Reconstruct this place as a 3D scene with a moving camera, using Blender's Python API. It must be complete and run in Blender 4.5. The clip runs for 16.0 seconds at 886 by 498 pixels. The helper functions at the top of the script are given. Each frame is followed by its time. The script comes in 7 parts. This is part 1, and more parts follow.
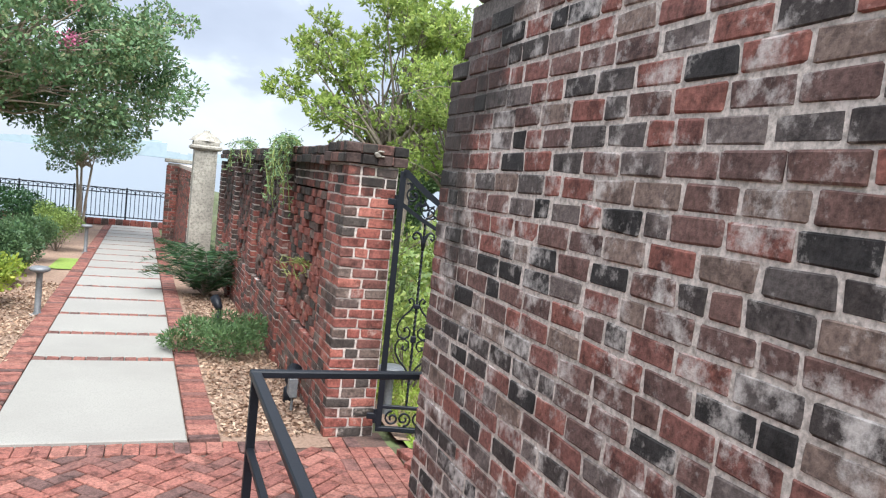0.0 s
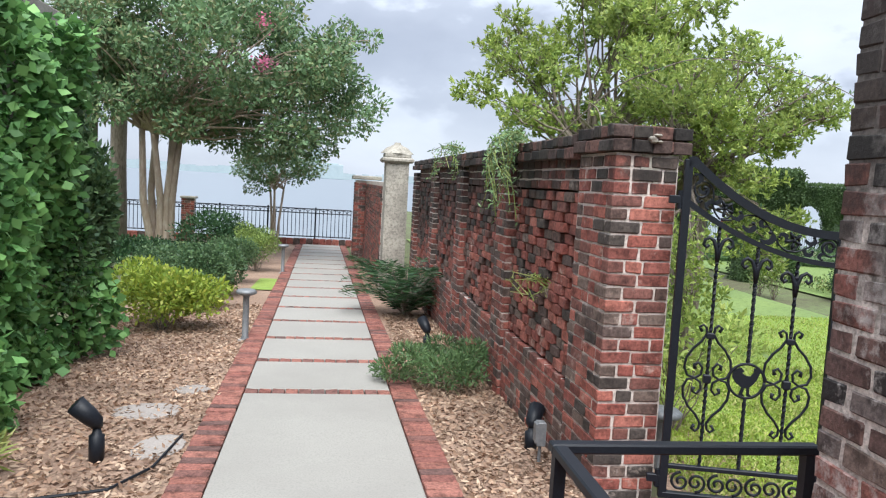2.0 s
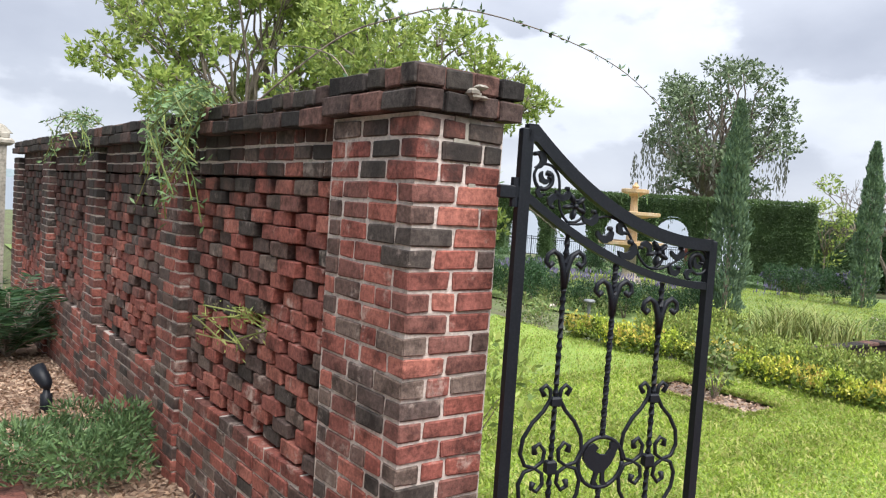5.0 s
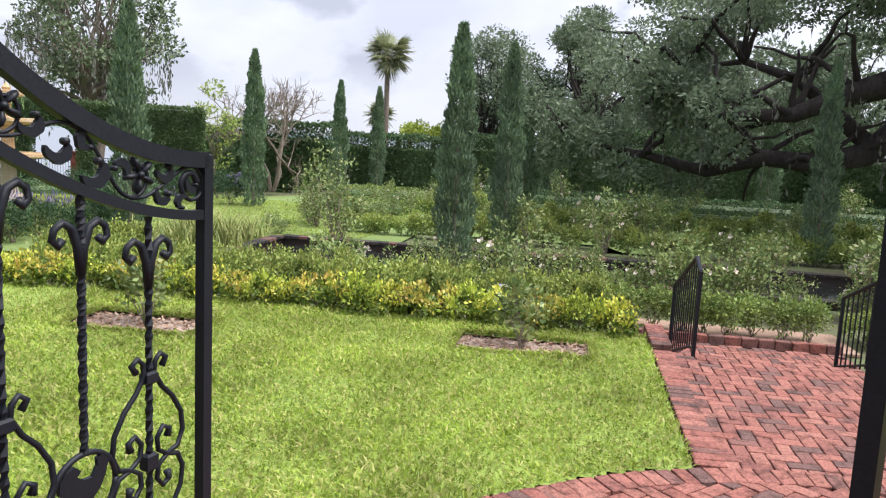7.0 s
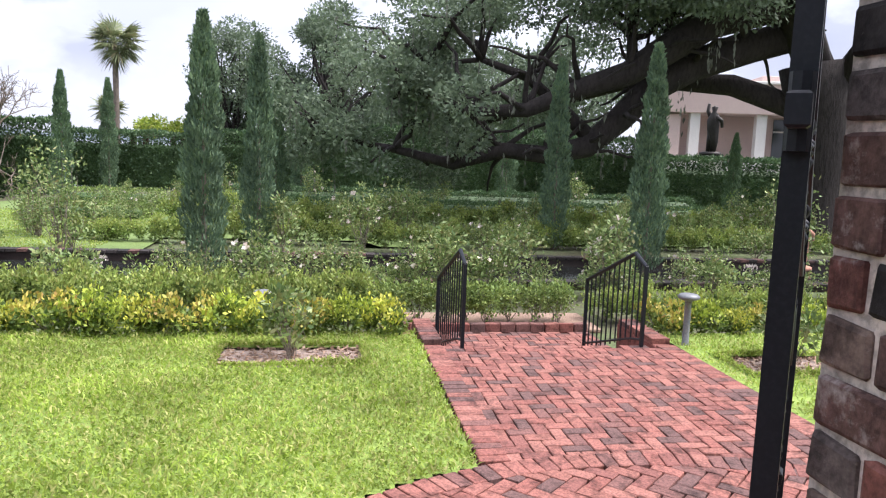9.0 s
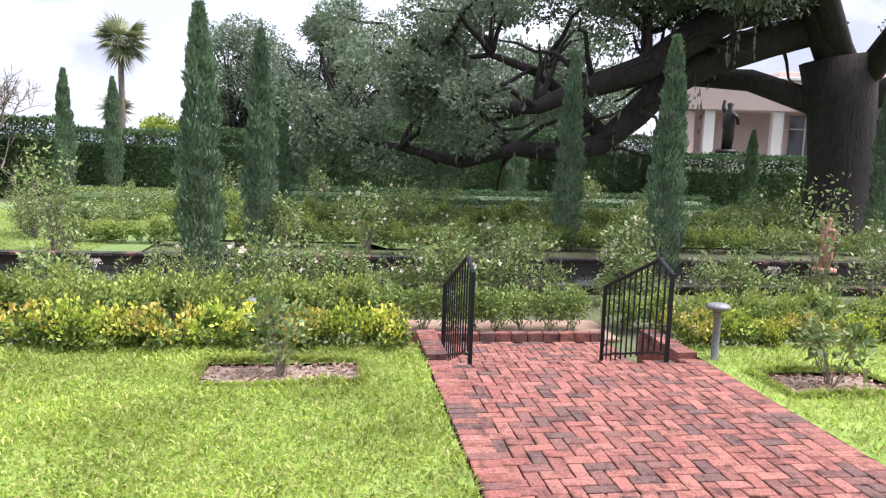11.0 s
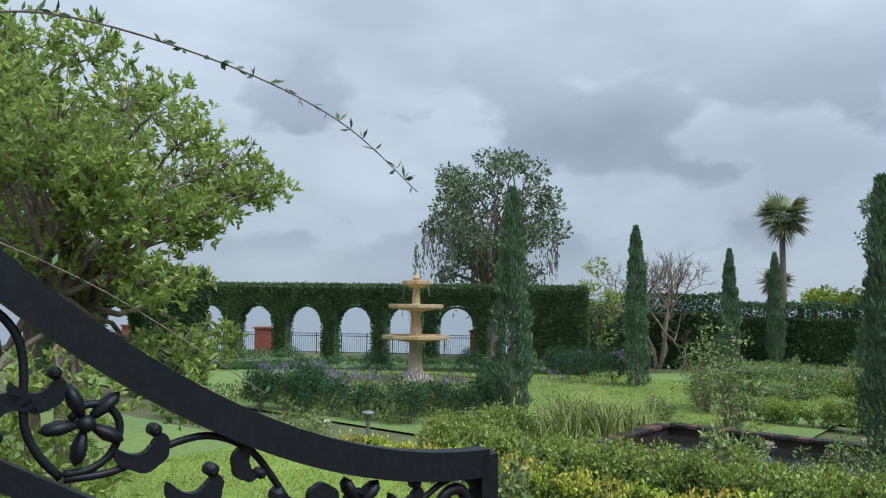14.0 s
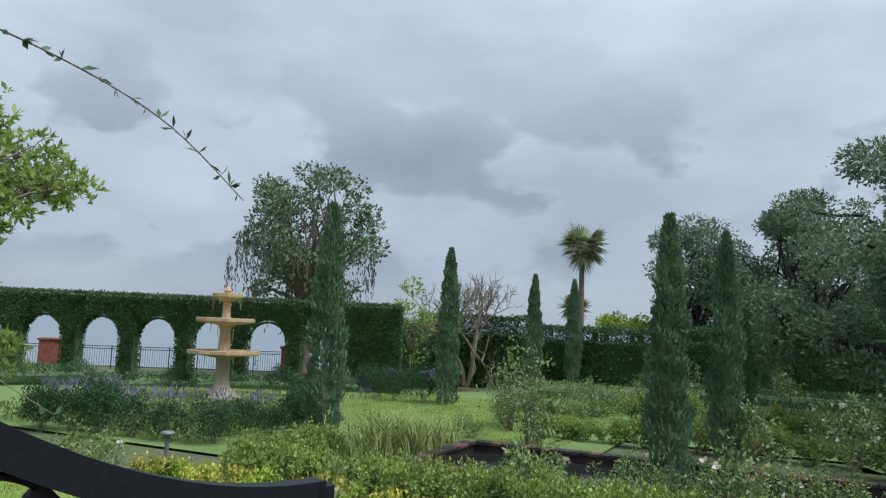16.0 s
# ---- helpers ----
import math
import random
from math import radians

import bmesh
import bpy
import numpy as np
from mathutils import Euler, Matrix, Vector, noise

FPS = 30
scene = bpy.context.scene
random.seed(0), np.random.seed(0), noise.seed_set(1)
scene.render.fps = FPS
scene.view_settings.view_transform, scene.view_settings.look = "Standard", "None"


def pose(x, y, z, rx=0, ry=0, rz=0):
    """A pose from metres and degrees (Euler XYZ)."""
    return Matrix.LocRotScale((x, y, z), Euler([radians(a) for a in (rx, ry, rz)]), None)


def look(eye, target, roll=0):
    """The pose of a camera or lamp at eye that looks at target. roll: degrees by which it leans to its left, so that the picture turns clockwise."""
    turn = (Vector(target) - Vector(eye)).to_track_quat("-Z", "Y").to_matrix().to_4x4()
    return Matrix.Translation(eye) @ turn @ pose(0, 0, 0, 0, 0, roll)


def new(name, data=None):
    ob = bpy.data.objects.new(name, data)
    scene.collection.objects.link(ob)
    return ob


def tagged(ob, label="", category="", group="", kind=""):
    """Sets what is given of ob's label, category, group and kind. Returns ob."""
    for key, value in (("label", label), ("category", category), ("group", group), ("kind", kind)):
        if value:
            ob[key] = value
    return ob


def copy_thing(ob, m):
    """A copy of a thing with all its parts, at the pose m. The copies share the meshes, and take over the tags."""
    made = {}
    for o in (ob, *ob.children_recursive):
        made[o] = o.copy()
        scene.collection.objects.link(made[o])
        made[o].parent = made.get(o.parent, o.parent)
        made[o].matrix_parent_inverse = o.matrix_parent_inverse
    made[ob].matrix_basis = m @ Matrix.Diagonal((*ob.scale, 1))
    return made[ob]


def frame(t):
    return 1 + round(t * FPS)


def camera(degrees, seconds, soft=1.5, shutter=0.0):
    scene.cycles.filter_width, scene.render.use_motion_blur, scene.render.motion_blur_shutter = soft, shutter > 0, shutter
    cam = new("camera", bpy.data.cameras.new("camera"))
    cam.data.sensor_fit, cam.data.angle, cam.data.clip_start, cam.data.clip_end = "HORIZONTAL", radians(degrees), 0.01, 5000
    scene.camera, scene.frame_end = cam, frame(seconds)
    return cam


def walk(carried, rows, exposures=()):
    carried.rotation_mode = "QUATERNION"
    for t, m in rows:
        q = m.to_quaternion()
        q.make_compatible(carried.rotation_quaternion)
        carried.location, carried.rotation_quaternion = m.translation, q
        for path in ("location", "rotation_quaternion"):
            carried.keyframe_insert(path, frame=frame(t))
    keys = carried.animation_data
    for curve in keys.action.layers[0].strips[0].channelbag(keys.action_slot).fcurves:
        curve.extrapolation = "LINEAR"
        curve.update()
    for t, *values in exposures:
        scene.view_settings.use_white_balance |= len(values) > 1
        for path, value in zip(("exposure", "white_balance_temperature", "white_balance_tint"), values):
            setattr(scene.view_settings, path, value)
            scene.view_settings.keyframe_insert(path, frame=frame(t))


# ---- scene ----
cam = camera(61.1, 16.0, soft=1.2)
METRES, EYE, TILT, LEAN, TURN = 6.0, 1.87, 0.0, 0.0, -20.8
ROWS = [
    (0.0, 0.0, 0.0, 0.0, 0.51, -4.82, -6.09),
    (0.5, -0.0418, 0.0375, -0.0053, 6.14, -4.64, -4.69),
    (1.0, -0.0695, 0.079, -0.0097, 8.9, -5.22, -4.07),
    (1.5, -0.0869, 0.1306, -0.017, 11.75, -5.3, -3.85),
    (2.0, -0.1156, 0.1761, -0.0227, 13.14, -4.98, -3.21),
    (2.5, -0.1382, 0.2229, -0.023, 13.7, -4.8, -2.98),
    (3.0, -0.1477, 0.2795, -0.0324, 13.74, -4.63, -2.87),
    (5.5, -0.2112, 0.5239, -0.0358, -26.58, -4.11, -3.35),
    (6.0, -0.1998, 0.5594, -0.0388, -38.84, -5.76, -2.79),
    (6.5, -0.1745, 0.5903, -0.0382, -49.67, -7.15, -2.73),
    (7.0, -0.1705, 0.6219, -0.037, -59.06, -7.88, -2.83),
    (7.5, -0.1697, 0.6505, -0.0346, -66.54, -8.26, -2.95),
    (8.0, -0.1651, 0.66, -0.0352, -71.63, -8.26, -2.88),
    (8.5, -0.1504, 0.6628, -0.0399, -75.38, -7.96, -2.61),
    (9.0, -0.1232, 0.6603, -0.0361, -77.98, -7.44, -2.12),
    (11.5, -0.0015, 0.6813, -0.0392, -76.52, -7.65, -1.75),
    (12.0, -0.0036, 0.6987, -0.0297, -61.56, -4.66, -0.95),
    (12.5, -0.01, 0.7127, -0.0202, -49.96, -1.57, -0.75),
    (13.0, -0.0191, 0.7186, -0.0129, -41.98, 0.92, -0.67),
    (13.5, -0.0268, 0.7246, -0.0091, -35.65, 2.84, -0.58),
    (14.0, -0.0361, 0.7289, -0.0068, -30.39, 4.23, -0.71),
    (14.5, -0.0439, 0.7341, -0.0056, -27.13, 5.24, -1.09),
    (15.0, -0.0504, 0.7384, -0.0045, -28.0, 5.8, -1.68),
    (15.5, -0.0439, 0.7413, -0.005, -34.55, 5.94, -2.11),
    (16.0, -0.036, 0.7430, -0.006, -44.5, 5.90, -2.3),
]
walk(cam, [(t, pose(0, 0, EYE, TILT, LEAN, TURN) @ pose(METRES * x, METRES * y, METRES * z, 90 + pitch, roll, yaw)) for t, x, y, z, yaw, pitch, roll in ROWS],
     [(0.0, 0.74, 5900, 10), (1.0, 0.57, 5900, 10), (3.0, 0.46, 6000, 11), (6.0, 0.54, 6250, 14), (7.5, 0.58, 6150, 18), (9.0, 0.76, 6000, 20), (11.4, 0.84, 6050, 20), (12.05, 0.80, 6150, 17), (12.35, 0.54, 6200, 14), (12.6, 0.38, 6150, 11), (13.0, -0.12, 5850, 6), (13.3, -0.20, 5800, 6), (13.8, -0.24, 5650, 5), (15.2, -0.24, 5650, 5), (16.0, -0.30, 5650, 5)])

# ---- world and light ----
def nodes_of(owner):
    owner.use_nodes = True
    nt = owner.node_tree
    nt.nodes.clear()
    return nt, nt.nodes, nt.links


def ramp(ns, stops, mode="LINEAR"):
    r = ns.new("ShaderNodeValToRGB")
    r.color_ramp.interpolation = mode
    while len(r.color_ramp.elements) < len(stops):
        r.color_ramp.elements.new(0.5)
    for e, (p, c) in zip(r.color_ramp.elements, stops):
        e.position, e.color = p, (*c, 1)
    return r


SUN_EL, SUN_AZ = 60.0, 186.0          # degrees; azimuth clockwise from +y
world = bpy.data.worlds.new("overcast_sky")
scene.world = world
nt, ns, ln = nodes_of(world)
w_out, w_bg = ns.new("ShaderNodeOutputWorld"), ns.new("ShaderNodeBackground")
sky = ns.new("ShaderNodeTexSky")
sky.sky_type, sky.sun_disc = "NISHITA", False
sky.sun_elevation, sky.sun_rotation = radians(SUN_EL), radians(SUN_AZ)
tc, mp = ns.new("ShaderNodeTexCoord"), ns.new("ShaderNodeMapping")
mp.inputs["Scale"].default_value = (1.0, 1.0, 2.1)
mp.inputs["Location"].default_value = (0.35, 0.9, 0.1)
ln.new(tc.outputs["Generated"], mp.inputs["Vector"])
cl = ns.new("ShaderNodeTexNoise")
cl.inputs["Scale"].default_value, cl.inputs["Detail"].default_value = 3.3, 8.0
cl.inputs["Roughness"].default_value = 0.52
ln.new(mp.outputs["Vector"], cl.inputs["Vector"])
# overcast: brighter towards the zenith, mottled, with a bank of dark cumulus low down
zz = ns.new("ShaderNodeSeparateXYZ")
ln.new(tc.outputs["Generated"], zz.inputs[0])
veil = ramp(ns, [(0.0, (4.7, 4.9, 5.2)), (0.12, (5.6, 5.8, 6.1)), (0.40, (7.0, 7.2, 7.5)), (1.0, (8.0, 8.2, 8.5))])
ln.new(zz.outputs["Z"], veil.inputs["Fac"])
mottle = ramp(ns, [(0.34, (1.10, 1.10, 1.09)), (0.66, (0.80, 0.81, 0.84))])
ln.new(cl.outputs["Fac"], mottle.inputs["Fac"])
sheetc = ns.new("ShaderNodeMix")
sheetc.data_type, sheetc.blend_type = "RGBA", "MULTIPLY"
sheetc.inputs["Factor"].default_value = 1.0
ln.new(veil.outputs["Color"], sheetc.inputs["A"])
ln.new(mottle.outputs["Color"], sheetc.inputs["B"])
mp2 = ns.new("ShaderNodeMapping")
mp2.inputs["Scale"].default_value, mp2.inputs["Location"].default_value = (1.0, 1.0, 1.9), (1.62, 0.35, 0.42)
ln.new(tc.outputs["Generated"], mp2.inputs["Vector"])
cu = ns.new("ShaderNodeTexNoise")
cu.inputs["Scale"].default_value, cu.inputs["Detail"].default_value, cu.inputs["Roughness"].default_value = 3.5, 8.0, 0.5
ln.new(mp2.outputs["Vector"], cu.inputs["Vector"])
lump = ramp(ns, [(0.50, (0, 0, 0)), (0.545, (0.75, 0.75, 0.75)), (0.66, (1, 1, 1))])
ln.new(cu.outputs["Fac"], lump.inputs["Fac"])
belt = ramp(ns, [(0.04, (0, 0, 0)), (0.10, (0.9, 0.9, 0.9)), (0.22, (0.9, 0.9, 0.9)), (0.34, (0, 0, 0))])
ln.new(zz.outputs["Z"], belt.inputs["Fac"])
dk = ns.new("ShaderNodeMath")
dk.operation = "MULTIPLY"
ln.new(lump.outputs["Color"], dk.inputs[0])
ln.new(belt.outputs["Color"], dk.inputs[1])
cr = ns.new("ShaderNodeMix")
cr.data_type = "RGBA"
ln.new(dk.outputs[0], cr.inputs["Factor"])
ln.new(sheetc.outputs["Result"], cr.inputs["A"])
cr.inputs["B"].default_value = (3.2, 3.4, 3.85, 1)
mx = ns.new("ShaderNodeMix")
mx.data_type = "RGBA"
mx.inputs["Factor"].default_value = 0.93
ln.new(sky.outputs["Color"], mx.inputs["A"])
ln.new(cr.outputs["Result"], mx.inputs["B"])
ln.new(mx.outputs["Result"], w_bg.inputs["Color"])
w_bg.inputs["Strength"].default_value = 0.12
ln.new(w_bg.outputs["Background"], w_out.inputs["Surface"])

sun = new("sun", bpy.data.lights.new("sun", "SUN"))
sun.data.energy, sun.data.angle, sun.data.color = 4.6, radians(45), (1.0, 0.96, 0.88)
sx, sy = math.sin(radians(SUN_AZ)), math.cos(radians(SUN_AZ))
sun.matrix_world = look((sx * 40, sy * 40, 40 * math.tan(radians(SUN_EL))), (0, 0, 0))


# ---- materials ----
def base_mat(name, rough=0.8, metal=0.0, spec=0.5):
    m = bpy.data.materials.new(name)
    nt, ns, ln = nodes_of(m)
    out, b = ns.new("ShaderNodeOutputMaterial"), ns.new("ShaderNodeBsdfPrincipled")
    ln.new(b.outputs["BSDF"], out.inputs["Surface"])
    b.inputs["Roughness"].default_value, b.inputs["Metallic"].default_value = rough, metal
    b.inputs["Specular IOR Level"].default_value = spec
    return m, ns, ln, b, out


def noise_at(ns, ln, scale, detail=4.0, rough=0.6, coord="Position", stretch=None):
    n = ns.new("ShaderNodeTexNoise")
    n.inputs["Scale"].default_value, n.inputs["Detail"].default_value, n.inputs["Roughness"].default_value = scale, detail, rough
    if coord == "Position":
        src = ns.new("ShaderNodeNewGeometry").outputs["Position"]
    else:
        src = ns.new("ShaderNodeTexCoord").outputs["Object"]
    if stretch:
        k = ns.new("ShaderNodeMapping")
        k.inputs["Scale"].default_value = stretch
        ln.new(src, k.inputs["Vector"])
        src = k.outputs["Vector"]
    ln.new(src, n.inputs["Vector"])
    return n.outputs["Fac"]


def mixed(ns, ln, fac, a, b, mode="MIX"):
    m = ns.new("ShaderNodeMix")
    m.data_type, m.blend_type = "RGBA", mode
    for s, v in (("Factor", fac), ("A", a), ("B", b)):
        if isinstance(v, (int, float)):
            m.inputs[s].default_value = v
        elif isinstance(v, tuple):
            m.inputs[s].default_value = (*v, 1)
        else:
            ln.new(v, m.inputs[s])
    return m.outputs["Result"]


def bump(ns, ln, b, height, strength=0.4, dist=0.01):
    k = ns.new("ShaderNodeBump")
    k.inputs["Strength"].default_value, k.inputs["Distance"].default_value = strength, dist
    ln.new(height, k.inputs["Height"])
    ln.new(k.outputs["Normal"], b.inputs["Normal"])


def fine(name, c1, c2, c3, big=1.5, small=40.0, rough=0.8, relief=0.4, dist=0.01, metal=0.0, spec=0.4, stretch=None):
    """A surface that varies at two scales between three colours."""
    m, ns, ln, b, out = base_mat(name, rough, metal, spec)
    r1 = ramp(ns, [(0.38, c1), (0.62, c2)])
    ln.new(noise_at(ns, ln, big, 4, stretch=stretch), r1.inputs["Fac"])
    s = noise_at(ns, ln, small, 6, stretch=stretch)
    r2 = ramp(ns, [(0.45, (0, 0, 0)), (0.7, (1, 1, 1))])
    ln.new(s, r2.inputs["Fac"])
    ln.new(mixed(ns, ln, r2.outputs["Color"], r1.outputs["Color"], c3), b.inputs["Base Color"])
    bump(ns, ln, b, s, relief, dist)
    return m


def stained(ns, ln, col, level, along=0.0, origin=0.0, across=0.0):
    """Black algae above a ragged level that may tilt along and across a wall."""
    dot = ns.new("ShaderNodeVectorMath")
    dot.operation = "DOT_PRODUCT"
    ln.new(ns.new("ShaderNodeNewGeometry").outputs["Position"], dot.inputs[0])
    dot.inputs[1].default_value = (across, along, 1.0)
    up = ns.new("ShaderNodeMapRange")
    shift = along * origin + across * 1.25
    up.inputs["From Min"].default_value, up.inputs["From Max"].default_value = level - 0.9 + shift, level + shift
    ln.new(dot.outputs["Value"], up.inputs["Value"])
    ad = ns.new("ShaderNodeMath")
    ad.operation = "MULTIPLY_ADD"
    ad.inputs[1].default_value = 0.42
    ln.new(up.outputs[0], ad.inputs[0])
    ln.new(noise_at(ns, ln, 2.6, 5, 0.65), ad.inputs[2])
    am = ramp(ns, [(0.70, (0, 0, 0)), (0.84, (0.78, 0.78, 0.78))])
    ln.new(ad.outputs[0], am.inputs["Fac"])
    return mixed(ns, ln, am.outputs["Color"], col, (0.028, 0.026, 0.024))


def brick_mat(name, palette, island, smear=(0.42, 0.36, 0.30), smear_at=0.66, algae=0.0, rough=0.85, along=0.0, origin=0.0, across=0.0):
    """Old brick: one tone a brick, grain, mortar smears, black algae towards the coping."""
    m, ns, ln, b, out = base_mat(name, rough, 0, 0.3)
    rnd = ns.new("ShaderNodeNewGeometry").outputs["Random Per Island"] if island else ns.new("ShaderNodeObjectInfo").outputs["Random"]
    n = len(palette)
    tone = ramp(ns, [(i / n, c) for i, c in enumerate(palette)], "CONSTANT")
    ln.new(rnd, tone.inputs["Fac"])
    grain = noise_at(ns, ln, 55, 6, 0.65)
    g = ramp(ns, [(0.3, (0.45, 0.42, 0.42)), (0.7, (1.25, 1.2, 1.15))])
    ln.new(grain, g.inputs["Fac"])
    col = mixed(ns, ln, 1.0, tone.outputs["Color"], g.outputs["Color"], "MULTIPLY")
    blot = ramp(ns, [(0.36, (0.42, 0.41, 0.41)), (0.52, (1.05, 1.05, 1.05))])
    ln.new(noise_at(ns, ln, 9, 7, 0.7), blot.inputs["Fac"])
    col = mixed(ns, ln, 1.0, col, blot.outputs["Color"], "MULTIPLY")
    sm = ramp(ns, [(smear_at, (0, 0, 0)), (smear_at + 0.12, (0.75, 0.75, 0.75))])
    ln.new(noise_at(ns, ln, 5, 9, 0.72), sm.inputs["Fac"])
    col = mixed(ns, ln, sm.outputs["Color"], col, smear)
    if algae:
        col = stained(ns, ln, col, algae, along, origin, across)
    ln.new(col, b.inputs["Base Color"])
    bump(ns, ln, b, grain, 0.6, 0.006)
    return m


def leaf_mat(name, tones, rough=0.5, through_light=0.22):
    m, ns, ln, b, out = base_mat(name, rough, 0, 0.35)
    r = ramp(ns, [(i / max(1, len(tones) - 1), c) for i, c in enumerate(tones)])
    ln.new(ns.new("ShaderNodeNewGeometry").outputs["Random Per Island"], r.inputs["Fac"])
    pat = ramp(ns, [(0.3, (0.65, 0.65, 0.65)), (0.7, (1.2, 1.2, 1.15))])
    ln.new(noise_at(ns, ln, 1.1, 3), pat.inputs["Fac"])
    col = mixed(ns, ln, 1.0, r.outputs["Color"], pat.outputs["Color"], "MULTIPLY")
    ln.new(col, b.inputs["Base Color"])
    tr, ms = ns.new("ShaderNodeBsdfTranslucent"), ns.new("ShaderNodeMixShader")
    ln.new(col, tr.inputs["Color"])
    ms.inputs[0].default_value = through_light
    ln.new(b.outputs["BSDF"], ms.inputs[1])
    ln.new(tr.outputs["BSDF"], ms.inputs[2])
    ln.new(ms.outputs["Shader"], out.inputs["Surface"])
    return m


OLD = [(0.034, 0.032, 0.033), (0.155, 0.13, 0.125), (0.21, 0.098, 0.085), (0.135, 0.085, 0.078), (0.265, 0.115, 0.095), (0.060, 0.052, 0.051), (0.175, 0.105, 0.095), (0.235, 0.10, 0.083), (0.10, 0.088, 0.086), (0.205, 0.155, 0.135), (0.15, 0.09, 0.08)]
RED = [(0.077, 0.066, 0.060), (0.174, 0.133, 0.114), (0.307, 0.108, 0.085), (0.235, 0.086, 0.070), (0.368, 0.146, 0.114), (0.195, 0.089, 0.075), (0.287, 0.099, 0.080), (0.112, 0.083, 0.075), (0.338, 0.125, 0.097), (0.144, 0.095, 0.082), (0.256, 0.095, 0.078)]
SOOT = [(0.045, 0.040, 0.038), (0.085, 0.060, 0.054), (0.032, 0.030, 0.029), (0.15, 0.085, 0.072), (0.05, 0.045, 0.04), (0.07, 0.062, 0.058)]
PAVE = [(0.277, 0.122, 0.097), (0.235, 0.101, 0.084), (0.319, 0.147, 0.118), (0.193, 0.097, 0.084), (0.269, 0.109, 0.088), (0.143, 0.084, 0.076), (0.302, 0.130, 0.105)]
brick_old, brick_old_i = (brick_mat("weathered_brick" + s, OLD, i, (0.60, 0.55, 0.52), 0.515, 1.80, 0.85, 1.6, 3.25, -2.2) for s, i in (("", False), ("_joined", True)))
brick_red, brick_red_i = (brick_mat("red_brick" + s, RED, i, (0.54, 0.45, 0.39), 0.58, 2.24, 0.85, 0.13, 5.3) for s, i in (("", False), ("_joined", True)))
brick_river, brick_river_i = (brick_mat("river_brick" + s, RED, i, (0.50, 0.41, 0.35), 0.62) for s, i in (("", False), ("_joined", True)))
brick_soot, brick_soot_i = (brick_mat("sooty_brick" + s, SOOT, i, (0.22, 0.20, 0.18), 0.68) for s, i in (("", False), ("_joined", True)))
brick_pave, brick_pave_i = (brick_mat("paving_brick" + s, PAVE, i, (0.22, 0.12, 0.10), 0.66) for s, i in (("", False), ("_joined", True)))
mortar = fine("lime_mortar", (0.64, 0.56, 0.51), (0.54, 0.47, 0.42), (0.33, 0.29, 0.26), 2.0, 60, 0.95, 0.6, 0.006)
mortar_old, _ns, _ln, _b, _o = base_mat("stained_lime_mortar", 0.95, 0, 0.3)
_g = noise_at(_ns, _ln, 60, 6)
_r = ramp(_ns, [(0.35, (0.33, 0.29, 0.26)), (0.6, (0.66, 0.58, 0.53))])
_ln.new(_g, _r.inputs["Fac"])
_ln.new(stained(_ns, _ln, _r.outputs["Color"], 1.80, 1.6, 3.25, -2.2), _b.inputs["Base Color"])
bump(_ns, _ln, _b, _g, 0.6, 0.006)
joint_and_gap_shade = fine("dirty_joint_and_gap_shade", (0.10, 0.06, 0.05), (0.14, 0.08, 0.06), (0.05, 0.04, 0.035), 2.0, 60, 0.95)
concrete = fine("pale_concrete", (0.31, 0.298, 0.27), (0.275, 0.262, 0.238), (0.235, 0.226, 0.207), 0.9, 90, 0.85, 0.25, 0.003)
stucco = fine("stained_stucco", (0.42, 0.39, 0.33), (0.29, 0.27, 0.23), (0.17, 0.155, 0.13), 2.2, 30, 0.9)
soil = fine("mulch_soil", (0.27, 0.18, 0.13), (0.34, 0.235, 0.17), (0.15, 0.10, 0.07), 1.4, 35, 0.95, 0.8, 0.02)
chips_m = leaf_mat("wood_chips", [(0.40, 0.27, 0.19), (0.27, 0.17, 0.12), (0.52, 0.39, 0.29), (0.18, 0.115, 0.085)], 0.9, 0.0)
sand = fine("bare_sandy_soil", (0.34, 0.27, 0.225), (0.26, 0.195, 0.16), (0.15, 0.105, 0.085), 3.0, 50, 0.95, 0.7, 0.015)
stone = fine("grey_stepping_stone", (0.30, 0.27, 0.25), (0.24, 0.21, 0.19), (0.36, 0.33, 0.30), 3, 60, 0.9)
turf = fine("turf", (0.20, 0.29, 0.055), (0.25, 0.34, 0.068), (0.13, 0.19, 0.038), 0.8, 30, 0.9, 0.6, 0.02)
far_turf = fine("far_lawn", (0.14, 0.205, 0.06), (0.175, 0.245, 0.068), (0.10, 0.15, 0.04), 0.5, 12, 0.9, 0.5, 0.03)
earth = fine("garden_earth", (0.10, 0.10, 0.05), (0.12, 0.16, 0.06), (0.07, 0.06, 0.04), 0.7, 9, 0.95, 0.7, 0.03)
iron = fine("black_painted_iron", (0.005, 0.007, 0.011), (0.008, 0.010, 0.015), (0.012, 0.015, 0.021), 3, 120, 0.5, 0.15, 0.001, 0.0, 0.3)
grey_metal = fine("grey_aluminium", (0.19, 0.20, 0.21), (0.15, 0.16, 0.17), (0.25, 0.25, 0.25), 8, 60, 0.5, 0.1, 0.002, 0.3)
bark = fine("grey_bark", (0.19, 0.155, 0.125), (0.25, 0.21, 0.17), (0.10, 0.08, 0.065), 3, 25, 0.95, 0.8, 0.02, stretch=(1, 1, 0.25))
myrtle_bark = fine("smooth_tan_bark", (0.40, 0.31, 0.24), (0.33, 0.25, 0.19), (0.48, 0.40, 0.33), 3, 15, 0.7, 0.4, 0.01, stretch=(1, 1, 0.3))
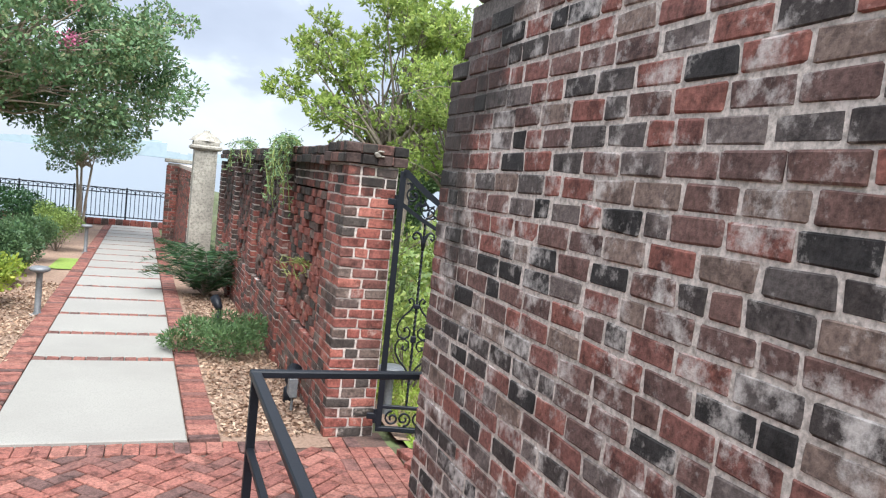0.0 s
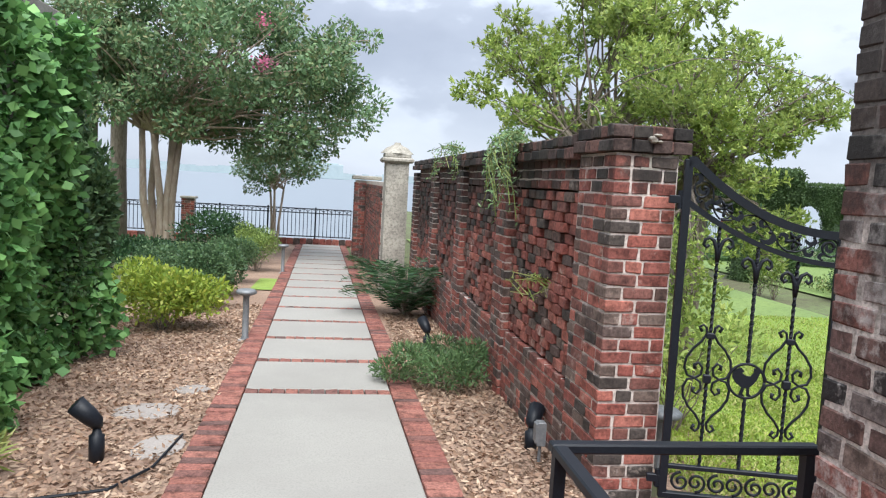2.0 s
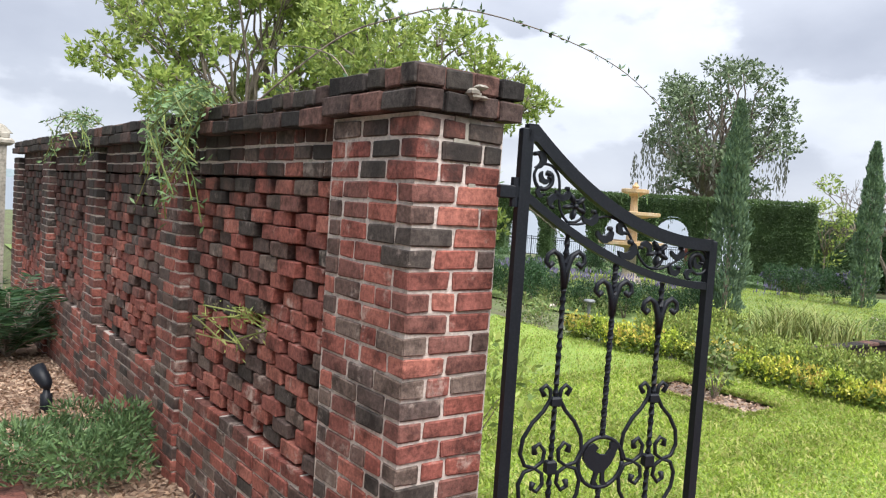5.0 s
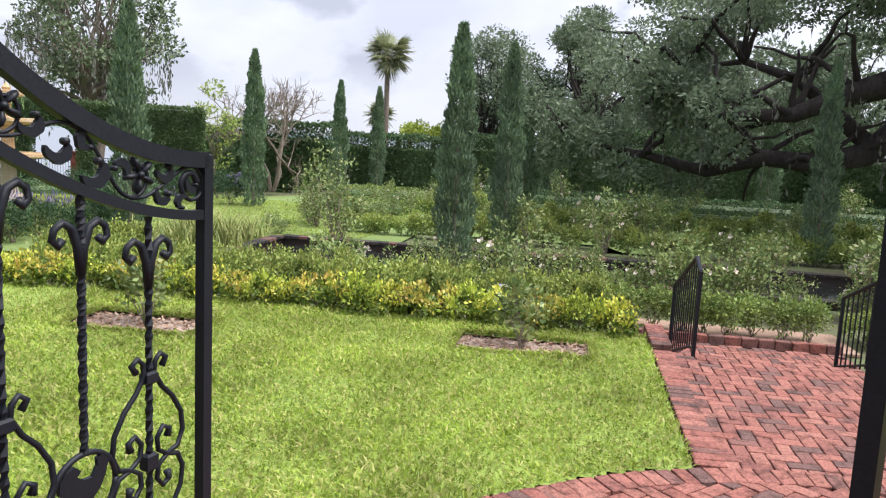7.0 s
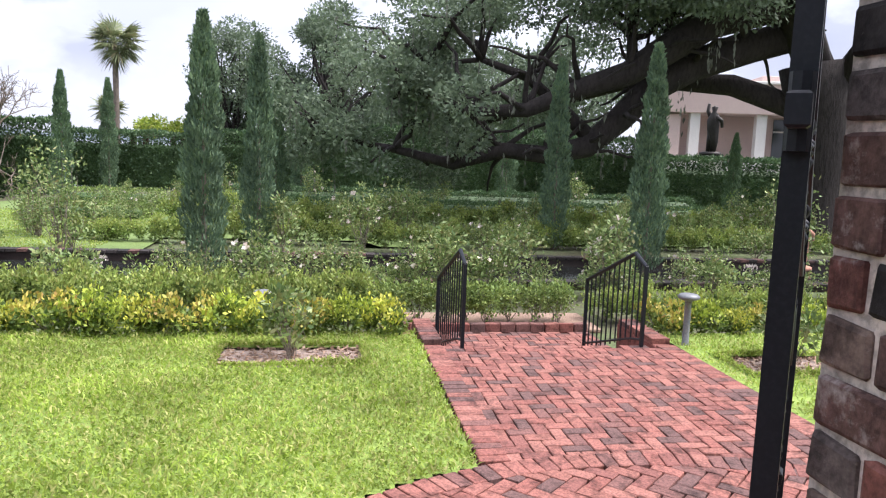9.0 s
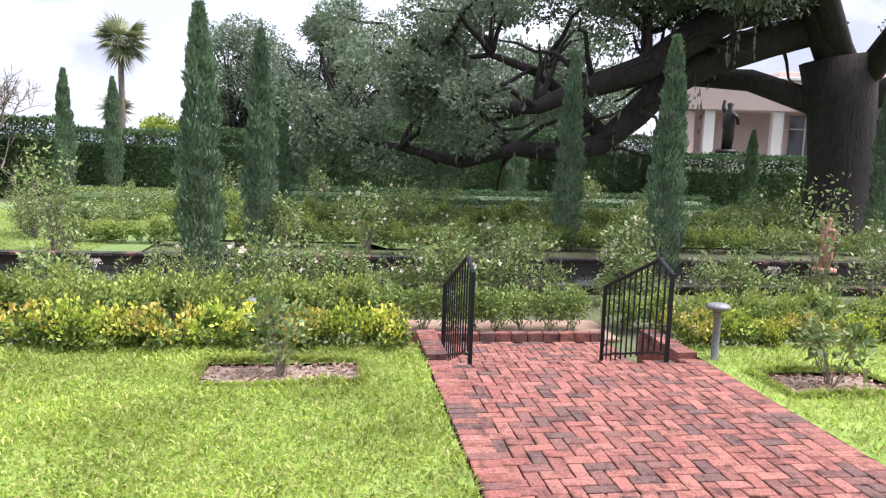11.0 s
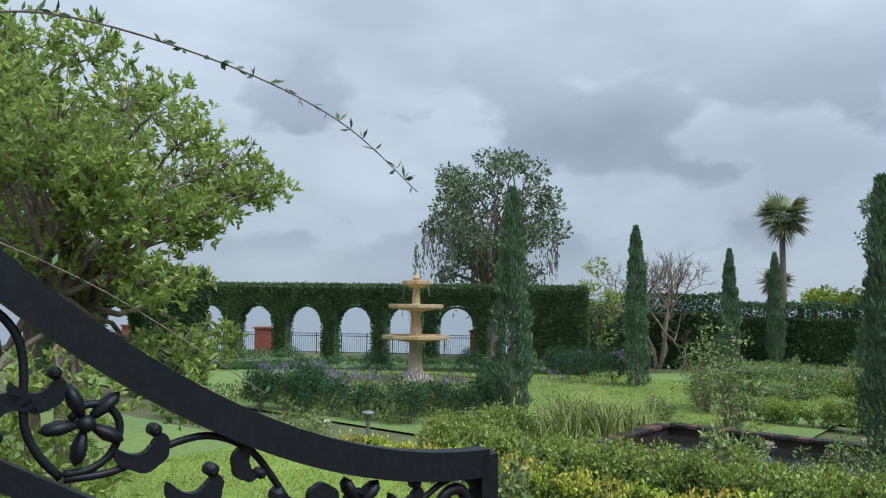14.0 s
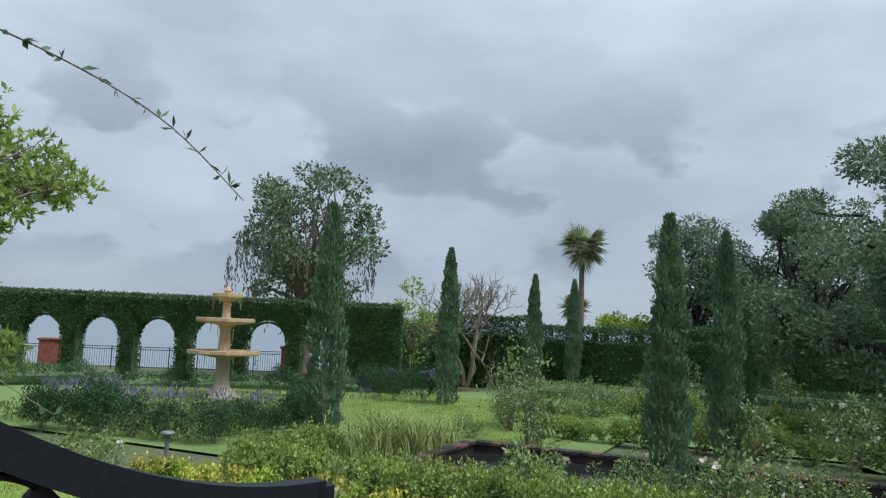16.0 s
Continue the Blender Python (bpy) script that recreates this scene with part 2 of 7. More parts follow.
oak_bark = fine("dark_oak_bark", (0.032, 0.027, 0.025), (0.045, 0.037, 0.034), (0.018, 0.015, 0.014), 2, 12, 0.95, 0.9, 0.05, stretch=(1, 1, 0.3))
fountain_stone = fine("ochre_fountain_stone", (0.50, 0.34, 0.17), (0.54, 0.44, 0.31), (0.36, 0.22, 0.10), 2.5, 20, 0.8)
cream_stone = fine("cream_fountain_stone", (0.52, 0.46, 0.36), (0.45, 0.39, 0.30), (0.36, 0.30, 0.22), 2.5, 20, 0.8)
terracotta = fine("terracotta", (0.48, 0.24, 0.16), (0.40, 0.19, 0.13), (0.55, 0.32, 0.22), 6, 40, 0.85)
bronze = fine("dark_bronze", (0.03, 0.028, 0.025), (0.05, 0.045, 0.04), (0.02, 0.02, 0.018), 5, 40, 0.5, 0.2, 0.01, 0.6)
wall_paint = fine("pink_stucco_wall", (0.60, 0.47, 0.42), (0.55, 0.42, 0.38), (0.50, 0.40, 0.36), 0.6, 20, 0.9, 0.2)
white_paint = fine("white_painted_stone", (0.76, 0.73, 0.68), (0.70, 0.67, 0.62), (0.62, 0.60, 0.56), 0.8, 25, 0.8, 0.2)
roof_tile = fine("orange_roof_tile", (0.50, 0.20, 0.11), (0.42, 0.16, 0.09), (0.34, 0.12, 0.07), 1, 10, 0.8)
pool_wall = fine("wet_dark_brick", (0.035, 0.024, 0.021), (0.05, 0.032, 0.027), (0.02, 0.016, 0.015), 2, 30, 0.6)
moss_m = leaf_mat("spanish_moss", [(0.16, 0.17, 0.14), (0.22, 0.23, 0.19), (0.12, 0.13, 0.10)], 0.9, 0.3)
L_IVY = leaf_mat("ivy_leaf", [(0.11, 0.25, 0.085), (0.17, 0.36, 0.115), (0.25, 0.47, 0.15), (0.075, 0.18, 0.065)])
L_MYRTLE = leaf_mat("myrtle_leaf", [(0.106, 0.188, 0.094), (0.150, 0.250, 0.119), (0.188, 0.294, 0.138), (0.225, 0.225, 0.112)])
L_LIGHT = leaf_mat("light_tree_leaf", [(0.232, 0.324, 0.085), (0.325, 0.426, 0.108), (0.464, 0.533, 0.148), (0.133, 0.210, 0.063)], 0.5, 0.4)
L_YELLOW = leaf_mat("golden_shrub_leaf", [(0.42, 0.50, 0.07), (0.34, 0.44, 0.065), (0.20, 0.31, 0.05), (0.54, 0.56, 0.10)], 0.5, 0.3)
L_GOLD = leaf_mat("golden_hedge_leaf", [(0.50, 0.52, 0.06), (0.62, 0.60, 0.08), (0.36, 0.44, 0.06), (0.56, 0.50, 0.12)])
L_GREENER = leaf_mat("golden_hedge_inner_leaf", [(0.132, 0.198, 0.044), (0.209, 0.286, 0.050), (0.066, 0.121, 0.031), (0.330, 0.374, 0.066)])
L_BOX = leaf_mat("box_hedge_leaf", [(0.132, 0.207, 0.055), (0.204, 0.291, 0.075), (0.300, 0.381, 0.103), (0.060, 0.106, 0.034)])
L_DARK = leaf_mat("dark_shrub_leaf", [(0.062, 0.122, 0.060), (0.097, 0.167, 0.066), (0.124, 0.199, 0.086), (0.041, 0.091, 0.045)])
L_CYP = leaf_mat("cypress_leaf", [(0.113, 0.186, 0.119), (0.151, 0.230, 0.133), (0.189, 0.275, 0.141), (0.091, 0.156, 0.105)], 0.7, 0.15)
L_ROSE = leaf_mat("rose_leaf", [(0.144, 0.224, 0.069), (0.240, 0.325, 0.103), (0.084, 0.146, 0.046), (0.360, 0.426, 0.172), (0.204, 0.179, 0.069)])
L_OAK = leaf_mat("oak_leaf", [(0.126, 0.174, 0.112), (0.161, 0.222, 0.136), (0.203, 0.262, 0.161), (0.101, 0.142, 0.095)], 0.6, 0.28)
L_PALE = leaf_mat("moss_oak_leaf", [(0.13, 0.18, 0.095), (0.17, 0.225, 0.12), (0.10, 0.145, 0.08), (0.21, 0.26, 0.15)])
L_ARCH = leaf_mat("fig_vine_leaf", [(0.075, 0.125, 0.05), (0.09, 0.15, 0.055), (0.115, 0.175, 0.065), (0.062, 0.108, 0.045)], 0.7)
L_FERN = leaf_mat("dark_fern_leaf", [(0.025, 0.065, 0.03), (0.04, 0.09, 0.035), (0.06, 0.12, 0.045)])
L_JUN = leaf_mat("juniper_leaf", [(0.17, 0.28, 0.13), (0.22, 0.34, 0.15), (0.12, 0.21, 0.09)])
L_REED = leaf_mat("reed_leaf", [(0.28, 0.33, 0.09), (0.20, 0.27, 0.07), (0.36, 0.36, 0.13), (0.15, 0.22, 0.06)])
L_GRASS = leaf_mat("grass_blade", [(0.295, 0.412, 0.059), (0.390, 0.500, 0.081), (0.190, 0.284, 0.044), (0.532, 0.510, 0.198), (0.333, 0.451, 0.068)], 0.6, 0.4)
L_LAV = leaf_mat("lavender_flower", [(0.17, 0.15, 0.27), (0.23, 0.20, 0.34), (0.12, 0.11, 0.21)], 0.8, 0.2)
L_WHITE = leaf_mat("pale_rose_petal", [(0.80, 0.76, 0.70), (0.85, 0.72, 0.66), (0.75, 0.72, 0.66)], 0.7, 0.3)
L_PINK = leaf_mat("pink_blossom", [(0.62, 0.16, 0.30), (0.70, 0.24, 0.40)], 0.7, 0.3)
L_PALM = leaf_mat("palm_frond", [(0.22, 0.27, 0.13), (0.30, 0.34, 0.18), (0.15, 0.19, 0.09), (0.33, 0.29, 0.16)])
# paler than L_BOX: light on the hedge tops, painted into the leaf colour
L_BOXTIP = leaf_mat("box_hedge_lit_tip_leaf", [(0.28, 0.36, 0.08), (0.36, 0.43, 0.10), (0.20, 0.29, 0.065), (0.34, 0.33, 0.10)])
L_SPREAD = leaf_mat("dark_juniper_leaf", [(0.075, 0.14, 0.06), (0.11, 0.19, 0.075), (0.16, 0.25, 0.10)])
L_AMBER = leaf_mat("amber_hedge_leaf", [(0.50, 0.40, 0.10), (0.58, 0.50, 0.10), (0.44, 0.46, 0.08), (0.46, 0.30, 0.09)])
L_LIME = leaf_mat("lime_hedge_leaf", [(0.36, 0.46, 0.06), (0.46, 0.54, 0.07), (0.26, 0.36, 0.05), (0.54, 0.56, 0.09)])


def water_mat(name, c, rough, sc, st):
    m, ns, ln, b, out = base_mat(name, rough, 0, 0.5)
    b.inputs["Base Color"].default_value = (*c, 1)
    b.inputs["IOR"].default_value = 1.33
    bump(ns, ln, b, noise_at(ns, ln, sc, 5, 0.6, stretch=(1, 0.35, 1)), st, 0.05)
    return m


river_m = water_mat("river_water", (0.17, 0.20, 0.23), 0.3, 0.6, 0.6)
pool_m = water_mat("pool_water", (0.02, 0.022, 0.02), 0.04, 5, 0.12)
glass_m, _ns, _ln, _b, _o = base_mat("dark_window_glass", 0.08, 0, 0.6)
_b.inputs["Base Color"].default_value = (0.04, 0.045, 0.05, 1)
# distance haze is painted into this pale blue-grey colour
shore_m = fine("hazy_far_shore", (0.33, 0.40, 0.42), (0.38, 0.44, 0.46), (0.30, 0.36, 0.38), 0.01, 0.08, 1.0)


# ---- geometry helpers ----
class Geo:
    """Vertices and faces gathered for one mesh."""

    def __init__(self):
        self.v, self.f = [], []

    def add(self, verts, faces):
        k = len(self.v)
        self.v.extend(tuple(p) for p in verts)
        self.f.extend(tuple(i + k for i in q) for q in faces)
        return self

    def box(self, c, s, m=None):
        x, y, z = s[0] / 2, s[1] / 2, s[2] / 2
        p = [Vector((i * x, j * y, k * z)) for k in (-1, 1) for j in (-1, 1) for i in (-1, 1)]
        if m is not None:
            p = [m @ q for q in p]
        c = Vector(c)
        return self.add([q + c for q in p], [(0, 2, 3, 1), (4, 5, 7, 6), (0, 1, 5, 4), (2, 6, 7, 3), (0, 4, 6, 2), (1, 3, 7, 5)])

    def slab(self, c, s, e=0.006):
        """A box with chamfered upper and lower edges."""
        x, y, z = s[0] / 2, s[1] / 2, s[2] / 2
        rings = [(x - e, y - e, -z), (x, y, -z + e), (x, y, z - e), (x - e, y - e, z)]
        v = [(c[0] + i * a, c[1] + j * b, c[2] + h) for a, b, h in rings for i, j in ((-1, -1), (1, -1), (1, 1), (-1, 1))]
        f = [(3, 2, 1, 0), (12, 13, 14, 15)]
        for k in range(3):
            for i in range(4):
                j = (i + 1) % 4
                f.append((4 * k + i, 4 * k + j, 4 * k + 4 + j, 4 * k + 4 + i))
        return self.add(v, f)

    def tube(self, pts, radii, n=6, flat=1.0):
        pts = [Vector(p) for p in pts]
        if not hasattr(radii, "__len__"):
            radii = [radii] * len(pts)
        radii = [float(q) for q in radii]
        rings, side = [], None
        for i, p in enumerate(pts):
            d = (pts[min(i + 1, len(pts) - 1)] - pts[max(i - 1, 0)]).normalized()
            if side is None:
                side = d.cross(Vector((0, 0, 1)) if abs(d.z) < 0.9 else Vector((1, 0, 0))).normalized()
            side = (side - d * side.dot(d)).normalized()
            up = d.cross(side)
            rings += [p + radii[i] * (math.cos(2 * math.pi * k / n) * side + flat * math.sin(2 * math.pi * k / n) * up) for k in range(n)]
        f = [(i * n + k, i * n + (k + 1) % n, (i + 1) * n + (k + 1) % n, (i + 1) * n + k) for i in range(len(pts) - 1) for k in range(n)]
        f += [tuple(range(n - 1, -1, -1)), tuple(range((len(pts) - 1) * n, len(pts) * n))]
        return self.add(rings, f)

    def lathe(self, prof, n=20, c=(0, 0, 0)):
        v = [(c[0] + r * math.cos(2 * math.pi * k / n), c[1] + r * math.sin(2 * math.pi * k / n), c[2] + z) for r, z in prof for k in range(n)]
        f = [(i * n + k, i * n + (k + 1) % n, (i + 1) * n + (k + 1) % n, (i + 1) * n + k) for i in range(len(prof) - 1) for k in range(n)]
        f += [tuple(range(n - 1, -1, -1)), tuple(range((len(prof) - 1) * n, len(prof) * n))]
        return self.add(v, f)

    def mesh(self, name, mat, smooth=False):
        me = bpy.data.meshes.new(name)
        me.from_pydata(self.v, [], self.f)
        me.materials.append(mat)
        if smooth:
            me.polygons.foreach_set("use_smooth", [True] * len(me.polygons))
        me.update()
        return me


def quads(name, mat, v):
    """A mesh of separate quads from an array (n, 4, 3)."""
    n = len(v)
    me = bpy.data.meshes.new(name)
    me.vertices.add(4 * n)
    me.vertices.foreach_set("co", np.ascontiguousarray(v, dtype=np.float32).ravel())
    me.loops.add(4 * n)
    me.loops.foreach_set("vertex_index", np.arange(4 * n, dtype=np.int32))
    me.polygons.add(n)
    me.polygons.foreach_set("loop_start", np.arange(0, 4 * n, 4, dtype=np.int32))
    me.materials.append(mat)
    me.update(calc_edges=True)
    return me


def thing(name, label, category, m=None, group="", kind=""):
    ob = new(name)
    ob.empty_display_size = 0.1
    if m is not None:
        ob.matrix_basis = m
    return tagged(ob, label, category, group, kind)


def part(name, geo, mat, parent, label="", smooth=False):
    me = geo.mesh(name, mat, smooth) if isinstance(geo, Geo) else geo
    ob = new(name, me)
    ob.parent = parent
    if label:
        ob["label"] = label
    return ob


def solid(name, geo, mat, label="", category="", kind="structure", smooth=False):
    return tagged(new(name, geo.mesh(name, mat, smooth) if isinstance(geo, Geo) else geo), label, category, "", kind)


RNG = np.random.default_rng(7)


def unit(a):
    return a / np.maximum(1e-9, np.linalg.norm(a, axis=1, keepdims=True))


def leaves(pts, outward, length, width, spread=0.9, up=0.2, rng=RNG):
    """Kite-shaped leaves folded along the midrib, at points, that face roughly outward."""
    n = len(pts)
    d = unit(outward + spread * rng.normal(size=(n, 3)) + np.array([0, 0, up]))
    s = unit(np.cross(d, rng.normal(size=(n, 3))))
    nn = np.cross(s, d)
    L = (length * rng.uniform(0.6, 1.3, n))[:, None]
    W = (width * rng.uniform(0.7, 1.25, n))[:, None]
    base, tip = pts, pts + d * L
    mid = pts + d * L * 0.5
    return np.stack([base, mid + s * W * 0.5 + nn * W * 0.18, tip, mid - s * W * 0.5 + nn * W * 0.18], axis=1)


def in_blobs(blobs, n, shell=0.55, rng=RNG):
    """Points in ellipsoids (centre, radii), denser towards the skin, and their outward ways."""
    c = np.array([b[0] for b in blobs], float)
    r = np.array([b[1] for b in blobs], float)
    w = np.prod(r, axis=1) ** (2 / 3)
    k = rng.choice(len(blobs), n, p=w / w.sum())
    d = unit(rng.normal(size=(n, 3)))
    q = (shell + (1 - shell) * rng.random(n) ** 0.5)[:, None] * rng.uniform(0.85, 1.12, (n, 1))
    return c[k] + d * q * r[k], d


def boughs(geo, start, ends, r0, r1, sag=0.1, rng=RNG, n=6):
    for e in ends:
        a, b = np.array(start, float), np.array(e, float)
        pts = []
        for i in range(6):
            t = i / 5
            p = a + (b - a) * t
            p[2] += sag * math.sin(math.pi * t) * np.linalg.norm(b - a)
            pts.append(p + (rng.normal(size=3) * 0.03 * np.linalg.norm(b - a) if 0 < i < 5 else 0))
        geo.tube(pts, [r0 + (r1 - r0) * (i / 5) ** 0.7 for i in range(6)], n)


def crown_blobs(c, r, n, size, rng):
    """Clumps spread over an ellipsoid, for an uneven crown with gaps."""
    out = []
    for i in range(n):
        d = unit(rng.normal(size=(1, 3)))[0]
        q = rng.uniform(0.45, 1.0)
        s = size * rng.uniform(0.6, 1.25)
        out.append((np.array(c) + d * q * np.array(r), np.array([s, s, s * 0.72])))
    return out


def rosettes(blobs, n, per, leaf, aspect, rng):
    """Twig tips in the clumps, each with a whorl of leaves that fan upwards and out."""
    p, d = in_blobs(blobs, n, 0.30, rng)
    way = unit(d * np.array([1, 1, 0.5]) + np.array([0, 0, 0.75]) + 0.35 * rng.normal(size=d.shape))
    p, way = np.repeat(p, per, 0), np.repeat(way, per, 0)
    fan = unit(way + 0.75 * rng.normal(size=way.shape))
    return leaves(p - way * leaf * rng.uniform(0, 0.9, (len(p), 1)), fan, leaf, leaf * aspect, 0.15, 0.0, rng)


def tree(name, label, base, c, r, leaf, mat, wood, count, clumps, size, trunk, seed, stems=1, aspect=0.45, extra=(), whorl=0):
    """A tapered trunk with limbs to every clump of leaves."""
    rng = np.random.default_rng(seed)
    ob = thing(name, label, "tree", pose(*base))
    blobs = crown_blobs(c, r, clumps, size, rng) + list(extra)
    fork = np.array([0, 0, max(0.6, c[2] - r[2] * 0.9)])
    per = [[] for _ in range(stems)]
    for i, b in enumerate(blobs):
        per[i % stems].append(b[0])
    for k in range(stems):
        g = Geo()
        a = 2 * math.pi * k / stems
        sp = 0.0 if stems == 1 else trunk * 1.6
        foot = np.array([math.cos(a) * sp, math.sin(a) * sp, -0.15])
        f2 = fork + np.array([math.cos(a), math.sin(a), 0]) * sp * 2.4 + rng.normal(size=3) * trunk
        mid = (foot + f2) / 2 + rng.normal(size=3) * trunk * 0.8
        g.tube([foot, foot * 0.8 + mid * 0.2, mid, f2], [trunk * 1.35, trunk, trunk * 0.85, trunk * 0.7], 9)
        boughs(g, f2, per[k], trunk * 0.5, trunk * 0.08, 0.06, rng)
        for b in blobs[k::stems] if whorl else ():
            twigs = [b[0] + unit(rng.normal(size=(1, 3)))[0] * b[1] * rng.uniform(0.5, 0.95) + np.array([0, 0, 0.1 * b[1][2]]) for _ in range(7)]
            boughs(g, b[0] * 0.9 + fork * 0.1, twigs, trunk * 0.10, trunk * 0.04, 0.03, rng, 4)
        part("trunk", g, wood, ob, smooth=True)
    if whorl:
        crown = rosettes(blobs, count // whorl, whorl, leaf, aspect, rng)
    else:
        p, d = in_blobs(blobs, count, 0.35, rng)
        crown = leaves(p, d, leaf, leaf * aspect, 0.9, 0.1, rng)
    part("crown", quads("crown", mat, crown), mat, ob)
    return ob


def shrub(name, label, base, r, leaf, mat, count, seed, bumps=9, aspect=0.5, up=0.4, flowers=None, flower_n=0, loose=0.0):
    """A bush: stems from the ground and a lumpy skin of leaves."""
    rng = np.random.default_rng(seed)
    ob = thing(name, label, "shrub", pose(*base))
    r = np.array(r, float)
    c0 = np.array([0, 0, r[2]])
    blobs = [(c0, r * 0.72)]
    for i in range(bumps):
        d = unit(rng.normal(size=(1, 3)))[0]
        d[2] = abs(d[2]) * 1.2 - 0.25
        blobs.append((c0 + d * r * rng.uniform(0.5, 0.8 + loose), r * rng.uniform(0.28, 0.45)))
    for b in blobs[1:]:
        g = Geo()
        boughs(g, (0, 0, -0.05), [b[0]], 0.010 * r[2] + 0.003, 0.0025, 0.05, rng, 5)
        part("stem", g, bark, ob)
    p, d = in_blobs(blobs, count, 0.45, rng)
    p[:, 2] = np.maximum(p[:, 2], 0.02)
    part("foliage", quads("foliage", mat, leaves(p, d, leaf, leaf * aspect, 0.8, up, rng)), mat, ob)
    if flowers:
        p, d = in_blobs(blobs, flower_n, 0.95, rng)
        top = p[:, 2] > r[2] * 0.9
        p, d = p[top], d[top]
        pet = [leaves(p + rng.normal(size=p.shape) * 0.012, d, leaf * 0.9, leaf * 0.8, 0.9, 0.5, rng) for _ in range(6)]
        part("blossom", quads("blossom", flowers, np.concatenate(pet)), flowers, ob)["kind"] = "stuff"
    return ob


def hedge(name, label, x0, x1, y0, y1, z0, z1, leaf, mat, dens, seed, rough=0.07, lumps=2.2, aspect=0.55):
    """A clipped hedge: a solid core, coloured dark to stand for the inner shade, and a skin of leaves over an uneven
    box.
    """
    rng = np.random.default_rng(seed)
    ob = thing(name, label, "hedge", pose(x0, y0, z0))
    lx, ly, lz = x1 - x0, y1 - y0, z1 - z0
    k = min(0.3 * min(lx, ly), 0.06 + 1.1 * rough)
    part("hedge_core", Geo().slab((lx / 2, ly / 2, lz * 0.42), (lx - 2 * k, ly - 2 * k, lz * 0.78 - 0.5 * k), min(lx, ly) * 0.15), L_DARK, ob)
    top, sx, sy = lx * ly, lx * lz, ly * lz
    n = int(dens * (top + 2 * sx + 2 * sy))
    face = rng.choice(5, n, p=np.array([top, sx, sx, sy, sy]) / (top + 2 * sx + 2 * sy))
    u, v = rng.random(n), rng.random(n)
    p, d = np.zeros((n, 3)), np.zeros((n, 3))
    for fc, (ax, s) in enumerate(((2, 1), (1, -1), (1, 1), (0, -1), (0, 1))):
        i = face == fc
        o = [a for a in (0, 1, 2) if a != ax]
        dim = (lx, ly, lz)
        p[i, o[0]], p[i, o[1]] = u[i] * dim[o[0]], v[i] * dim[o[1]]
        p[i, ax] = dim[ax] if s > 0 else 0
        d[i, ax] = s
    wob = np.sin(p[:, 0] * lumps + seed) + np.sin(p[:, 1] * lumps * 1.3 + 2 * seed) + np.sin(p[:, 1] * lumps * 2.9 + p[:, 0] * 1.7)
    p += d * (wob * rough * 0.35 + rng.normal(size=n) * rough * 0.5 - 0.15 * rough)[:, None]
    p[:, 2] = np.maximum(p[:, 2], 0.01)
    part("foliage", quads("foliage", mat, leaves(p, d, leaf, leaf * aspect, 0.8, 0.35, rng)), mat, ob)
    return ob


# ---- bricks ----
def brick_mesh(mat, seed):
    """A worn unit brick: every edge chamfered, corners a little out of true."""
    rng = random.Random(seed)
    e = (0.045, 0.045, 0.075)
    v, ix = [], {}
    for sx in (-1, 1):
        for sy in (-1, 1):
            for sz in (-1, 1):
                skew = [rng.uniform(-0.022, 0.022), rng.uniform(-0.022, 0.022), rng.uniform(-0.055, 0.055)]
                for ax in range(3):
                    chip = rng.uniform(0.6, 1.5)
                    p = [sg * (0.5 - (0 if k == ax else e[k] * chip)) + skew[k] for k, sg in enumerate((sx, sy, sz))]
                    ix[sx, sy, sz, ax] = len(v)
                    v.append(tuple(p))
    cyc = ((-1, -1), (1, -1), (1, 1), (-1, 1))
    key = lambda ax, s, a, b: tuple(s if k == ax else (a if k == (ax + 1) % 3 else b) for k in range(3))
    f = []
    for ax in range(3):
        for s in (-1, 1):
            q = [ix[key(ax, s, a, b) + (ax,)] for a, b in cyc]
            f.append(tuple(q if s > 0 else q[::-1]))
        u, w = (ax + 1) % 3, (ax + 2) % 3
        for su in (-1, 1):
            for sw in (-1, 1):
                at = lambda sa, face: ix[tuple(sa if k == ax else (su if k == u else sw) for k in range(3)) + (face,)]
                q = [at(-1, u), at(1, u), at(1, w), at(-1, w)]
                f.append(tuple(q if su * sw < 0 else q[::-1]))
    for sx in (-1, 1):
        for sy in (-1, 1):
            for sz in (-1, 1):
                q = [ix[sx, sy, sz, k] for k in range(3)]
                f.append(tuple(q if sx * sy * sz > 0 else q[::-1]))
    g = Geo().add(v, f)
    return g.mesh("brick", mat)


SHARED = {}


def lay(owner, bricks, mat, mat_i, limit=300, rank=None, name="brick"):
    """Bricks (centre, size, turn about z) as parts of owner; past the limit they join into one part."""
    if mat.name not in SHARED:
        SHARED[mat.name] = [brick_mesh(mat, s) for s in range(10)]
    rng = random.Random(len(bricks))
    if rank:
        bricks = sorted(bricks, key=rank)
    for c, s, a in bricks[:limit]:
        ob = new(name, rng.choice(SHARED[mat.name]))
        ob.parent = owner
        ob.matrix_basis = Matrix.LocRotScale(c, Euler((rng.gauss(0, 0.006), rng.gauss(0, 0.006), a + rng.gauss(0, 0.005))), s)
    if len(bricks) > limit:
        g = Geo()
        for c, s, a in bricks[limit:]:
            src = rng.choice(SHARED[mat.name])
            m = Matrix.LocRotScale(c, Euler((0, 0, a + rng.gauss(0, 0.004))), s)
            g.add([m @ q.co for q in src.vertices], [tuple(q.vertices) for q in src.polygons])
        part("more_" + name + "s", g, mat_i, owner)["kind"] = "stuff"


COURSE_1 = 0.0735
BH_1, BL_1, BW_1 = 0.0615, 0.176, 0.095


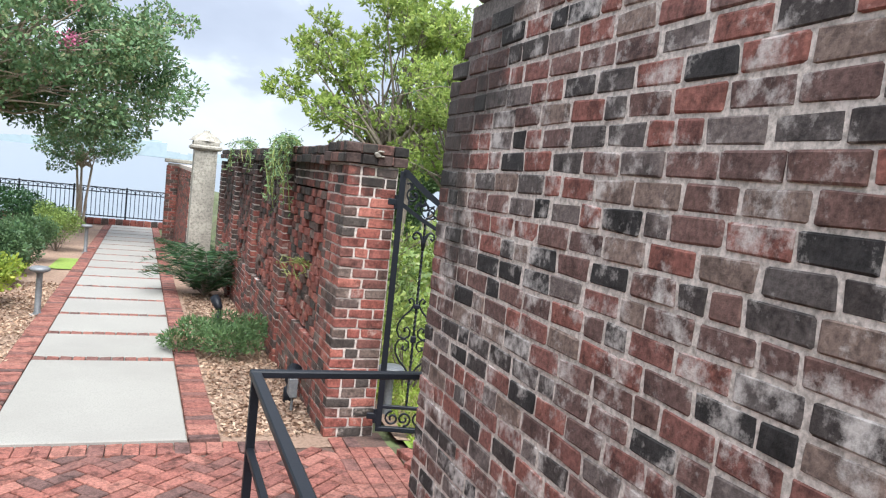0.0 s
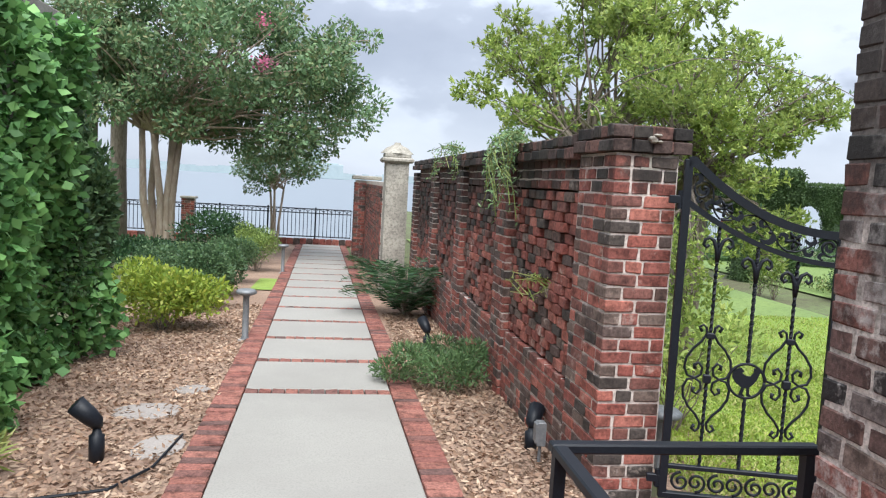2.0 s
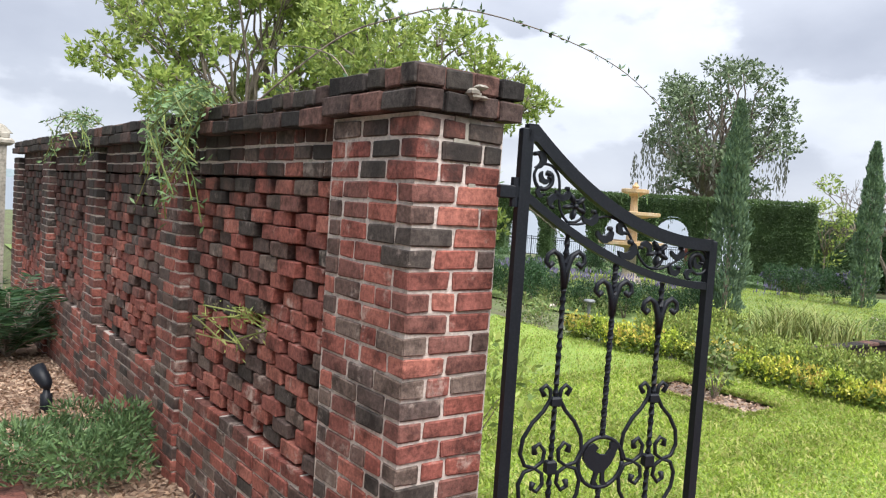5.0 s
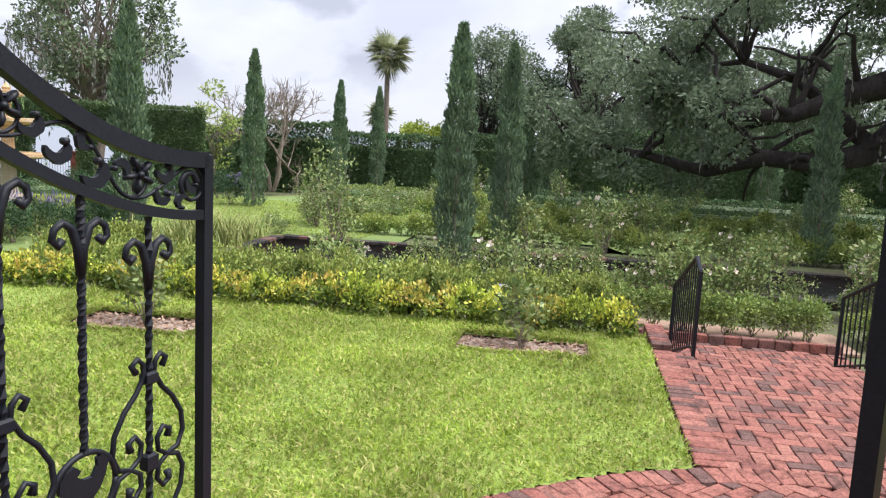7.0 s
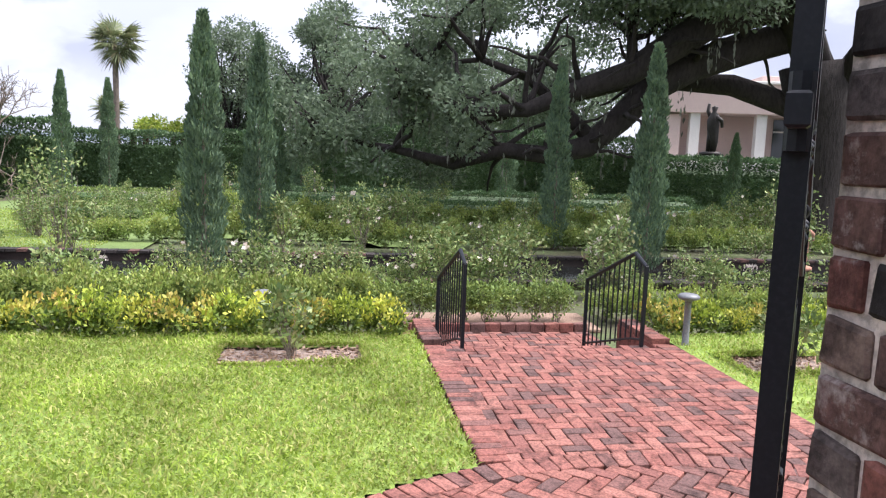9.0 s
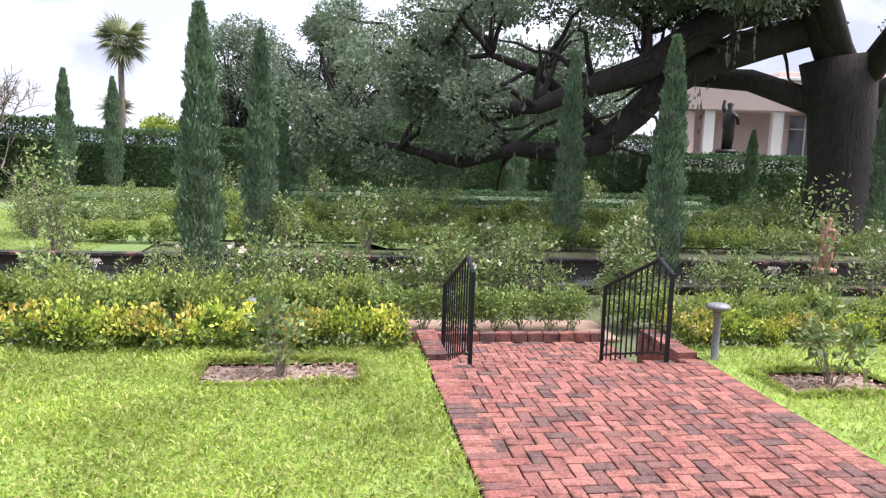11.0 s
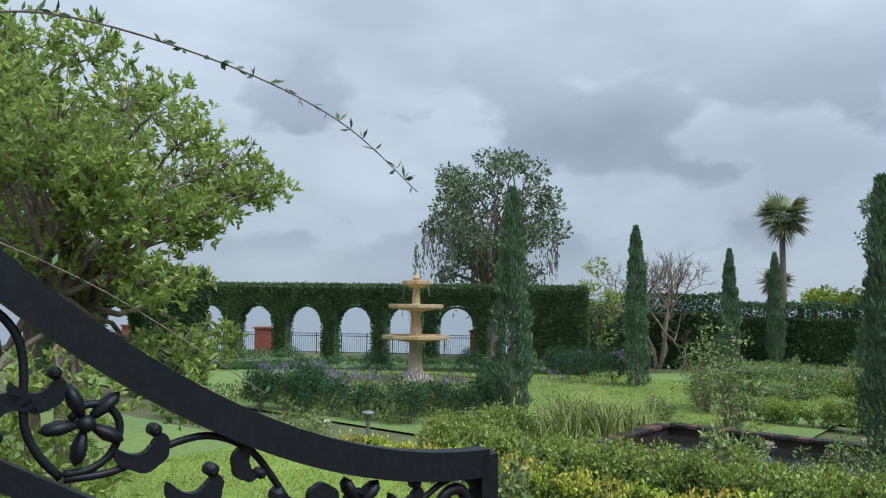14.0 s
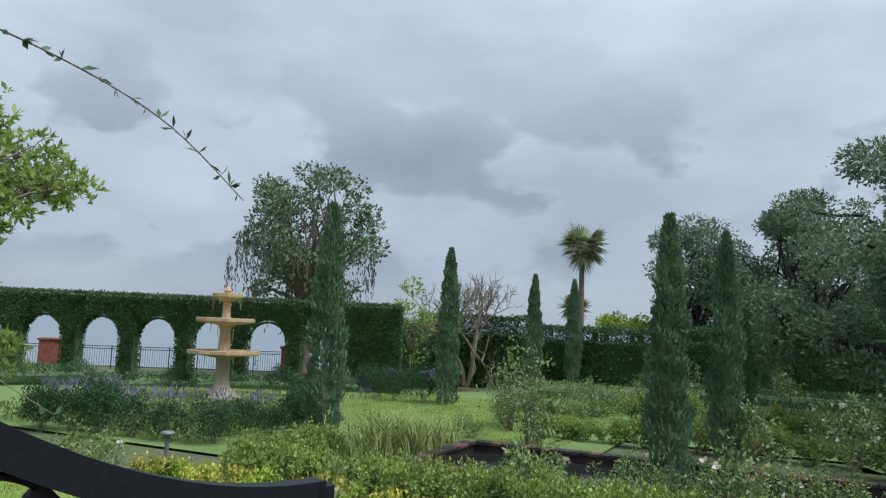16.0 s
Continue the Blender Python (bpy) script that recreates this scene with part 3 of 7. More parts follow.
def face_bricks(x, way, y0, y1, z0, z1, rng, skip=0.0, depth=0.09, proud=0.009, gauge=1.0):
    """Running-bond bricks on a face at x that looks along way (-1 or +1)."""
    out, k, z = [], 0, z0
    COURSE, BH, BL, BW = (q * gauge for q in (COURSE_1, BH_1, BL_1, BW_1))
    while z + COURSE * 0.8 < z1:
        y = y0
        first = BL / 2 + 0.005 if k % 2 else 0
        while y < y1 - 0.02:
            ln = min((first if first and y == y0 else (BW if rng.random() < 0.1 else BL)), y1 - y)
            if ln > 0.03 and rng.random() >= skip:
                pr = proud + rng.gauss(0, 0.0012)
                out.append(((x - way * (depth / 2 - pr), y + ln / 2, z + BH / 2 + rng.gauss(0, 0.002)), (depth, ln - 0.002, BH), 0.0))
            y += ln + 0.011
        z += COURSE
        k += 1
    return out


# ---- the lie of the land ----
ARC_B, ARC_D, ARC_N = np.array([31.5, 20.2]), np.array([-0.53, 0.848]), np.array([0.848, 0.53])


def smooth_step(a, b, x):
    t = np.clip((x - a) / (b - a), 0, 1)
    return t * t * (3 - 2 * t)


def gz(x, y):
    """Height of the ground."""
    x, y = np.asarray(x, float), np.asarray(y, float)
    west = -0.025 * np.clip(y - 4, 0, 24)
    east = -0.30 * np.clip((x - 1.7) / 2.8, 0, 1) - 0.5 * smooth_step(8.6, 9.7, x)
    stair = smooth_step(7.9, 8.05, x) * (y > 0.4) * (y < 2.95)
    east = east * (1 - stair) - 0.95 * stair
    d = (x - ARC_B[0]) * ARC_N[0] + (y - ARC_B[1]) * ARC_N[1]
    east = east - 0.42 * smooth_step(-5.5, -2.0, d) * smooth_step(14.0, 19.0, y)
    e = smooth_step(1.2, 1.7, x)
    return west * (1 - e) + east * e


def bank(x, y):
    """Positive on land."""
    far = 13.5 - ((x - ARC_B[0]) * ARC_N[0] + (y - ARC_B[1]) * ARC_N[1])
    far = far + 60 * smooth_step(18.0, 12.0, y)
    e = smooth_step(1.5, 4.0, x)
    return (27.4 - y) * (1 - e) + far * e


xs = np.concatenate([np.linspace(-1500, -40, 12), np.arange(-34, 1, 1.0), np.arange(1, 7.9, 0.35), np.array([7.9, 8.05]), np.arange(8.2, 12, 0.3), np.arange(12, 17.5, 1.0), np.array([17.4]), np.arange(18, 70, 1.0), np.linspace(75, 1500, 10)])
ys = np.concatenate([np.linspace(-1500, -40, 12), np.arange(-34, 0, 1.0), np.array([0.25, 0.405, 0.6, 1.2, 2.0, 2.7, 2.945, 3.1]), np.arange(4, 11, 1.0), np.array([10.85]), np.arange(11, 26, 1.0), np.arange(26, 28, 0.25), np.arange(28, 62, 1.0), np.linspace(64, 160, 4)])
X, Y = np.meshgrid(xs, ys)
Z = gz(X, Y) - 0.03 - 3.0 * smooth_step(0.0, -1.2, bank(X, Y))
g = Geo()
ny, nx = X.shape
g.v = [tuple(p) for p in np.stack([X.ravel(), Y.ravel(), Z.ravel()], 1)]
pool_cell = lambda i, j: 14.0 < (xs[i] + xs[i + 1]) / 2 < 17.4 and -12 < (ys[j] + ys[j + 1]) / 2 < 10.84
g.f = [(j * nx + i, j * nx + i + 1, (j + 1) * nx + i + 1, (j + 1) * nx + i) for j in range(ny - 1) for i in range(nx - 1) if not pool_cell(i, j)]
solid("ground", g, earth, "dark garden earth and low planting between the beds", "ground", smooth=True)
solid("river", Geo().add([(-3000, -200, -1.5), (3000, -200, -1.5), (3000, 4000, -1.5), (-3000, 4000, -1.5)], [(0, 1, 2, 3)]), river_m, "wide pale grey river under an overcast sky", "water")

# far bank of the river
g, rng = Geo(), random.Random(3)
ring = [(1500 * math.sin(radians(a)), 1500 * math.cos(radians(a))) for a in np.arange(-70, 90, 0.5)]
for i in range(len(ring) - 1):
    h = 13 + 7 * noise.noise(Vector((i * 0.13, 0, 0))) + 4 * noise.noise(Vector((i * 0.9, 3, 0)))
    (x0, y0), (x1, y1) = ring[i], ring[i + 1]
    g.add([(x0, y0, -2), (x1, y1, -2), (x1, y1, h), (x0, y0, h), (x0 * 1.03, y0 * 1.03, -2), (x1 * 1.03, y1 * 1.03, -2), (x1 * 1.03, y1 * 1.03, h), (x0 * 1.03, y0 * 1.03, h)],
          [(0, 1, 2, 3), (3, 2, 6, 7), (5, 4, 7, 6), (0, 3, 7, 4), (1, 5, 6, 2)])
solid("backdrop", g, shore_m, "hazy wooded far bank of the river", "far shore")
for k, (a, w, h) in enumerate(((-3.2, 30, 34), (-2.0, 18, 58), (-0.8, 44, 28), (-5.5, 26, 22))):
    b = thing("far_building", "pale hazy building on the far river bank", "building", pose(1440 * math.sin(radians(a)), 1440 * math.cos(radians(a)), -2))
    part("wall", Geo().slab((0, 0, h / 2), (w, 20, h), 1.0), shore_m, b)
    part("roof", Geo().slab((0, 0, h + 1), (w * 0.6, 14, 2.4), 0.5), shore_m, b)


def sheet(name, mat, inside, x0, x1, y0, y1, step, lift, label, category="lawn"):
    """A thin skin on the ground over the cells whose middle is inside."""
    gx, gy = np.arange(x0, x1 + 1e-6, step), np.arange(y0, y1 + 1e-6, step)
    A, B = np.meshgrid(gx, gy)
    z = gz(A, B) + lift
    g = Geo()
    g.v = [tuple(p) for p in np.stack([A.ravel(), B.ravel(), z.ravel()], 1)]
    n = len(gx)
    g.f = [(j * n + i, j * n + i + 1, (j + 1) * n + i + 1, (j + 1) * n + i) for j in range(len(gy) - 1) for i in range(n - 1) if inside(gx[i] + step / 2, gy[j] + step / 2)]
    return solid(name, g, mat, label, category, smooth=True)


APRON, APRON_R = (2.4, 2.1), 2.7
BEDS = ((6.8, 7.5, 7.4, 8.75), (7.3, 7.95, 3.6, 4.9), (6.85, 7.5, -1.0, 0.05))


def on_lawn(x, y):
    if any(a <= x <= b and c <= y <= d for a, b, c, d in BEDS):
        return False
    if math.hypot(x - APRON[0], y - APRON[1]) < APRON_R + 0.12:
        return False
    return (y > 3.0 or y < 0.3) and x > 1.75


sheet("lawn", turf, on_lawn, 1.75, 8.5, -9, 13.5, 0.06, 0.015, "short bright green lawn sloping from the gate")
sheet("lawn_beyond", far_turf, lambda x, y: True, 1.75, 9.5, 13.5, 24.0, 0.5, 0.015, "lawn running on behind the brick wall")
sheet("lawn_strip", turf, lambda x, y: True, -1.75, -1.25, 14.2, 16.1, 0.25, 0.02, "small strip of green lawn beside the walkway")
sheet("lawn_riverside", far_turf, lambda x, y: True, -14, -3.0, 18.5, 25.5, 0.5, 0.02, "lawn beneath the crape myrtle by the river")
sheet("lawn_fountain", far_turf, lambda x, y: ((x - 20.7) ** 2 + (y - 20.9) ** 2 > 9 and bank(x, y) > 8 and (x > 17.6 or y > 13)), 13, 34, 8, 40, 0.5, 0.02, "mown lawn round the fountain")
sheet("lawn_rose_garden", far_turf, lambda x, y: True, 20.5, 31.5, -12, 8, 0.5, 0.02, "mown strips of lawn between the rose beds")
for i, (a, b, c, d) in enumerate(BEDS):
    sheet("planting_bed_%d" % (i + 1), sand, lambda x, y: True, a, b + 0.001, c, d, 0.05, -0.012, "rectangle of bare sandy soil cut into the lawn", "planting bed")
sheet("mulch_bed_1", soil, lambda x, y: True, -3.2, -0.9, 2.0, 27.0, 0.3, 0.0, "brown wood-chip mulch beside the walkway", "mulch bed")
sheet("mulch_bed_2", soil, lambda x, y: True, 0.1, 1.3, 5.0, 27.0, 0.15, 0.0, "brown wood-chip mulch at the foot of the brick wall", "mulch bed")
sheet("mulch_bed_3", soil, lambda x, y: math.hypot(x - APRON[0], y - APRON[1]) > 2.8, 1.7, 2.6, 5.0, 9.5, 0.15, 0.02, "mulch under the small tree behind the wall", "mulch bed")


def blades(name, label, region, n, length, width, mat, seed, lift=0.02, lean=0.45):
    """Blades of grass as one scattered mesh."""
    rng = np.random.default_rng(seed)
    x0, x1, y0, y1, keep = region
    p = np.stack([rng.uniform(x0, x1, n), rng.uniform(y0, y1, n)], 1)
    p = p[[keep(a, b) for a, b in p]]
    n = len(p)
    z = gz(p[:, 0], p[:, 1]) + lift
    base = np.column_stack([p, z])
    patch = np.array([0.75 + 0.5 * noise.noise(Vector((a * 1.3, b * 1.3, 0))) for a, b in p])
    a = rng.uniform(0, 2 * math.pi, n)
    s = np.column_stack([np.cos(a), np.sin(a), np.zeros(n)]) * width * rng.uniform(0.6, 1.3, (n, 1))
    d = unit(np.column_stack([rng.normal(0, lean, n), rng.normal(0, lean, n), np.ones(n)]))
    L = (length * rng.uniform(0.5, 1.2, n) * patch)[:, None]
    d2 = unit(d + np.column_stack([rng.normal(0, 0.8, n), rng.normal(0, 0.8, n), np.full(n, -0.5)]))
    mid = base + d * L * 0.6
    tip = mid + d2 * L * 0.5
    return tagged(new(name, quads(name, mat, np.stack([base, mid + s, tip, mid - s], 1))), label, "grass", "", "stuff")


# ---- walkway of concrete slabs with brick borders ----
WALK = pose(-0.33, 5.1, -0.028, -1.43, 0, 1.4)
walk_ob = thing("walkway", "concrete garden walkway in slabs with red brick borders", "path", WALK, kind="structure")
part("bedding", Geo().box((0, 10.5, -0.06), (1.66, 22.0, 0.09)), joint_and_gap_shade, walk_ob)
y = 0.0
EDGE = []
for k in range(18):
    ln = 2.26 if k == 0 else 1.03
    if y + ln > 21.6:
        break
    part("concrete_slab", Geo().slab((0, y + ln / 2, 0.0), (1.2, ln, 0.08), 0.008), concrete, walk_ob)
    y += ln
    for i in range(11):
        EDGE.append(((-0.546 + i * 0.1092, y + 0.08, 0.0), (0.098, 0.15, 0.075), 0.0))
    y += 0.16
for sgn in (-1, 1):
    for i in range(int(21.5 / 0.108)):
        EDGE.append(((sgn * 0.713, 0.05 + i * 0.108, 0.0), (0.205, 0.098, 0.075), 0.0))
lay(walk_ob, EDGE, brick_pave, brick_pave_i, 300, lambda b: b[0][1])

# brick court where the walk begins
court = thing("brick_court", "herringbone brick court in front of the gate", "paving", kind="structure")
part("bedding", Geo().box((-0.1, 2.0, -0.07), (2.9, 6.1, 0.08)), joint_and_gap_shade, court)
part("bedding", Geo().box((1.45, 4.25, -0.073), (0.66, 2.1, 0.08)), joint_and_gap_shade, court)


def herringbone(x0, x1, y0, y1, keep, z, turn=0.0, o=(0, 0)):
    out, w = [], 0.103
    ca, sa = math.cos(turn), math.sin(turn)
    R = int(math.hypot(x1 - x0, y1 - y0) / w) + 2
    mx_, my_ = (x0 + x1) / 2, (y0 + y1) / 2
    for i in range(-R // 2, R // 2):
        for j in range(-R // 2, R // 2):
            k = (i - j) % 4
            if k not in (0, 3):
                continue
            cx, cy = ((i + 1) * w, (j + 0.5) * w) if k == 0 else ((i + 0.5) * w, (j + 1) * w)
            x, y = mx_ + cx * ca - cy * sa, my_ + cx * sa + cy * ca
            if x0 < x < x1 and y0 < y < y1 and keep(x, y):
                out.append(((x, y, z(x, y)), (0.196, 0.0935, 0.06), turn + (0 if k == 0 else math.pi / 2)))
    return out


COURT = herringbone(-1.5, 1.2, -0.9, 4.96, lambda x, y: True, lambda x, y: -0.045, math.pi / 4)
COURT += [((-1.0 + i * 0.103, 5.02, -0.04), (0.098, 0.2, 0.06), 0.0) for i in range(19)]
COURT += [((1.28 + (i % 4) * 0.103, 3.42 + (i // 4) * 0.205, -0.04), (0.098, 0.2, 0.06), 0.0) for i in range(34)]
lay(court, COURT, brick_pave, brick_pave_i, 300, lambda b: -b[0][1])

# ---- brick path through the lawn ----
path_ob = thing("brick_path", "herringbone red brick path from the gate to the steps", "path", kind="structure")
pz = lambda x, y: float(gz(x, y)) - 0.005
sheet("path_bedding", joint_and_gap_shade, lambda x, y: (0.33 < y < 2.98 and x < 8.0) or math.hypot(x - APRON[0], y - APRON[1]) < APRON_R + 0.04, 1.65, 8.0, -0.75, 4.95, 0.05, -0.012, "dark sand joints of the brick paving", "paving")
inA = lambda x, y: math.hypot(x - APRON[0], y - APRON[1]) < APRON_R - 0.04 and x > 1.68
PATH = herringbone(1.7, 7.98, 0.46, 2.86, lambda x, y: math.hypot(x - APRON[0], y - APRON[1]) > APRON_R + 0.05, pz)
PATH += herringbone(1.66, 5.2, -0.6, 4.9, inA, pz, math.pi / 4)
for i in range(150):
    a = i * 0.104 / APRON_R
    x, y = APRON[0] + APRON_R * math.cos(a - 2.6), APRON[1] + APRON_R * math.sin(a - 2.6)
    if x > 1.7 and a < 5.2:
        PATH.append(((x, y, pz(x, y) + 0.006), (0.2, 0.094, 0.06), a - 2.6))
for yy in (2.88, 0.43):
    for i in range(42):
        x = 4.95 + i * 0.104
        if x > 9.0 or math.hypot(x - APRON[0], yy - APRON[1]) < APRON_R + 0.12:
            continue
        PATH.append(((x, yy, pz(x, yy) + 0.008), (0.098, 0.2, 0.06), 0.0))
PATH = [(c, s, a) if c[0] < 8.0 else ((c[0], c[1], -0.26), s, a) for c, s, a in PATH]
lay(path_ob, PATH, brick_pave, brick_pave_i, 300, lambda b: abs(b[0][0] - 4.6))

# steps down to the sunken garden
steps = thing("garden_steps", "three red brick steps down to the sunken garden", "steps", kind="structure")
ST = []
for k, (x0, z) in enumerate(((7.99, -0.46), (8.42, -0.62), (8.85, -0.79))):
    part("step_core", Geo().box((x0 + 0.23, 1.65, z - 0.30), (0.44, 2.3, 0.5)), joint_and_gap_shade, steps)
    for i in range(22):
        ST.append(((x0 + 0.10, 0.58 + i * 0.104, z - 0.03), (0.2, 0.098, 0.06), 0.0))
        ST.append(((x0 + 0.31, 0.58 + i * 0.104, z - 0.03), (0.2, 0.098, 0.06), 0.0))
for yy in (2.88, 0.43):
    part("cheek_wall", Geo().slab((8.46, yy, -0.62), (1.02, 0.2, 0.66), 0.01), brick_pave_i, steps)
LAND = herringbone(9.1, 10.5, 0.35, 2.95, lambda x, y: True, lambda x, y: -0.805)
LAND += [((10.62, 0.4 + i * 0.21, -0.74), (0.11, 0.2, 0.13), 0.0) for i in range(13)]
part("bedding", Geo().box((9.9, 1.65, -0.86), (1.7, 2.8, 0.1)), joint_and_gap_shade, steps)
lay(steps, ST + LAND, brick_pave, brick_pave_i, 300)


# ---- walls ----
def pier_bricks(x0, x1, y0, y1, z0, z1, rng, sx=-1, sy=-1, gauge=1.0):
    """Courses round the seen corner of a pier: faces looking along sx and sy."""
    out, k, z = [], 0, z0
    COURSE, BH, BL, BW = (q * gauge for q in (COURSE_1, BH_1, BL_1, BW_1))
    fx, fy = (x0 if sx < 0 else x1), (y0 if sy < 0 else y1)
    while z + COURSE * 0.8 < z1:
        def row(a0, a1, head):
            segs, a = [], a0
            while a < a1 - 0.02:
                ln = min(head if head and a == a0 else (BW if rng.random() < 0.22 else BL), a1 - a)
                if a1 - a - ln < 0.06:
                    ln = a1 - a
                segs.append((a + ln / 2, ln - 0.002))
                a += ln + 0.011
            return segs
        jit = lambda: rng.gauss(0, 0.0013)
        long_x = k % 2 == 0
        for a, ln in row(-0.010 if long_x else BW + 0.004, x1 - x0, None if long_x else 0):
            x = fx - sx * a
            out.append(((x, fy - sy * (BW / 2 - 0.010 + jit()), z + BH / 2), (ln, BW, BH), 0.0))
        for a, ln in row(-0.010 if not long_x else BW + 0.004, y1 - y0, None):
            y = fy - sy * a
            out.append(((fx - sx * (BW / 2 - 0.010 + jit()), y, z + BH / 2), (BW, ln, BH), 0.0))
        z += COURSE
        k += 1
    return out


rng = random.Random(11)
# tall near wall, seen on its walk side and at its end
near = thing("wall_near", "tall weathered dark red brick wall with pale lime joints", "wall", kind="structure")
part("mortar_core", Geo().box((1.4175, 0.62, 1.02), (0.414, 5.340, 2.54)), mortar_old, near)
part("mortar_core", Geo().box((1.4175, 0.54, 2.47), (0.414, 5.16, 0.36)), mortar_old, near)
NB = pier_bricks(1.215, 1.62, -2.05, 3.29, -0.15, 2.66, rng, -1, 1, 1.1)
NB = [b for b in NB if b[0][1] + b[0][2] * 0.42 < 4.22]
NB += face_bricks(1.62, 1, 1.9, 3.17, -0.15, 2.66, rng, gauge=1.1)
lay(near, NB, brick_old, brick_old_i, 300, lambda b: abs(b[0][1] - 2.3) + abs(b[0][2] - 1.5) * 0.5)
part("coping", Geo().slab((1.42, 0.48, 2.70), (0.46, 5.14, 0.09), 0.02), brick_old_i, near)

# pierced garden wall with its gate pier
WALL = pose(1.215, 5.22, 0, 0, 0, 1.45)
gw = thing("wall_garden", "old red brick garden wall with pierced honeycomb panels", "wall", WALL, kind="structure")
PB = pier_bricks(0, 0.36, 0, 0.56, -0.1, 1.97, rng)
part("mortar_core", Geo().box((0.182, 0.286, 0.93), (0.367, 0.573, 2.06)), mortar, gw)
MODS = [(0.56, 2.33), (2.73, 4.48), (4.88, 6.63), (7.03, 8.78)]
HB, FB = [], []
for k, (a, b) in enumerate(MODS):
    # buttress that closes the panel
    PB += [((c[0], c[1], c[2]), s, t) for c, s, t in pier_bricks(0, 0.34, b, b + 0.40, -0.45, 1.9, rng)]
    part("mortar_core", Geo().box((0.174, b + 0.2, 0.72), (0.350, 0.403, 2.35)), mortar, gw)
    # plinth with a worn sloping top
    FB += face_bricks(0.03, -1, a + 0.006, b - 0.006, -0.45, 0.50, rng)
    part("mortar_core", Geo().box((0.185, (a + b) / 2, 0.02), (0.31, b - a, 0.94)), mortar, gw)
    FB += face_bricks(0.06, -1, a + 0.006, b - 0.006, 1.74, 1.95, rng)
    part("mortar_core", Geo().box((0.185, (a + b) / 2, 1.845), (0.249, b - a, 0.2)), mortar, gw)
    # honeycomb: every second brick left out
    z, row = 0.515, 0
    while z < 1.72:
        y = a + 0.02 + (0.116 if row % 2 else 0)
        while y < b - 0.08:
            ln = min(0.172, b - y)
            HB.append(((0.105 + rng.gauss(0, 0.010), y + ln / 2, z + 0.033), (0.105, ln, 0.0665), rng.gauss(0, 0.025)))
            y += 0.232
        z += 0.0715
        row += 1
# added dark sheet behind the honeycomb; its colour stands for shade in the gaps
part("gap_shade_sheet", Geo().box((0.20, 4.9, 1.0), (0.05, 8.6, 1.6)), joint_and_gap_shade, gw)
CO = []
for a, b, w0, w1, zb in ((-0.03, 0.60, -0.045, 0.41, 1.965), (0.61, 9.18, -0.025, 0.40, 1.945)):
    part("coping_bed", Geo().slab(((w0 + w1) / 2, (a + b) / 2, zb + 0.075), (w1 - w0 - 0.05, b - a - 0.05, 0.145), 0.01), joint_and_gap_shade, gw)
    for lay_k in (0, 1):
        y, o = a, 0.0 if lay_k == 0 else 0.012
        while y < b - 0.03:
            ln = min(BL_1 + 0.02 if (lay_k == 0 or rng.random() < 0.35) else BW_1, b - y)
            for xx in (w0 + o + 0.055, (w0 + w1) / 2, w1 - o - 0.055):
                if not (lay_k and y < -0.02 and xx > 0.25):
                    CO.append(((xx + rng.gauss(0, 0.005), y + ln / 2, zb + 0.034 + lay_k * 0.076 + rng.gauss(0, 0.003)), (0.12 if xx != (w0 + w1) / 2 else 0.24, ln - 0.003, 0.067 + rng.uniform(-0.006, 0.005)), rng.gauss(0, 0.018)))
            y += ln + 0.010
        for k in range(4 if b < 1 else 0):
            CO.append(((w0 + 0.06 + k * 0.118, a + 0.045, zb + 0.034 + lay_k * 0.076), (0.108, 0.105, 0.066), rng.gauss(0, 0.02)))
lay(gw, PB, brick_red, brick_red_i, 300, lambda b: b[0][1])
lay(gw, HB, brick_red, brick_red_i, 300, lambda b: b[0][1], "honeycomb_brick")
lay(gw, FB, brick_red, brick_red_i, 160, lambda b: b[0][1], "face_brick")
lay(gw, CO, brick_soot, brick_soot_i, 120, lambda b: b[0][1], "coping_brick")
BROKEN = Geo()
for k in range(7):
    BROKEN.slab((0.17 + 0.009 * k, -0.03 + rng.uniform(-0.03, 0.05), 2.045 + rng.uniform(-0.02, 0.03) - 0.0012 * k), (rng.uniform(0.02, 0.045), rng.uniform(0.03, 0.05), rng.uniform(0.015, 0.03)), 0.008)
part("mortar_patch", BROKEN.box((0.20, 0.0, 1.93), (0.11, 0.014, 0.13)).box((0.235, 0.0, 1.80), (0.03, 0.012, 0.2)), stucco, gw, "pale crumbling mortar where the cap is broken")

# stucco pillar, low wall and far pier on the river side
sp = thing("stucco_pillar", "stained grey stucco pillar with a moulded cap", "pillar", pose(0.50, 14.55, -0.52, 0, 0, 1.4))
part("shaft", Geo().slab((0.2, 0.25, 1.3), (0.4, 0.5, 2.75), 0.02), stucco, sp)
part("cap", Geo().slab((0.2, 0.25, 2.62), (0.56, 0.64, 0.09), 0.03).slab((0.2, 0.25, 2.70), (0.46, 0.54, 0.09), 0.02).lathe([(0.3, 2.74), (0.2, 2.84), (0.07, 2.90), (0.05, 2.94)], 12, (0.2, 0.25, 0)), stucco, sp)
fw = thing("wall_river", "low brick wall running to the river", "wall", pose(0.42, 15.3, -0.5, 0, 0, 1.4), kind="structure")
part("mortar_core", Geo().box((0.2, 2.8, 1.1), (0.26, 5.6, 2.2)), mortar, fw)
lay(fw, face_bricks(0.06, -1, 0, 5.6, 0, 2.15, rng), brick_river, brick_river_i, 120)
fp = thing("brick_pier", "square red brick pier with a flat stone cap", "pier", pose(0.08, 20.6, -0.55, 0, 0, 1.4))
part("mortar_core", Geo().box((0.3, 0.3, 1.1), (0.56, 0.56, 2.3)), mortar, fp)
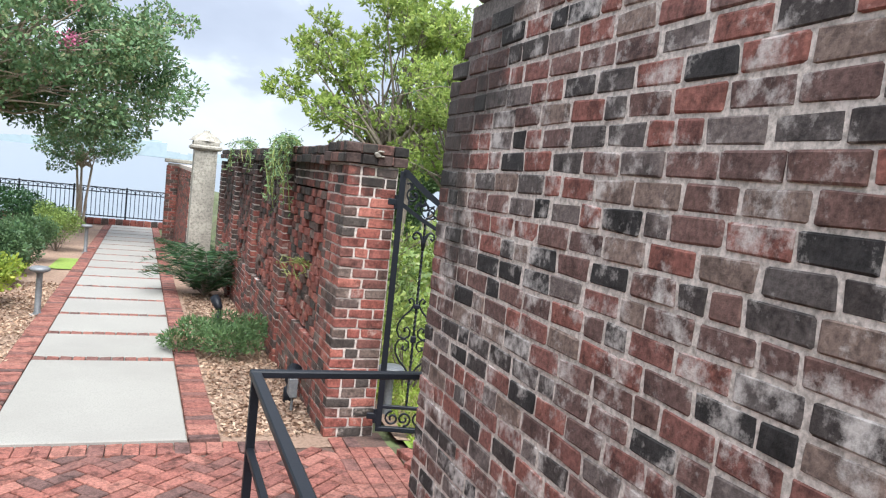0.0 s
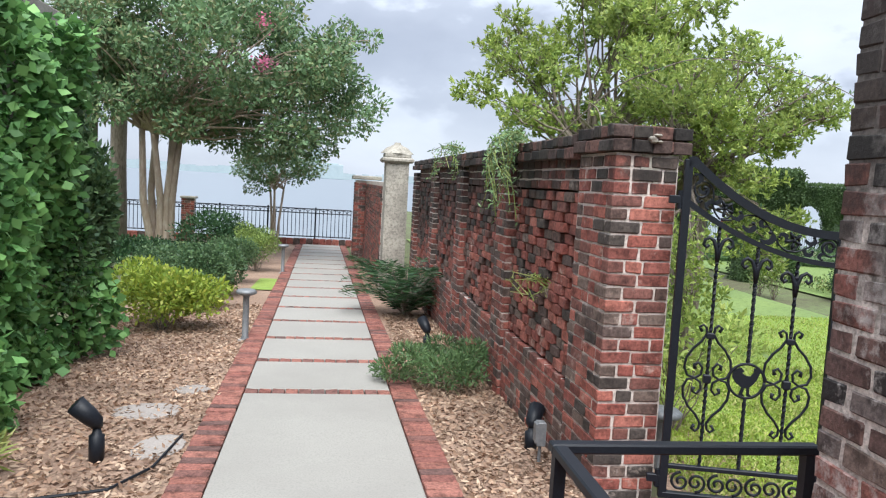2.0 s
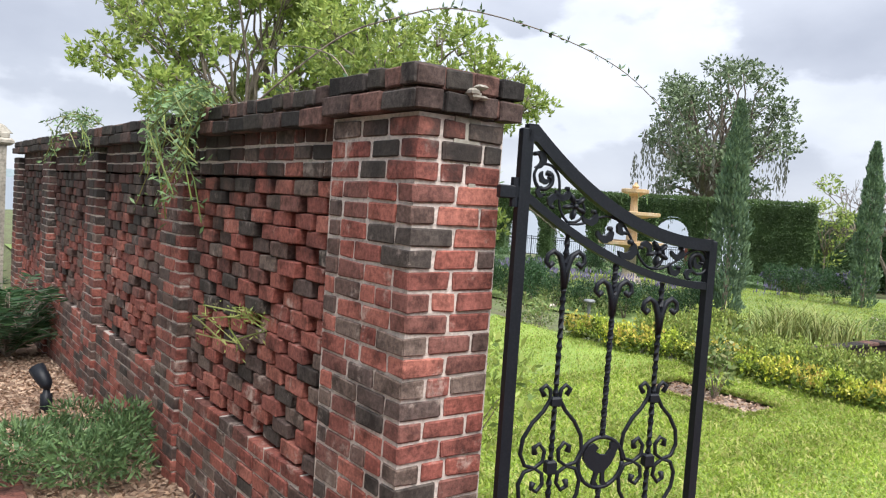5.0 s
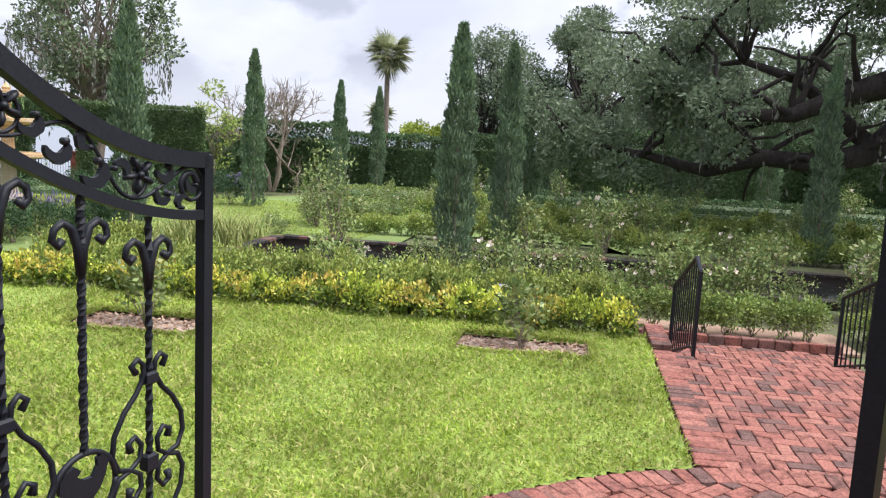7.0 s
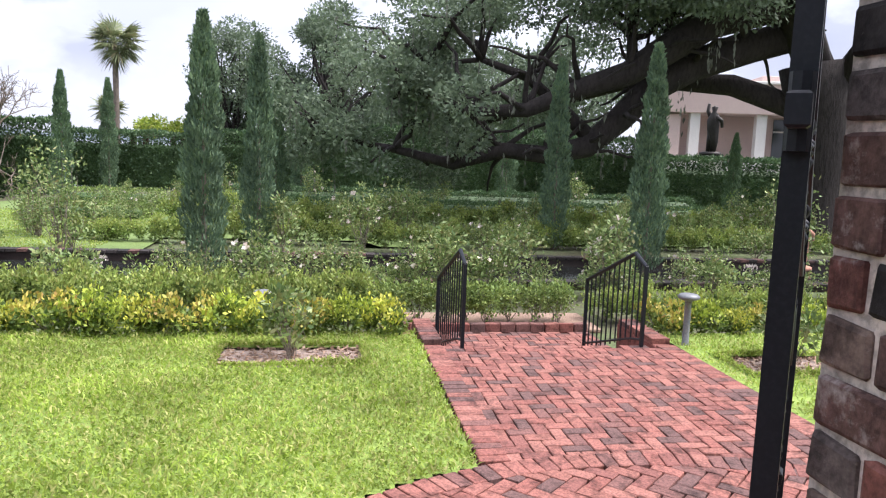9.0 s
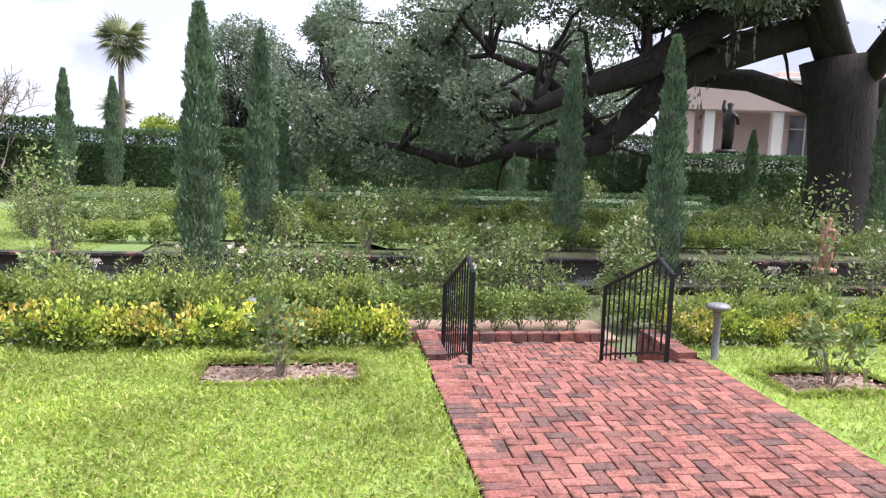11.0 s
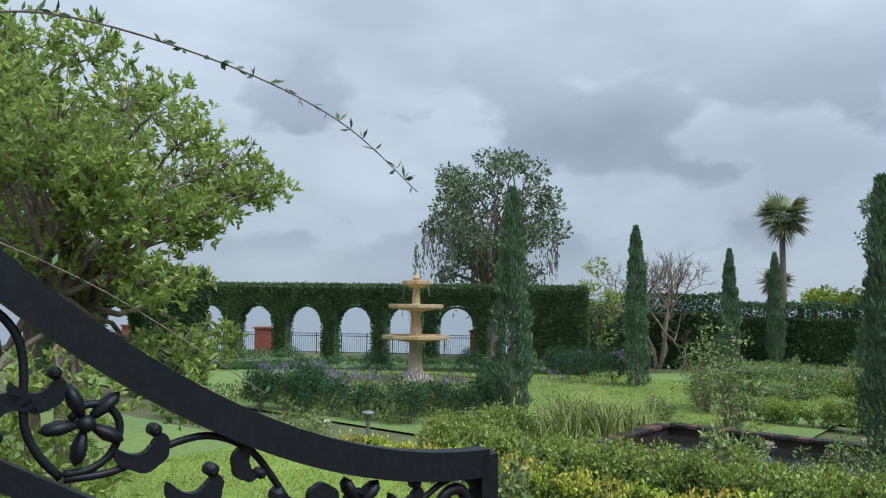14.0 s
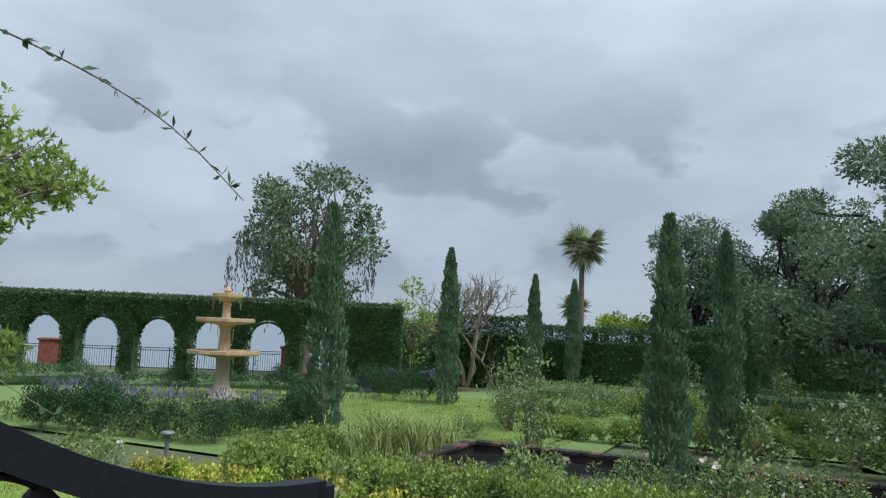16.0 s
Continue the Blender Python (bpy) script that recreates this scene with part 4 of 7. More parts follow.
lay(fp, pier_bricks(0, 0.6, 0, 0.6, 0, 2.25, rng), brick_river, brick_river_i, 160)
part("cap", Geo().slab((0.3, 0.3, 2.32), (0.74, 0.74, 0.1), 0.02), stucco, fp)


# ---- wrought-iron gate ----
def spiral(c, r0, r1, a0, turns, n=22):
    """Points of a scroll in the plane of the leaf (u, z)."""
    return [(c[0] + (r0 + (r1 - r0) * i / n) * math.cos(a0 + 2 * math.pi * turns * i / n), 0, c[1] + (r0 + (r1 - r0) * i / n) * math.sin(a0 + 2 * math.pi * turns * i / n)) for i in range(n + 1)]


LEAF_W = 0.82


def upper(u):
    t = max(0.0, u - 0.035) / (LEAF_W - 0.035)
    return 1.955 - 0.36 * (1 - max(0.0, 1 - t) ** 2.1)


def lower(u):
    t = u / LEAF_W
    return 1.735 - 0.305 * (1 - max(0.0, 1 - t) ** 1.9)


def plate(pts, th):
    """A flat iron shape cut from plate."""
    n = len(pts)
    v = [(u, s * th / 2, z) for s in (-1, 1) for u, z in pts]
    f = [tuple(range(n)), tuple(range(2 * n - 1, n - 1, -1))] + [(i, i + n, (i + 1) % n + n, (i + 1) % n) for i in range(n)]
    return v, f


def bar_along(curve, h, th, n=24, u0=0.0, u1=LEAF_W):
    g = Geo()
    us = [u0 + (u1 - u0) * i / n for i in range(n + 1)]
    v = []
    for u in us:
        for z, y in ((curve(u), -th / 2), (curve(u), th / 2), (curve(u) - h * (1 + 0.35 * (1 - u / LEAF_W) ** 2), th / 2), (curve(u) - h * (1 + 0.35 * (1 - u / LEAF_W) ** 2), -th / 2)):
            v.append((u, y, z))
    f = [(4 * i + k, 4 * i + (k + 1) % 4, 4 * i + 4 + (k + 1) % 4, 4 * i + 4 + k) for i in range(n) for k in range(4)]
    f += [(3, 2, 1, 0), (4 * n, 4 * n + 1, 4 * n + 2, 4 * n + 3)]
    return g.add(v, f)


def acanthus(g, c, size, turn):
    """A hooked leaf with a lobed back, cut from iron plate."""
    out, inn = [], []
    for i in range(25):
        t = i / 24
        a = turn + 4.3 * t
        r = size * (1.0 - 0.62 * t)
        w = size * (0.06 + 0.62 * math.sin(math.pi * min(1, t * 1.1)) ** 0.7)
        lobe = 1 + 0.10 * abs(math.sin(4.5 * math.pi * t))
        out.append((c[0] + r * lobe * math.cos(a), c[1] + r * lobe * math.sin(a)))
        inn.append((c[0] + max(0.004, r - w) * math.cos(a), c[1] + max(0.004, r - w) * math.sin(a)))
    for i in range(24):
        g.add(*plate([out[i], out[i + 1], inn[i + 1], inn[i]], 0.013))
    g.tube([(out[-1][0], y, out[-1][1]) for y in (-0.013, -0.008, 0.008, 0.013)], [size * 0.08, size * 0.20, size * 0.20, size * 0.08], 10)


def smooth_path(pts, k=4):
    """A Catmull-Rom line through the points of a scroll."""
    p = [np.array(q, float) for q in pts]
    p = [2 * p[0] - p[1]] + p + [2 * p[-1] - p[-2]]
    out = []
    for i in range(1, len(p) - 2):
        for j in range(k):
            t = j / k
            out.append(0.5 * (2 * p[i] + (p[i + 1] - p[i - 1]) * t + (2 * p[i - 1] - 5 * p[i] + 4 * p[i + 1] - p[i + 2]) * t ** 2 + (3 * p[i] - p[i - 1] - 3 * p[i + 1] + p[i + 2]) * t ** 3))
    return [tuple(q) for q in out] + [tuple(p[-2])]


HINGE_VINE = [(0.186, 1.625), (0.162, 1.653), (0.146, 1.690), (0.143, 1.750), (0.135, 1.787), (0.113, 1.815), (0.084, 1.824), (0.057, 1.816), (0.040, 1.785), (0.055, 1.746), (0.085, 1.738), (0.109, 1.757), (0.108, 1.786), (0.088, 1.794)]
MIDDLE_VINE = [(0.190, 1.622), (0.243, 1.625), (0.292, 1.645), (0.344, 1.657), (0.384, 1.650), (0.420, 1.628), (0.450, 1.590), (0.480, 1.545), (0.502, 1.510), (0.531, 1.484), (0.560, 1.477), (0.590, 1.491), (0.606, 1.531), (0.583, 1.556), (0.560, 1.548)]
LOCK_VINE = [(0.552, 1.474), (0.601, 1.477), (0.655, 1.502), (0.699, 1.530), (0.745, 1.552), (0.785, 1.548), (0.810, 1.511), (0.803, 1.475), (0.768, 1.460), (0.736, 1.477), (0.726, 1.507), (0.741, 1.531), (0.771, 1.534), (0.788, 1.509)]
FLOWER_RING = [(0.190, 1.628), (0.218, 1.631), (0.241, 1.648), (0.249, 1.680), (0.235, 1.702), (0.210, 1.706), (0.193, 1.690)]


def gate_leaf(m, label):
    ob = thing("gate_leaf", label, "gate", m, "pair of garden gate leaves")
    part("hinge_stile", Geo().slab((0.0, 0, 0.995), (0.042, 0.034, 1.89), 0.004), iron, ob)
    part("lock_stile", Geo().slab((LEAF_W, 0, 0.82), (0.034, 0.034, 1.54), 0.004), iron, ob)
    part("top_rail", bar_along(upper, 0.044, 0.034), iron, ob)
    part("middle_rail", bar_along(lower, 0.027, 0.03), iron, ob)
    part("bottom_rail", Geo().slab((LEAF_W / 2, 0, 0.07), (LEAF_W, 0.04, 0.035), 0.004), iron, ob)
    part("bottom_rail", Geo().slab((LEAF_W / 2, 0, 0.235), (LEAF_W, 0.03, 0.025), 0.004), iron, ob)
    for i in range(4):
        u = 0.13 + i * 0.2
        g = Geo()
        g.tube(spiral((u - 0.035, 0.15), 0.055, 0.012, math.pi * 0.5, 1.4), 0.008, 6)
        g.tube(spiral((u + 0.05, 0.15), 0.055, 0.012, -math.pi * 0.5, 1.4), 0.008, 6)
        part("bottom_scroll", g, iron, ob, smooth=True)
    for k, u in enumerate((0.19, 0.40, 0.61)):
        zt = lower(u) - 0.03
        n = 40
        z0 = 0.25
        segs = [(0.25, zt)] if k != 1 else [(0.25, 0.655), (0.845, zt)]
        for z0, z1 in segs:
            g = Geo()
            v = []
            for i in range(n + 1):
                z = z0 + (z1 - z0) * i / n
                a = z * 38
                for q in range(4):
                    v.append((u + 0.0115 * math.cos(a + q * math.pi / 2), 0.0115 * math.sin(a + q * math.pi / 2), z))
            g.add(v, [(4 * i + q, 4 * i + (q + 1) % 4, 4 * i + 4 + (q + 1) % 4, 4 * i + 4 + q) for i in range(n) for q in range(4)])
            part("twisted_bar", g, iron, ob)
        for s in (-1, 1):
            g = Geo()
            g.tube([(u, 0, zt - 0.19), (u + s * 0.008, 0, zt - 0.12), (u + s * 0.025, 0, zt - 0.075), (u + s * 0.05, 0, zt - 0.06), (u + s * 0.072, 0, zt - 0.075), (u + s * 0.078, 0, zt - 0.10), (u + s * 0.062, 0, zt - 0.115), (u + s * 0.05, 0, zt - 0.10)],
                   [0.012, 0.012, 0.011, 0.01, 0.009, 0.009, 0.01, 0.011], 6)
            part("crook", g, iron, ob, smooth=True)
    # lyres and inner scrolls round the two side bars
    for u in (0.19, 0.61):
        for s in (-1, 1):
            for up in (1, -1):
                zc = 0.745
                prof = [(0.045, 0.262), (0.06, 0.285), (0.04, 0.30), (0.022, 0.283), (0.018, 0.25), (0.045, 0.205), (0.085, 0.165), (0.118, 0.11), (0.125, 0.055), (0.105, 0.012), (0.065, 0.0), (0.033, 0.022), (0.028, 0.06), (0.05, 0.088), (0.072, 0.075), (0.066, 0.052)]
                g = Geo().tube([(u + s * a, 0, zc + up * b) for a, b in prof], [0.010, 0.009] + [0.0075] * 12 + [0.009, 0.012], 6)
                part("scroll", g, iron, ob, smooth=True)
        part("collar", Geo().slab((u, 0, 0.745), (0.04, 0.03, 0.05), 0.006), iron, ob)
        part("collar", Geo().slab((u, 0, 0.985), (0.04, 0.03, 0.035), 0.006), iron, ob)
    # ring with a cut-out bird
    g = Geo().tube([(0.40 + 0.095 * math.cos(a), 0, 0.75 + 0.095 * math.sin(a)) for a in np.linspace(0, 2 * math.pi, 33)], 0.008, 6)
    part("ring", g, iron, ob, smooth=True)
    bird = [(-0.052, 0.052), (-0.028, 0.062), (-0.012, 0.047), (-0.022, 0.036), (-0.004, 0.024), (0.018, 0.022), (0.032, 0.042), (0.03, 0.060), (0.046, 0.068), (0.058, 0.054), (0.072, 0.048), (0.058, 0.040), (0.052, 0.018), (0.038, -0.008), (0.016, -0.030), (0.018, -0.062), (0.032, -0.076), (0.006, -0.074), (0.004, -0.034), (-0.006, -0.036), (-0.014, -0.062), (-0.004, -0.076), (-0.03, -0.072), (-0.02, -0.034), (-0.046, -0.016), (-0.066, 0.012), (-0.064, 0.038)]
    g = Geo()
    g.add(*plate([(0.40 + 1.15 * a, 0.752 + 1.15 * b) for a, b in bird], 0.012))
    part("bird_plate", g, iron, ob, "flat iron bird silhouette inside a ring")
    # leafy scrollwork between the two curved rails
    for pts, tip in ((HINGE_VINE, 0.011), (MIDDLE_VINE, 0.006), (LOCK_VINE, 0.011), (FLOWER_RING, 0.005)):
        path = smooth_path(pts)
        n = len(path)
        rad = [0.005 + (tip - 0.005) * max(0.0, (i / n - 0.55) / 0.45) for i in range(n)]
        part("scroll_stem", Geo().tube([(u, 0, z) for u, z in path], rad, 7), iron, ob, smooth=True)
    for u, z, s, turn in ((0.052, 1.846, 0.026, 4.4), (0.166, 1.732, 0.025, 3.0), (0.122, 1.692, 0.025, 0.2), (0.072, 1.722, 0.017, 1.6), (0.283, 1.655, 0.027, 3.2), (0.352, 1.598, 0.030, 3.0), (0.418, 1.612, 0.024, 1.2),
                          (0.452, 1.548, 0.034, 3.4), (0.516, 1.552, 0.024, 5.2), (0.674, 1.541, 0.025, 3.0), (0.664, 1.476, 0.024, 2.4), (0.726, 1.453, 0.019, 0.6), (0.768, 1.500, 0.020, 2.2), (0.088, 1.775, 0.020, 2.2)):
        g = Geo()
        acanthus(g, (u, z), s * 1.5, turn)
        part("scroll_leaf", g, iron, ob)
    for u, zc in ((0.210, 1.685), (0.579, 1.534)):
        g = Geo()
        for i in range(5):
            a = 0.75 + i * 2 * math.pi / 5
            g.tube([(u + q * math.cos(a), 0, zc + q * math.sin(a)) for q in (0.004, 0.014, 0.028, 0.042, 0.050)], [0.004, 0.012, 0.019, 0.015, 0.002], 8, 0.5)
        g.tube([(u, y, zc) for y in (-0.018, -0.012, 0.012, 0.018)], [0.004, 0.010, 0.010, 0.004], 9)
        part("rosette", g, iron, ob, smooth=True)
    for z in (1.72, 0.16):
        g = Geo().slab((-0.055, 0, z), (0.07, 0.03, 0.045), 0.004)
        g.lathe([(0.016, z - 0.05), (0.016, z + 0.05)], 8, (-0.03, 0, 0))
        part("hinge", g, iron, ob)
    return ob


gate_leaf(pose(1.582, 5.105, 0.0, 0, 0, -14.5), "black wrought-iron gate leaf with scrolls, standing open")
gate_leaf(pose(1.633, 3.352, 0.0, 0, 0, -35.6), "black wrought-iron gate leaf swung back beside the wall")

# handrail at the near wall
hr = thing("handrail", "black painted square-tube handrail by the wall", "handrail")
part("top_rail", Geo().slab((0.93, 3.58, 0.885), (0.96, 0.05, 0.035), 0.006), iron, hr)
part("top_rail", Geo().slab((0.475, 2.22, 0.885), (0.05, 2.66, 0.035), 0.006), iron, hr)
part("lower_rail", Geo().slab((0.475, 2.22, 0.52), (0.035, 2.66, 0.03), 0.005), iron, hr)
for x, y in ((0.475, 3.555), (1.38, 3.58), (0.475, 0.95), (0.475, 2.25)):
    part("post", Geo().slab((x, y, 0.43), (0.04, 0.04, 0.89), 0.004), iron, hr)


# stair rails in the garden
def stair_rail(y):
    ob = thing("stair_rail", "black iron stair rail with slim balusters", "railing", None, "rails beside the garden steps")
    pts = [(7.86, 0.56), (8.15, 0.66), (9.55, 0.13)]
    floor_z = lambda x: -0.32 if x < 8.0 else -0.32 - 0.48 * min(1, (x - 7.99) / 1.29)
    for (x0, z0), (x1, z1) in zip(pts, pts[1:]):
        part("top_rail", Geo().tube([(x0, y, z0), (x1, y, z1)], 0.022, 8), iron, ob)
        part("bottom_rail", Geo().tube([(x0, y, min(z0, floor_z(x0) + 0.12)), (x1, y, floor_z(x1) + 0.12)], 0.014, 6), iron, ob)
    for x in (7.86, 9.55):
        zt = 0.56 if x < 8 else 0.13
        part("post", Geo().slab((x, y, (zt + floor_z(x)) / 2 - 0.02), (0.035, 0.035, zt - floor_z(x) + 0.06), 0.004), iron, ob)
    for i in range(1, 12):
        x = 7.86 + i * 0.14
        zt = 0.56 + (x - 7.86) / 0.29 * 0.10 if x < 8.15 else 0.66 - (x - 8.15) / 1.4 * 0.53
        part("baluster", Geo().slab((x, y, (zt + floor_z(x) + 0.12) / 2), (0.014, 0.014, zt - floor_z(x) - 0.12), 0.002), iron, ob)
    return ob


stair_rail(2.6)
stair_rail(0.72)


# lamps and fittings
def path_light(x, y, h, z=None, r=0.11):
    z = float(gz(x, y)) if z is None else z
    ob = thing("path_light", "grey metal mushroom path light on a post", "garden light", pose(x, y, z), "path lights")
    part("post", Geo().lathe([(0.05, -0.05), (0.05, 0.03), (0.036, 0.05), (0.034, h - 0.08), (0.045, h - 0.05)], 12), grey_metal, ob, smooth=True)
    part("base_plate", Geo().lathe([(0.08, -0.02), (0.08, 0.015), (0.05, 0.02)], 12), stone, ob)
    part("head", Geo().lathe([(0.045, h - 0.06), (r, h - 0.035), (r + 0.005, h - 0.01), (r * 0.8, h + 0.012), (0.02, h + 0.018)], 20), grey_metal, ob, smooth=True)


for x, y, h, z in ((-1.27, 9.75, 0.57, None), (-1.42, 17.2, 0.6, None), (7.97, 0.18, 0.56, -0.31), (9.5, 4.66, 0.62, -0.66), (1.80, 5.62, 0.42, -0.03), (14.2, 17.6, 0.7, -0.8), (10.6, 13.2, 0.8, -0.8)):
    path_light(x, y, h, z)


def spot(x, y, h, aim, label):
    ob = thing("garden_spotlight", label, "garden light", pose(x, y, float(gz(x, y)), 0, 0, aim), "spotlights")
    part("stake", Geo().lathe([(0.045, -0.03), (0.045, h * 0.45), (0.03, h * 0.47), (0.02, h * 0.6)], 10), iron, ob, smooth=True)
    g = Geo().tube([(0.02, 0, h * 0.58), (0.0, 0, h * 0.66), (-0.04, 0, h * 0.78), (-0.12, 0, h)], [0.018, 0.045, 0.055, 0.06], 10)
    part("lamp_head", g, iron, ob, smooth=True)


spot(-1.66, 5.85, 0.36, 15, "black spotlight on a stake in the mulch")
spot(0.75, 9.45, 0.34, -60, "black spotlight aimed at the wall")
spot(1.1, 6.15, 0.26, -120, "small black spotlight beside the gate pier")
eb = thing("electric_box", "grey outdoor electrical box on a short conduit", "electrical box", pose(1.08, 5.86, -0.08) @ Matrix.Scale(0.8, 4))
part("conduit", Geo().lathe([(0.014, -0.02), (0.014, 0.2)], 8), grey_metal, eb)
part("box", Geo().slab((0, 0, 0.29), (0.07, 0.09, 0.2), 0.008), grey_metal, eb)
part("cover", Geo().slab((-0.04, 0, 0.30), (0.02, 0.08, 0.16), 0.006), grey_metal, eb)
cb = thing("cable", "thin black cable lying on the mulch", "cable")
part("wire", Geo().tube([(-1.25, 6.3, -0.03), (-1.3, 5.7, -0.02), (-1.45, 5.35, -0.01), (-1.8, 5.2, 0.0), (-2.1, 5.22, 0.0)], 0.009, 6), iron, cb)
for x, y, a, b, t in ((-1.42, 7.55, 0.16, 0.12, 0.4), (-1.62, 6.9, 0.26, 0.2, 0.2), (-1.36, 6.1, 0.16, 0.24, -0.2)):
    s = thing("stepping_stone", "flat grey stepping stone sunk in the mulch", "stone", pose(x, y, float(gz(x, y)) + 0.0, 0, 0, t * 57))
    part("stone", Geo().lathe([(0.9, -0.03), (1.0, -0.01), (0.97, 0.012), (0.8, 0.02)], 11), stone, s).matrix_basis = Matrix.Diagonal((a, b, 1, 1))

# ---- planting along the walk ----


def scatter(name, label, x0, x1, y0, y1, n, keep, seed):
    r = np.random.default_rng(seed)
    p = np.stack([r.uniform(x0, x1, n), r.uniform(y0, y1, n)], 1)
    p = p[[keep(a, b) for a, b in p]]
    pts = np.column_stack([p, gz(p[:, 0], p[:, 1]) + 0.012])
    d = unit(np.column_stack([r.normal(size=len(p)), r.normal(size=len(p)), r.normal(0, 0.25, len(p))]))
    tagged(new(name, quads(name, chips_m, leaves(pts, d, 0.055, 0.022, 0.1, 0.0, r))), label, "mulch", "", "stuff")


scatter("wood_chips", "scattered brown wood chips", -3.0, -1.1, 4.5, 12.5, 15000, lambda x, y: x < -1.12 - 0.024 * (y - 5), 1)
scatter("wood_chips", "scattered brown wood chips under the wall", 0.4, 1.2, 5.25, 12.0, 8000, lambda x, y: x > 0.52 - 0.024 * (y - 5), 2)
scatter("wood_chips", "scattered brown wood chips behind the wall", 1.75, 2.6, 5.2, 9.0, 2500, lambda x, y: True, 3)

# ivy-clad building at the start of the walk
iv = thing("ivy_wall", "building wall covered in a thick coat of green ivy", "wall", kind="structure")
part("wall", Geo().slab((-3.2, 3.2, 1.3), (0.4, 11.2, 3.0), 0.02), stucco, iv)
r = np.random.default_rng(5)
n = 15000
p = np.column_stack([np.full(n, -3.0), r.uniform(4.6, 8.85, n), r.uniform(-0.05, 3.0, n)])
bul = 0.18 + 0.16 * np.sin(p[:, 1] * 2.3) * np.sin(p[:, 2] * 2.0 + 1) + 0.10 * np.sin(p[:, 1] * 5.1 + p[:, 2] * 3)
p[:, 0] += np.maximum(0.02, bul + 0.22 * (2.6 - p[:, 2]) * 0.25 + r.normal(0, 0.06, n))
part("ivy", quads("ivy", L_IVY, leaves(p, np.tile([1.0, -0.25, 0.1], (n, 1)), 0.10, 0.085, 0.7, -0.25, r)), L_IVY, iv)
ev = thing("roof_eave", "weathered grey timber roof eave", "eave", kind="structure")
part("board", Geo().slab((-3.5, 4.2, 3.10), (1.0, 9.4, 0.08), 0.01), stone, ev)
part("fascia", Geo().slab((-2.985, 4.2, 3.07), (0.03, 9.4, 0.15), 0.008), stone, ev)

shrub("camellia", "tall dark glossy evergreen shrub beside the ivy", (-2.66, 8.6, -0.12), (0.33, 0.5, 1.28), 0.08, L_DARK, 9500, 31, 16)
shrub("golden_shrub", "low spreading shrub with yellow-green leaves", (-2.3, 10.25, -0.16), (0.72, 0.62, 0.42), 0.075, L_YELLOW, 6000, 32, 14, 0.45)
shrub("dark_shrub", "rounded dark green shrub beside the golden one", (-2.12, 11.95, -0.2), (0.44, 0.5, 0.47), 0.055, L_DARK, 5500, 33, 14, 0.45)
shrub("dark_shrub", "low dark green evergreen shrub", (-2.75, 13.4, -0.22), (0.9, 0.8, 0.4), 0.06, L_DARK, 4500, 34)
shrub("dark_shrub", "low dark green evergreen shrub", (-2.0, 13.5, -0.24), (0.38, 0.6, 0.45), 0.06, L_DARK, 3500, 35)
shrub("clipped_shrub", "clipped rounded green shrub", (-2.25, 15.2, -0.28), (0.6, 0.6, 0.46), 0.045, L_DARK, 5500, 36, 16)
shrub("clipped_shrub", "clipped rounded green shrub", (-2.0, 17.4, -0.32), (0.56, 0.56, 0.52), 0.045, L_BOX, 5000, 37, 16)
shrub("dark_shrub", "broad dark green shrub behind the clipped balls", (-3.1, 18.6, -0.34), (1.3, 1.0, 0.62), 0.08, L_FERN, 5000, 38)
shrub("dark_shrub", "low dark groundcover shrub", (-4.4, 16.4, -0.3), (1.6, 1.0, 0.32), 0.08, L_FERN, 5000, 39)
shrub("grass_tuft", "small tuft of yellow-green grass", (-2.25, 5.5, -0.03), (0.2, 0.2, 0.14), 0.14, L_REED, 500, 40, 6, 0.12, 1.5)


def fern(x, y, r, h, n, seed, mat=L_FERN, label="dark green feathery cycad at the foot of the wall"):
    rg = np.random.default_rng(seed)
    ob = thing("cycad", label, "shrub", pose(x, y, float(gz(x, y))))
    g, q = Geo(), []
    for i in range(n):
        a = rg.uniform(0, 2 * math.pi)
        L = r * rg.uniform(0.7, 1.15)
        e = h * rg.uniform(0.4, 1.1)
        pts = np.array([(math.cos(a) * L * t, math.sin(a) * L * t, e * (1.9 * t - 1.25 * t * t) + 0.03) for t in np.linspace(0, 1, 8)])
        g.tube(pts, [0.008 * (1 - 0.8 * k / 7) for k in range(8)], 4)
        t = np.repeat(np.linspace(0.12, 1, 22), 2)
        base = np.stack([np.cos(a) * L * t, np.sin(a) * L * t, e * (1.9 * t - 1.25 * t * t) + 0.03], 1)
        s = np.where(np.arange(len(t)) % 2, 1.0, -1.0)[:, None] * np.array([-math.sin(a), math.cos(a), 0]) + np.array([math.cos(a), math.sin(a), 0.3]) * 0.5
        q.append(leaves(base, s, 0.13 * r / 0.6, 0.018, 0.12, 0.0, rg))
    part("frond_ribs", g, bark, ob)
    part("leafage", quads("leafage", mat, np.concatenate(q)), mat, ob)["kind"] = "stuff"


fern(0.70, 11.75, 0.80, 0.98, 78, 1)
fern(0.55, 16.5, 0.6, 0.6, 24, 2)
fern(0.45, 18.4, 0.55, 0.5, 20, 3)
shrub("juniper", "low spreading feathery green juniper", (0.70, 7.75, -0.1), (0.44, 0.55, 0.19), 0.06, L_SPREAD, 5200, 41, 14, 0.22, 0.6, loose=0.35)


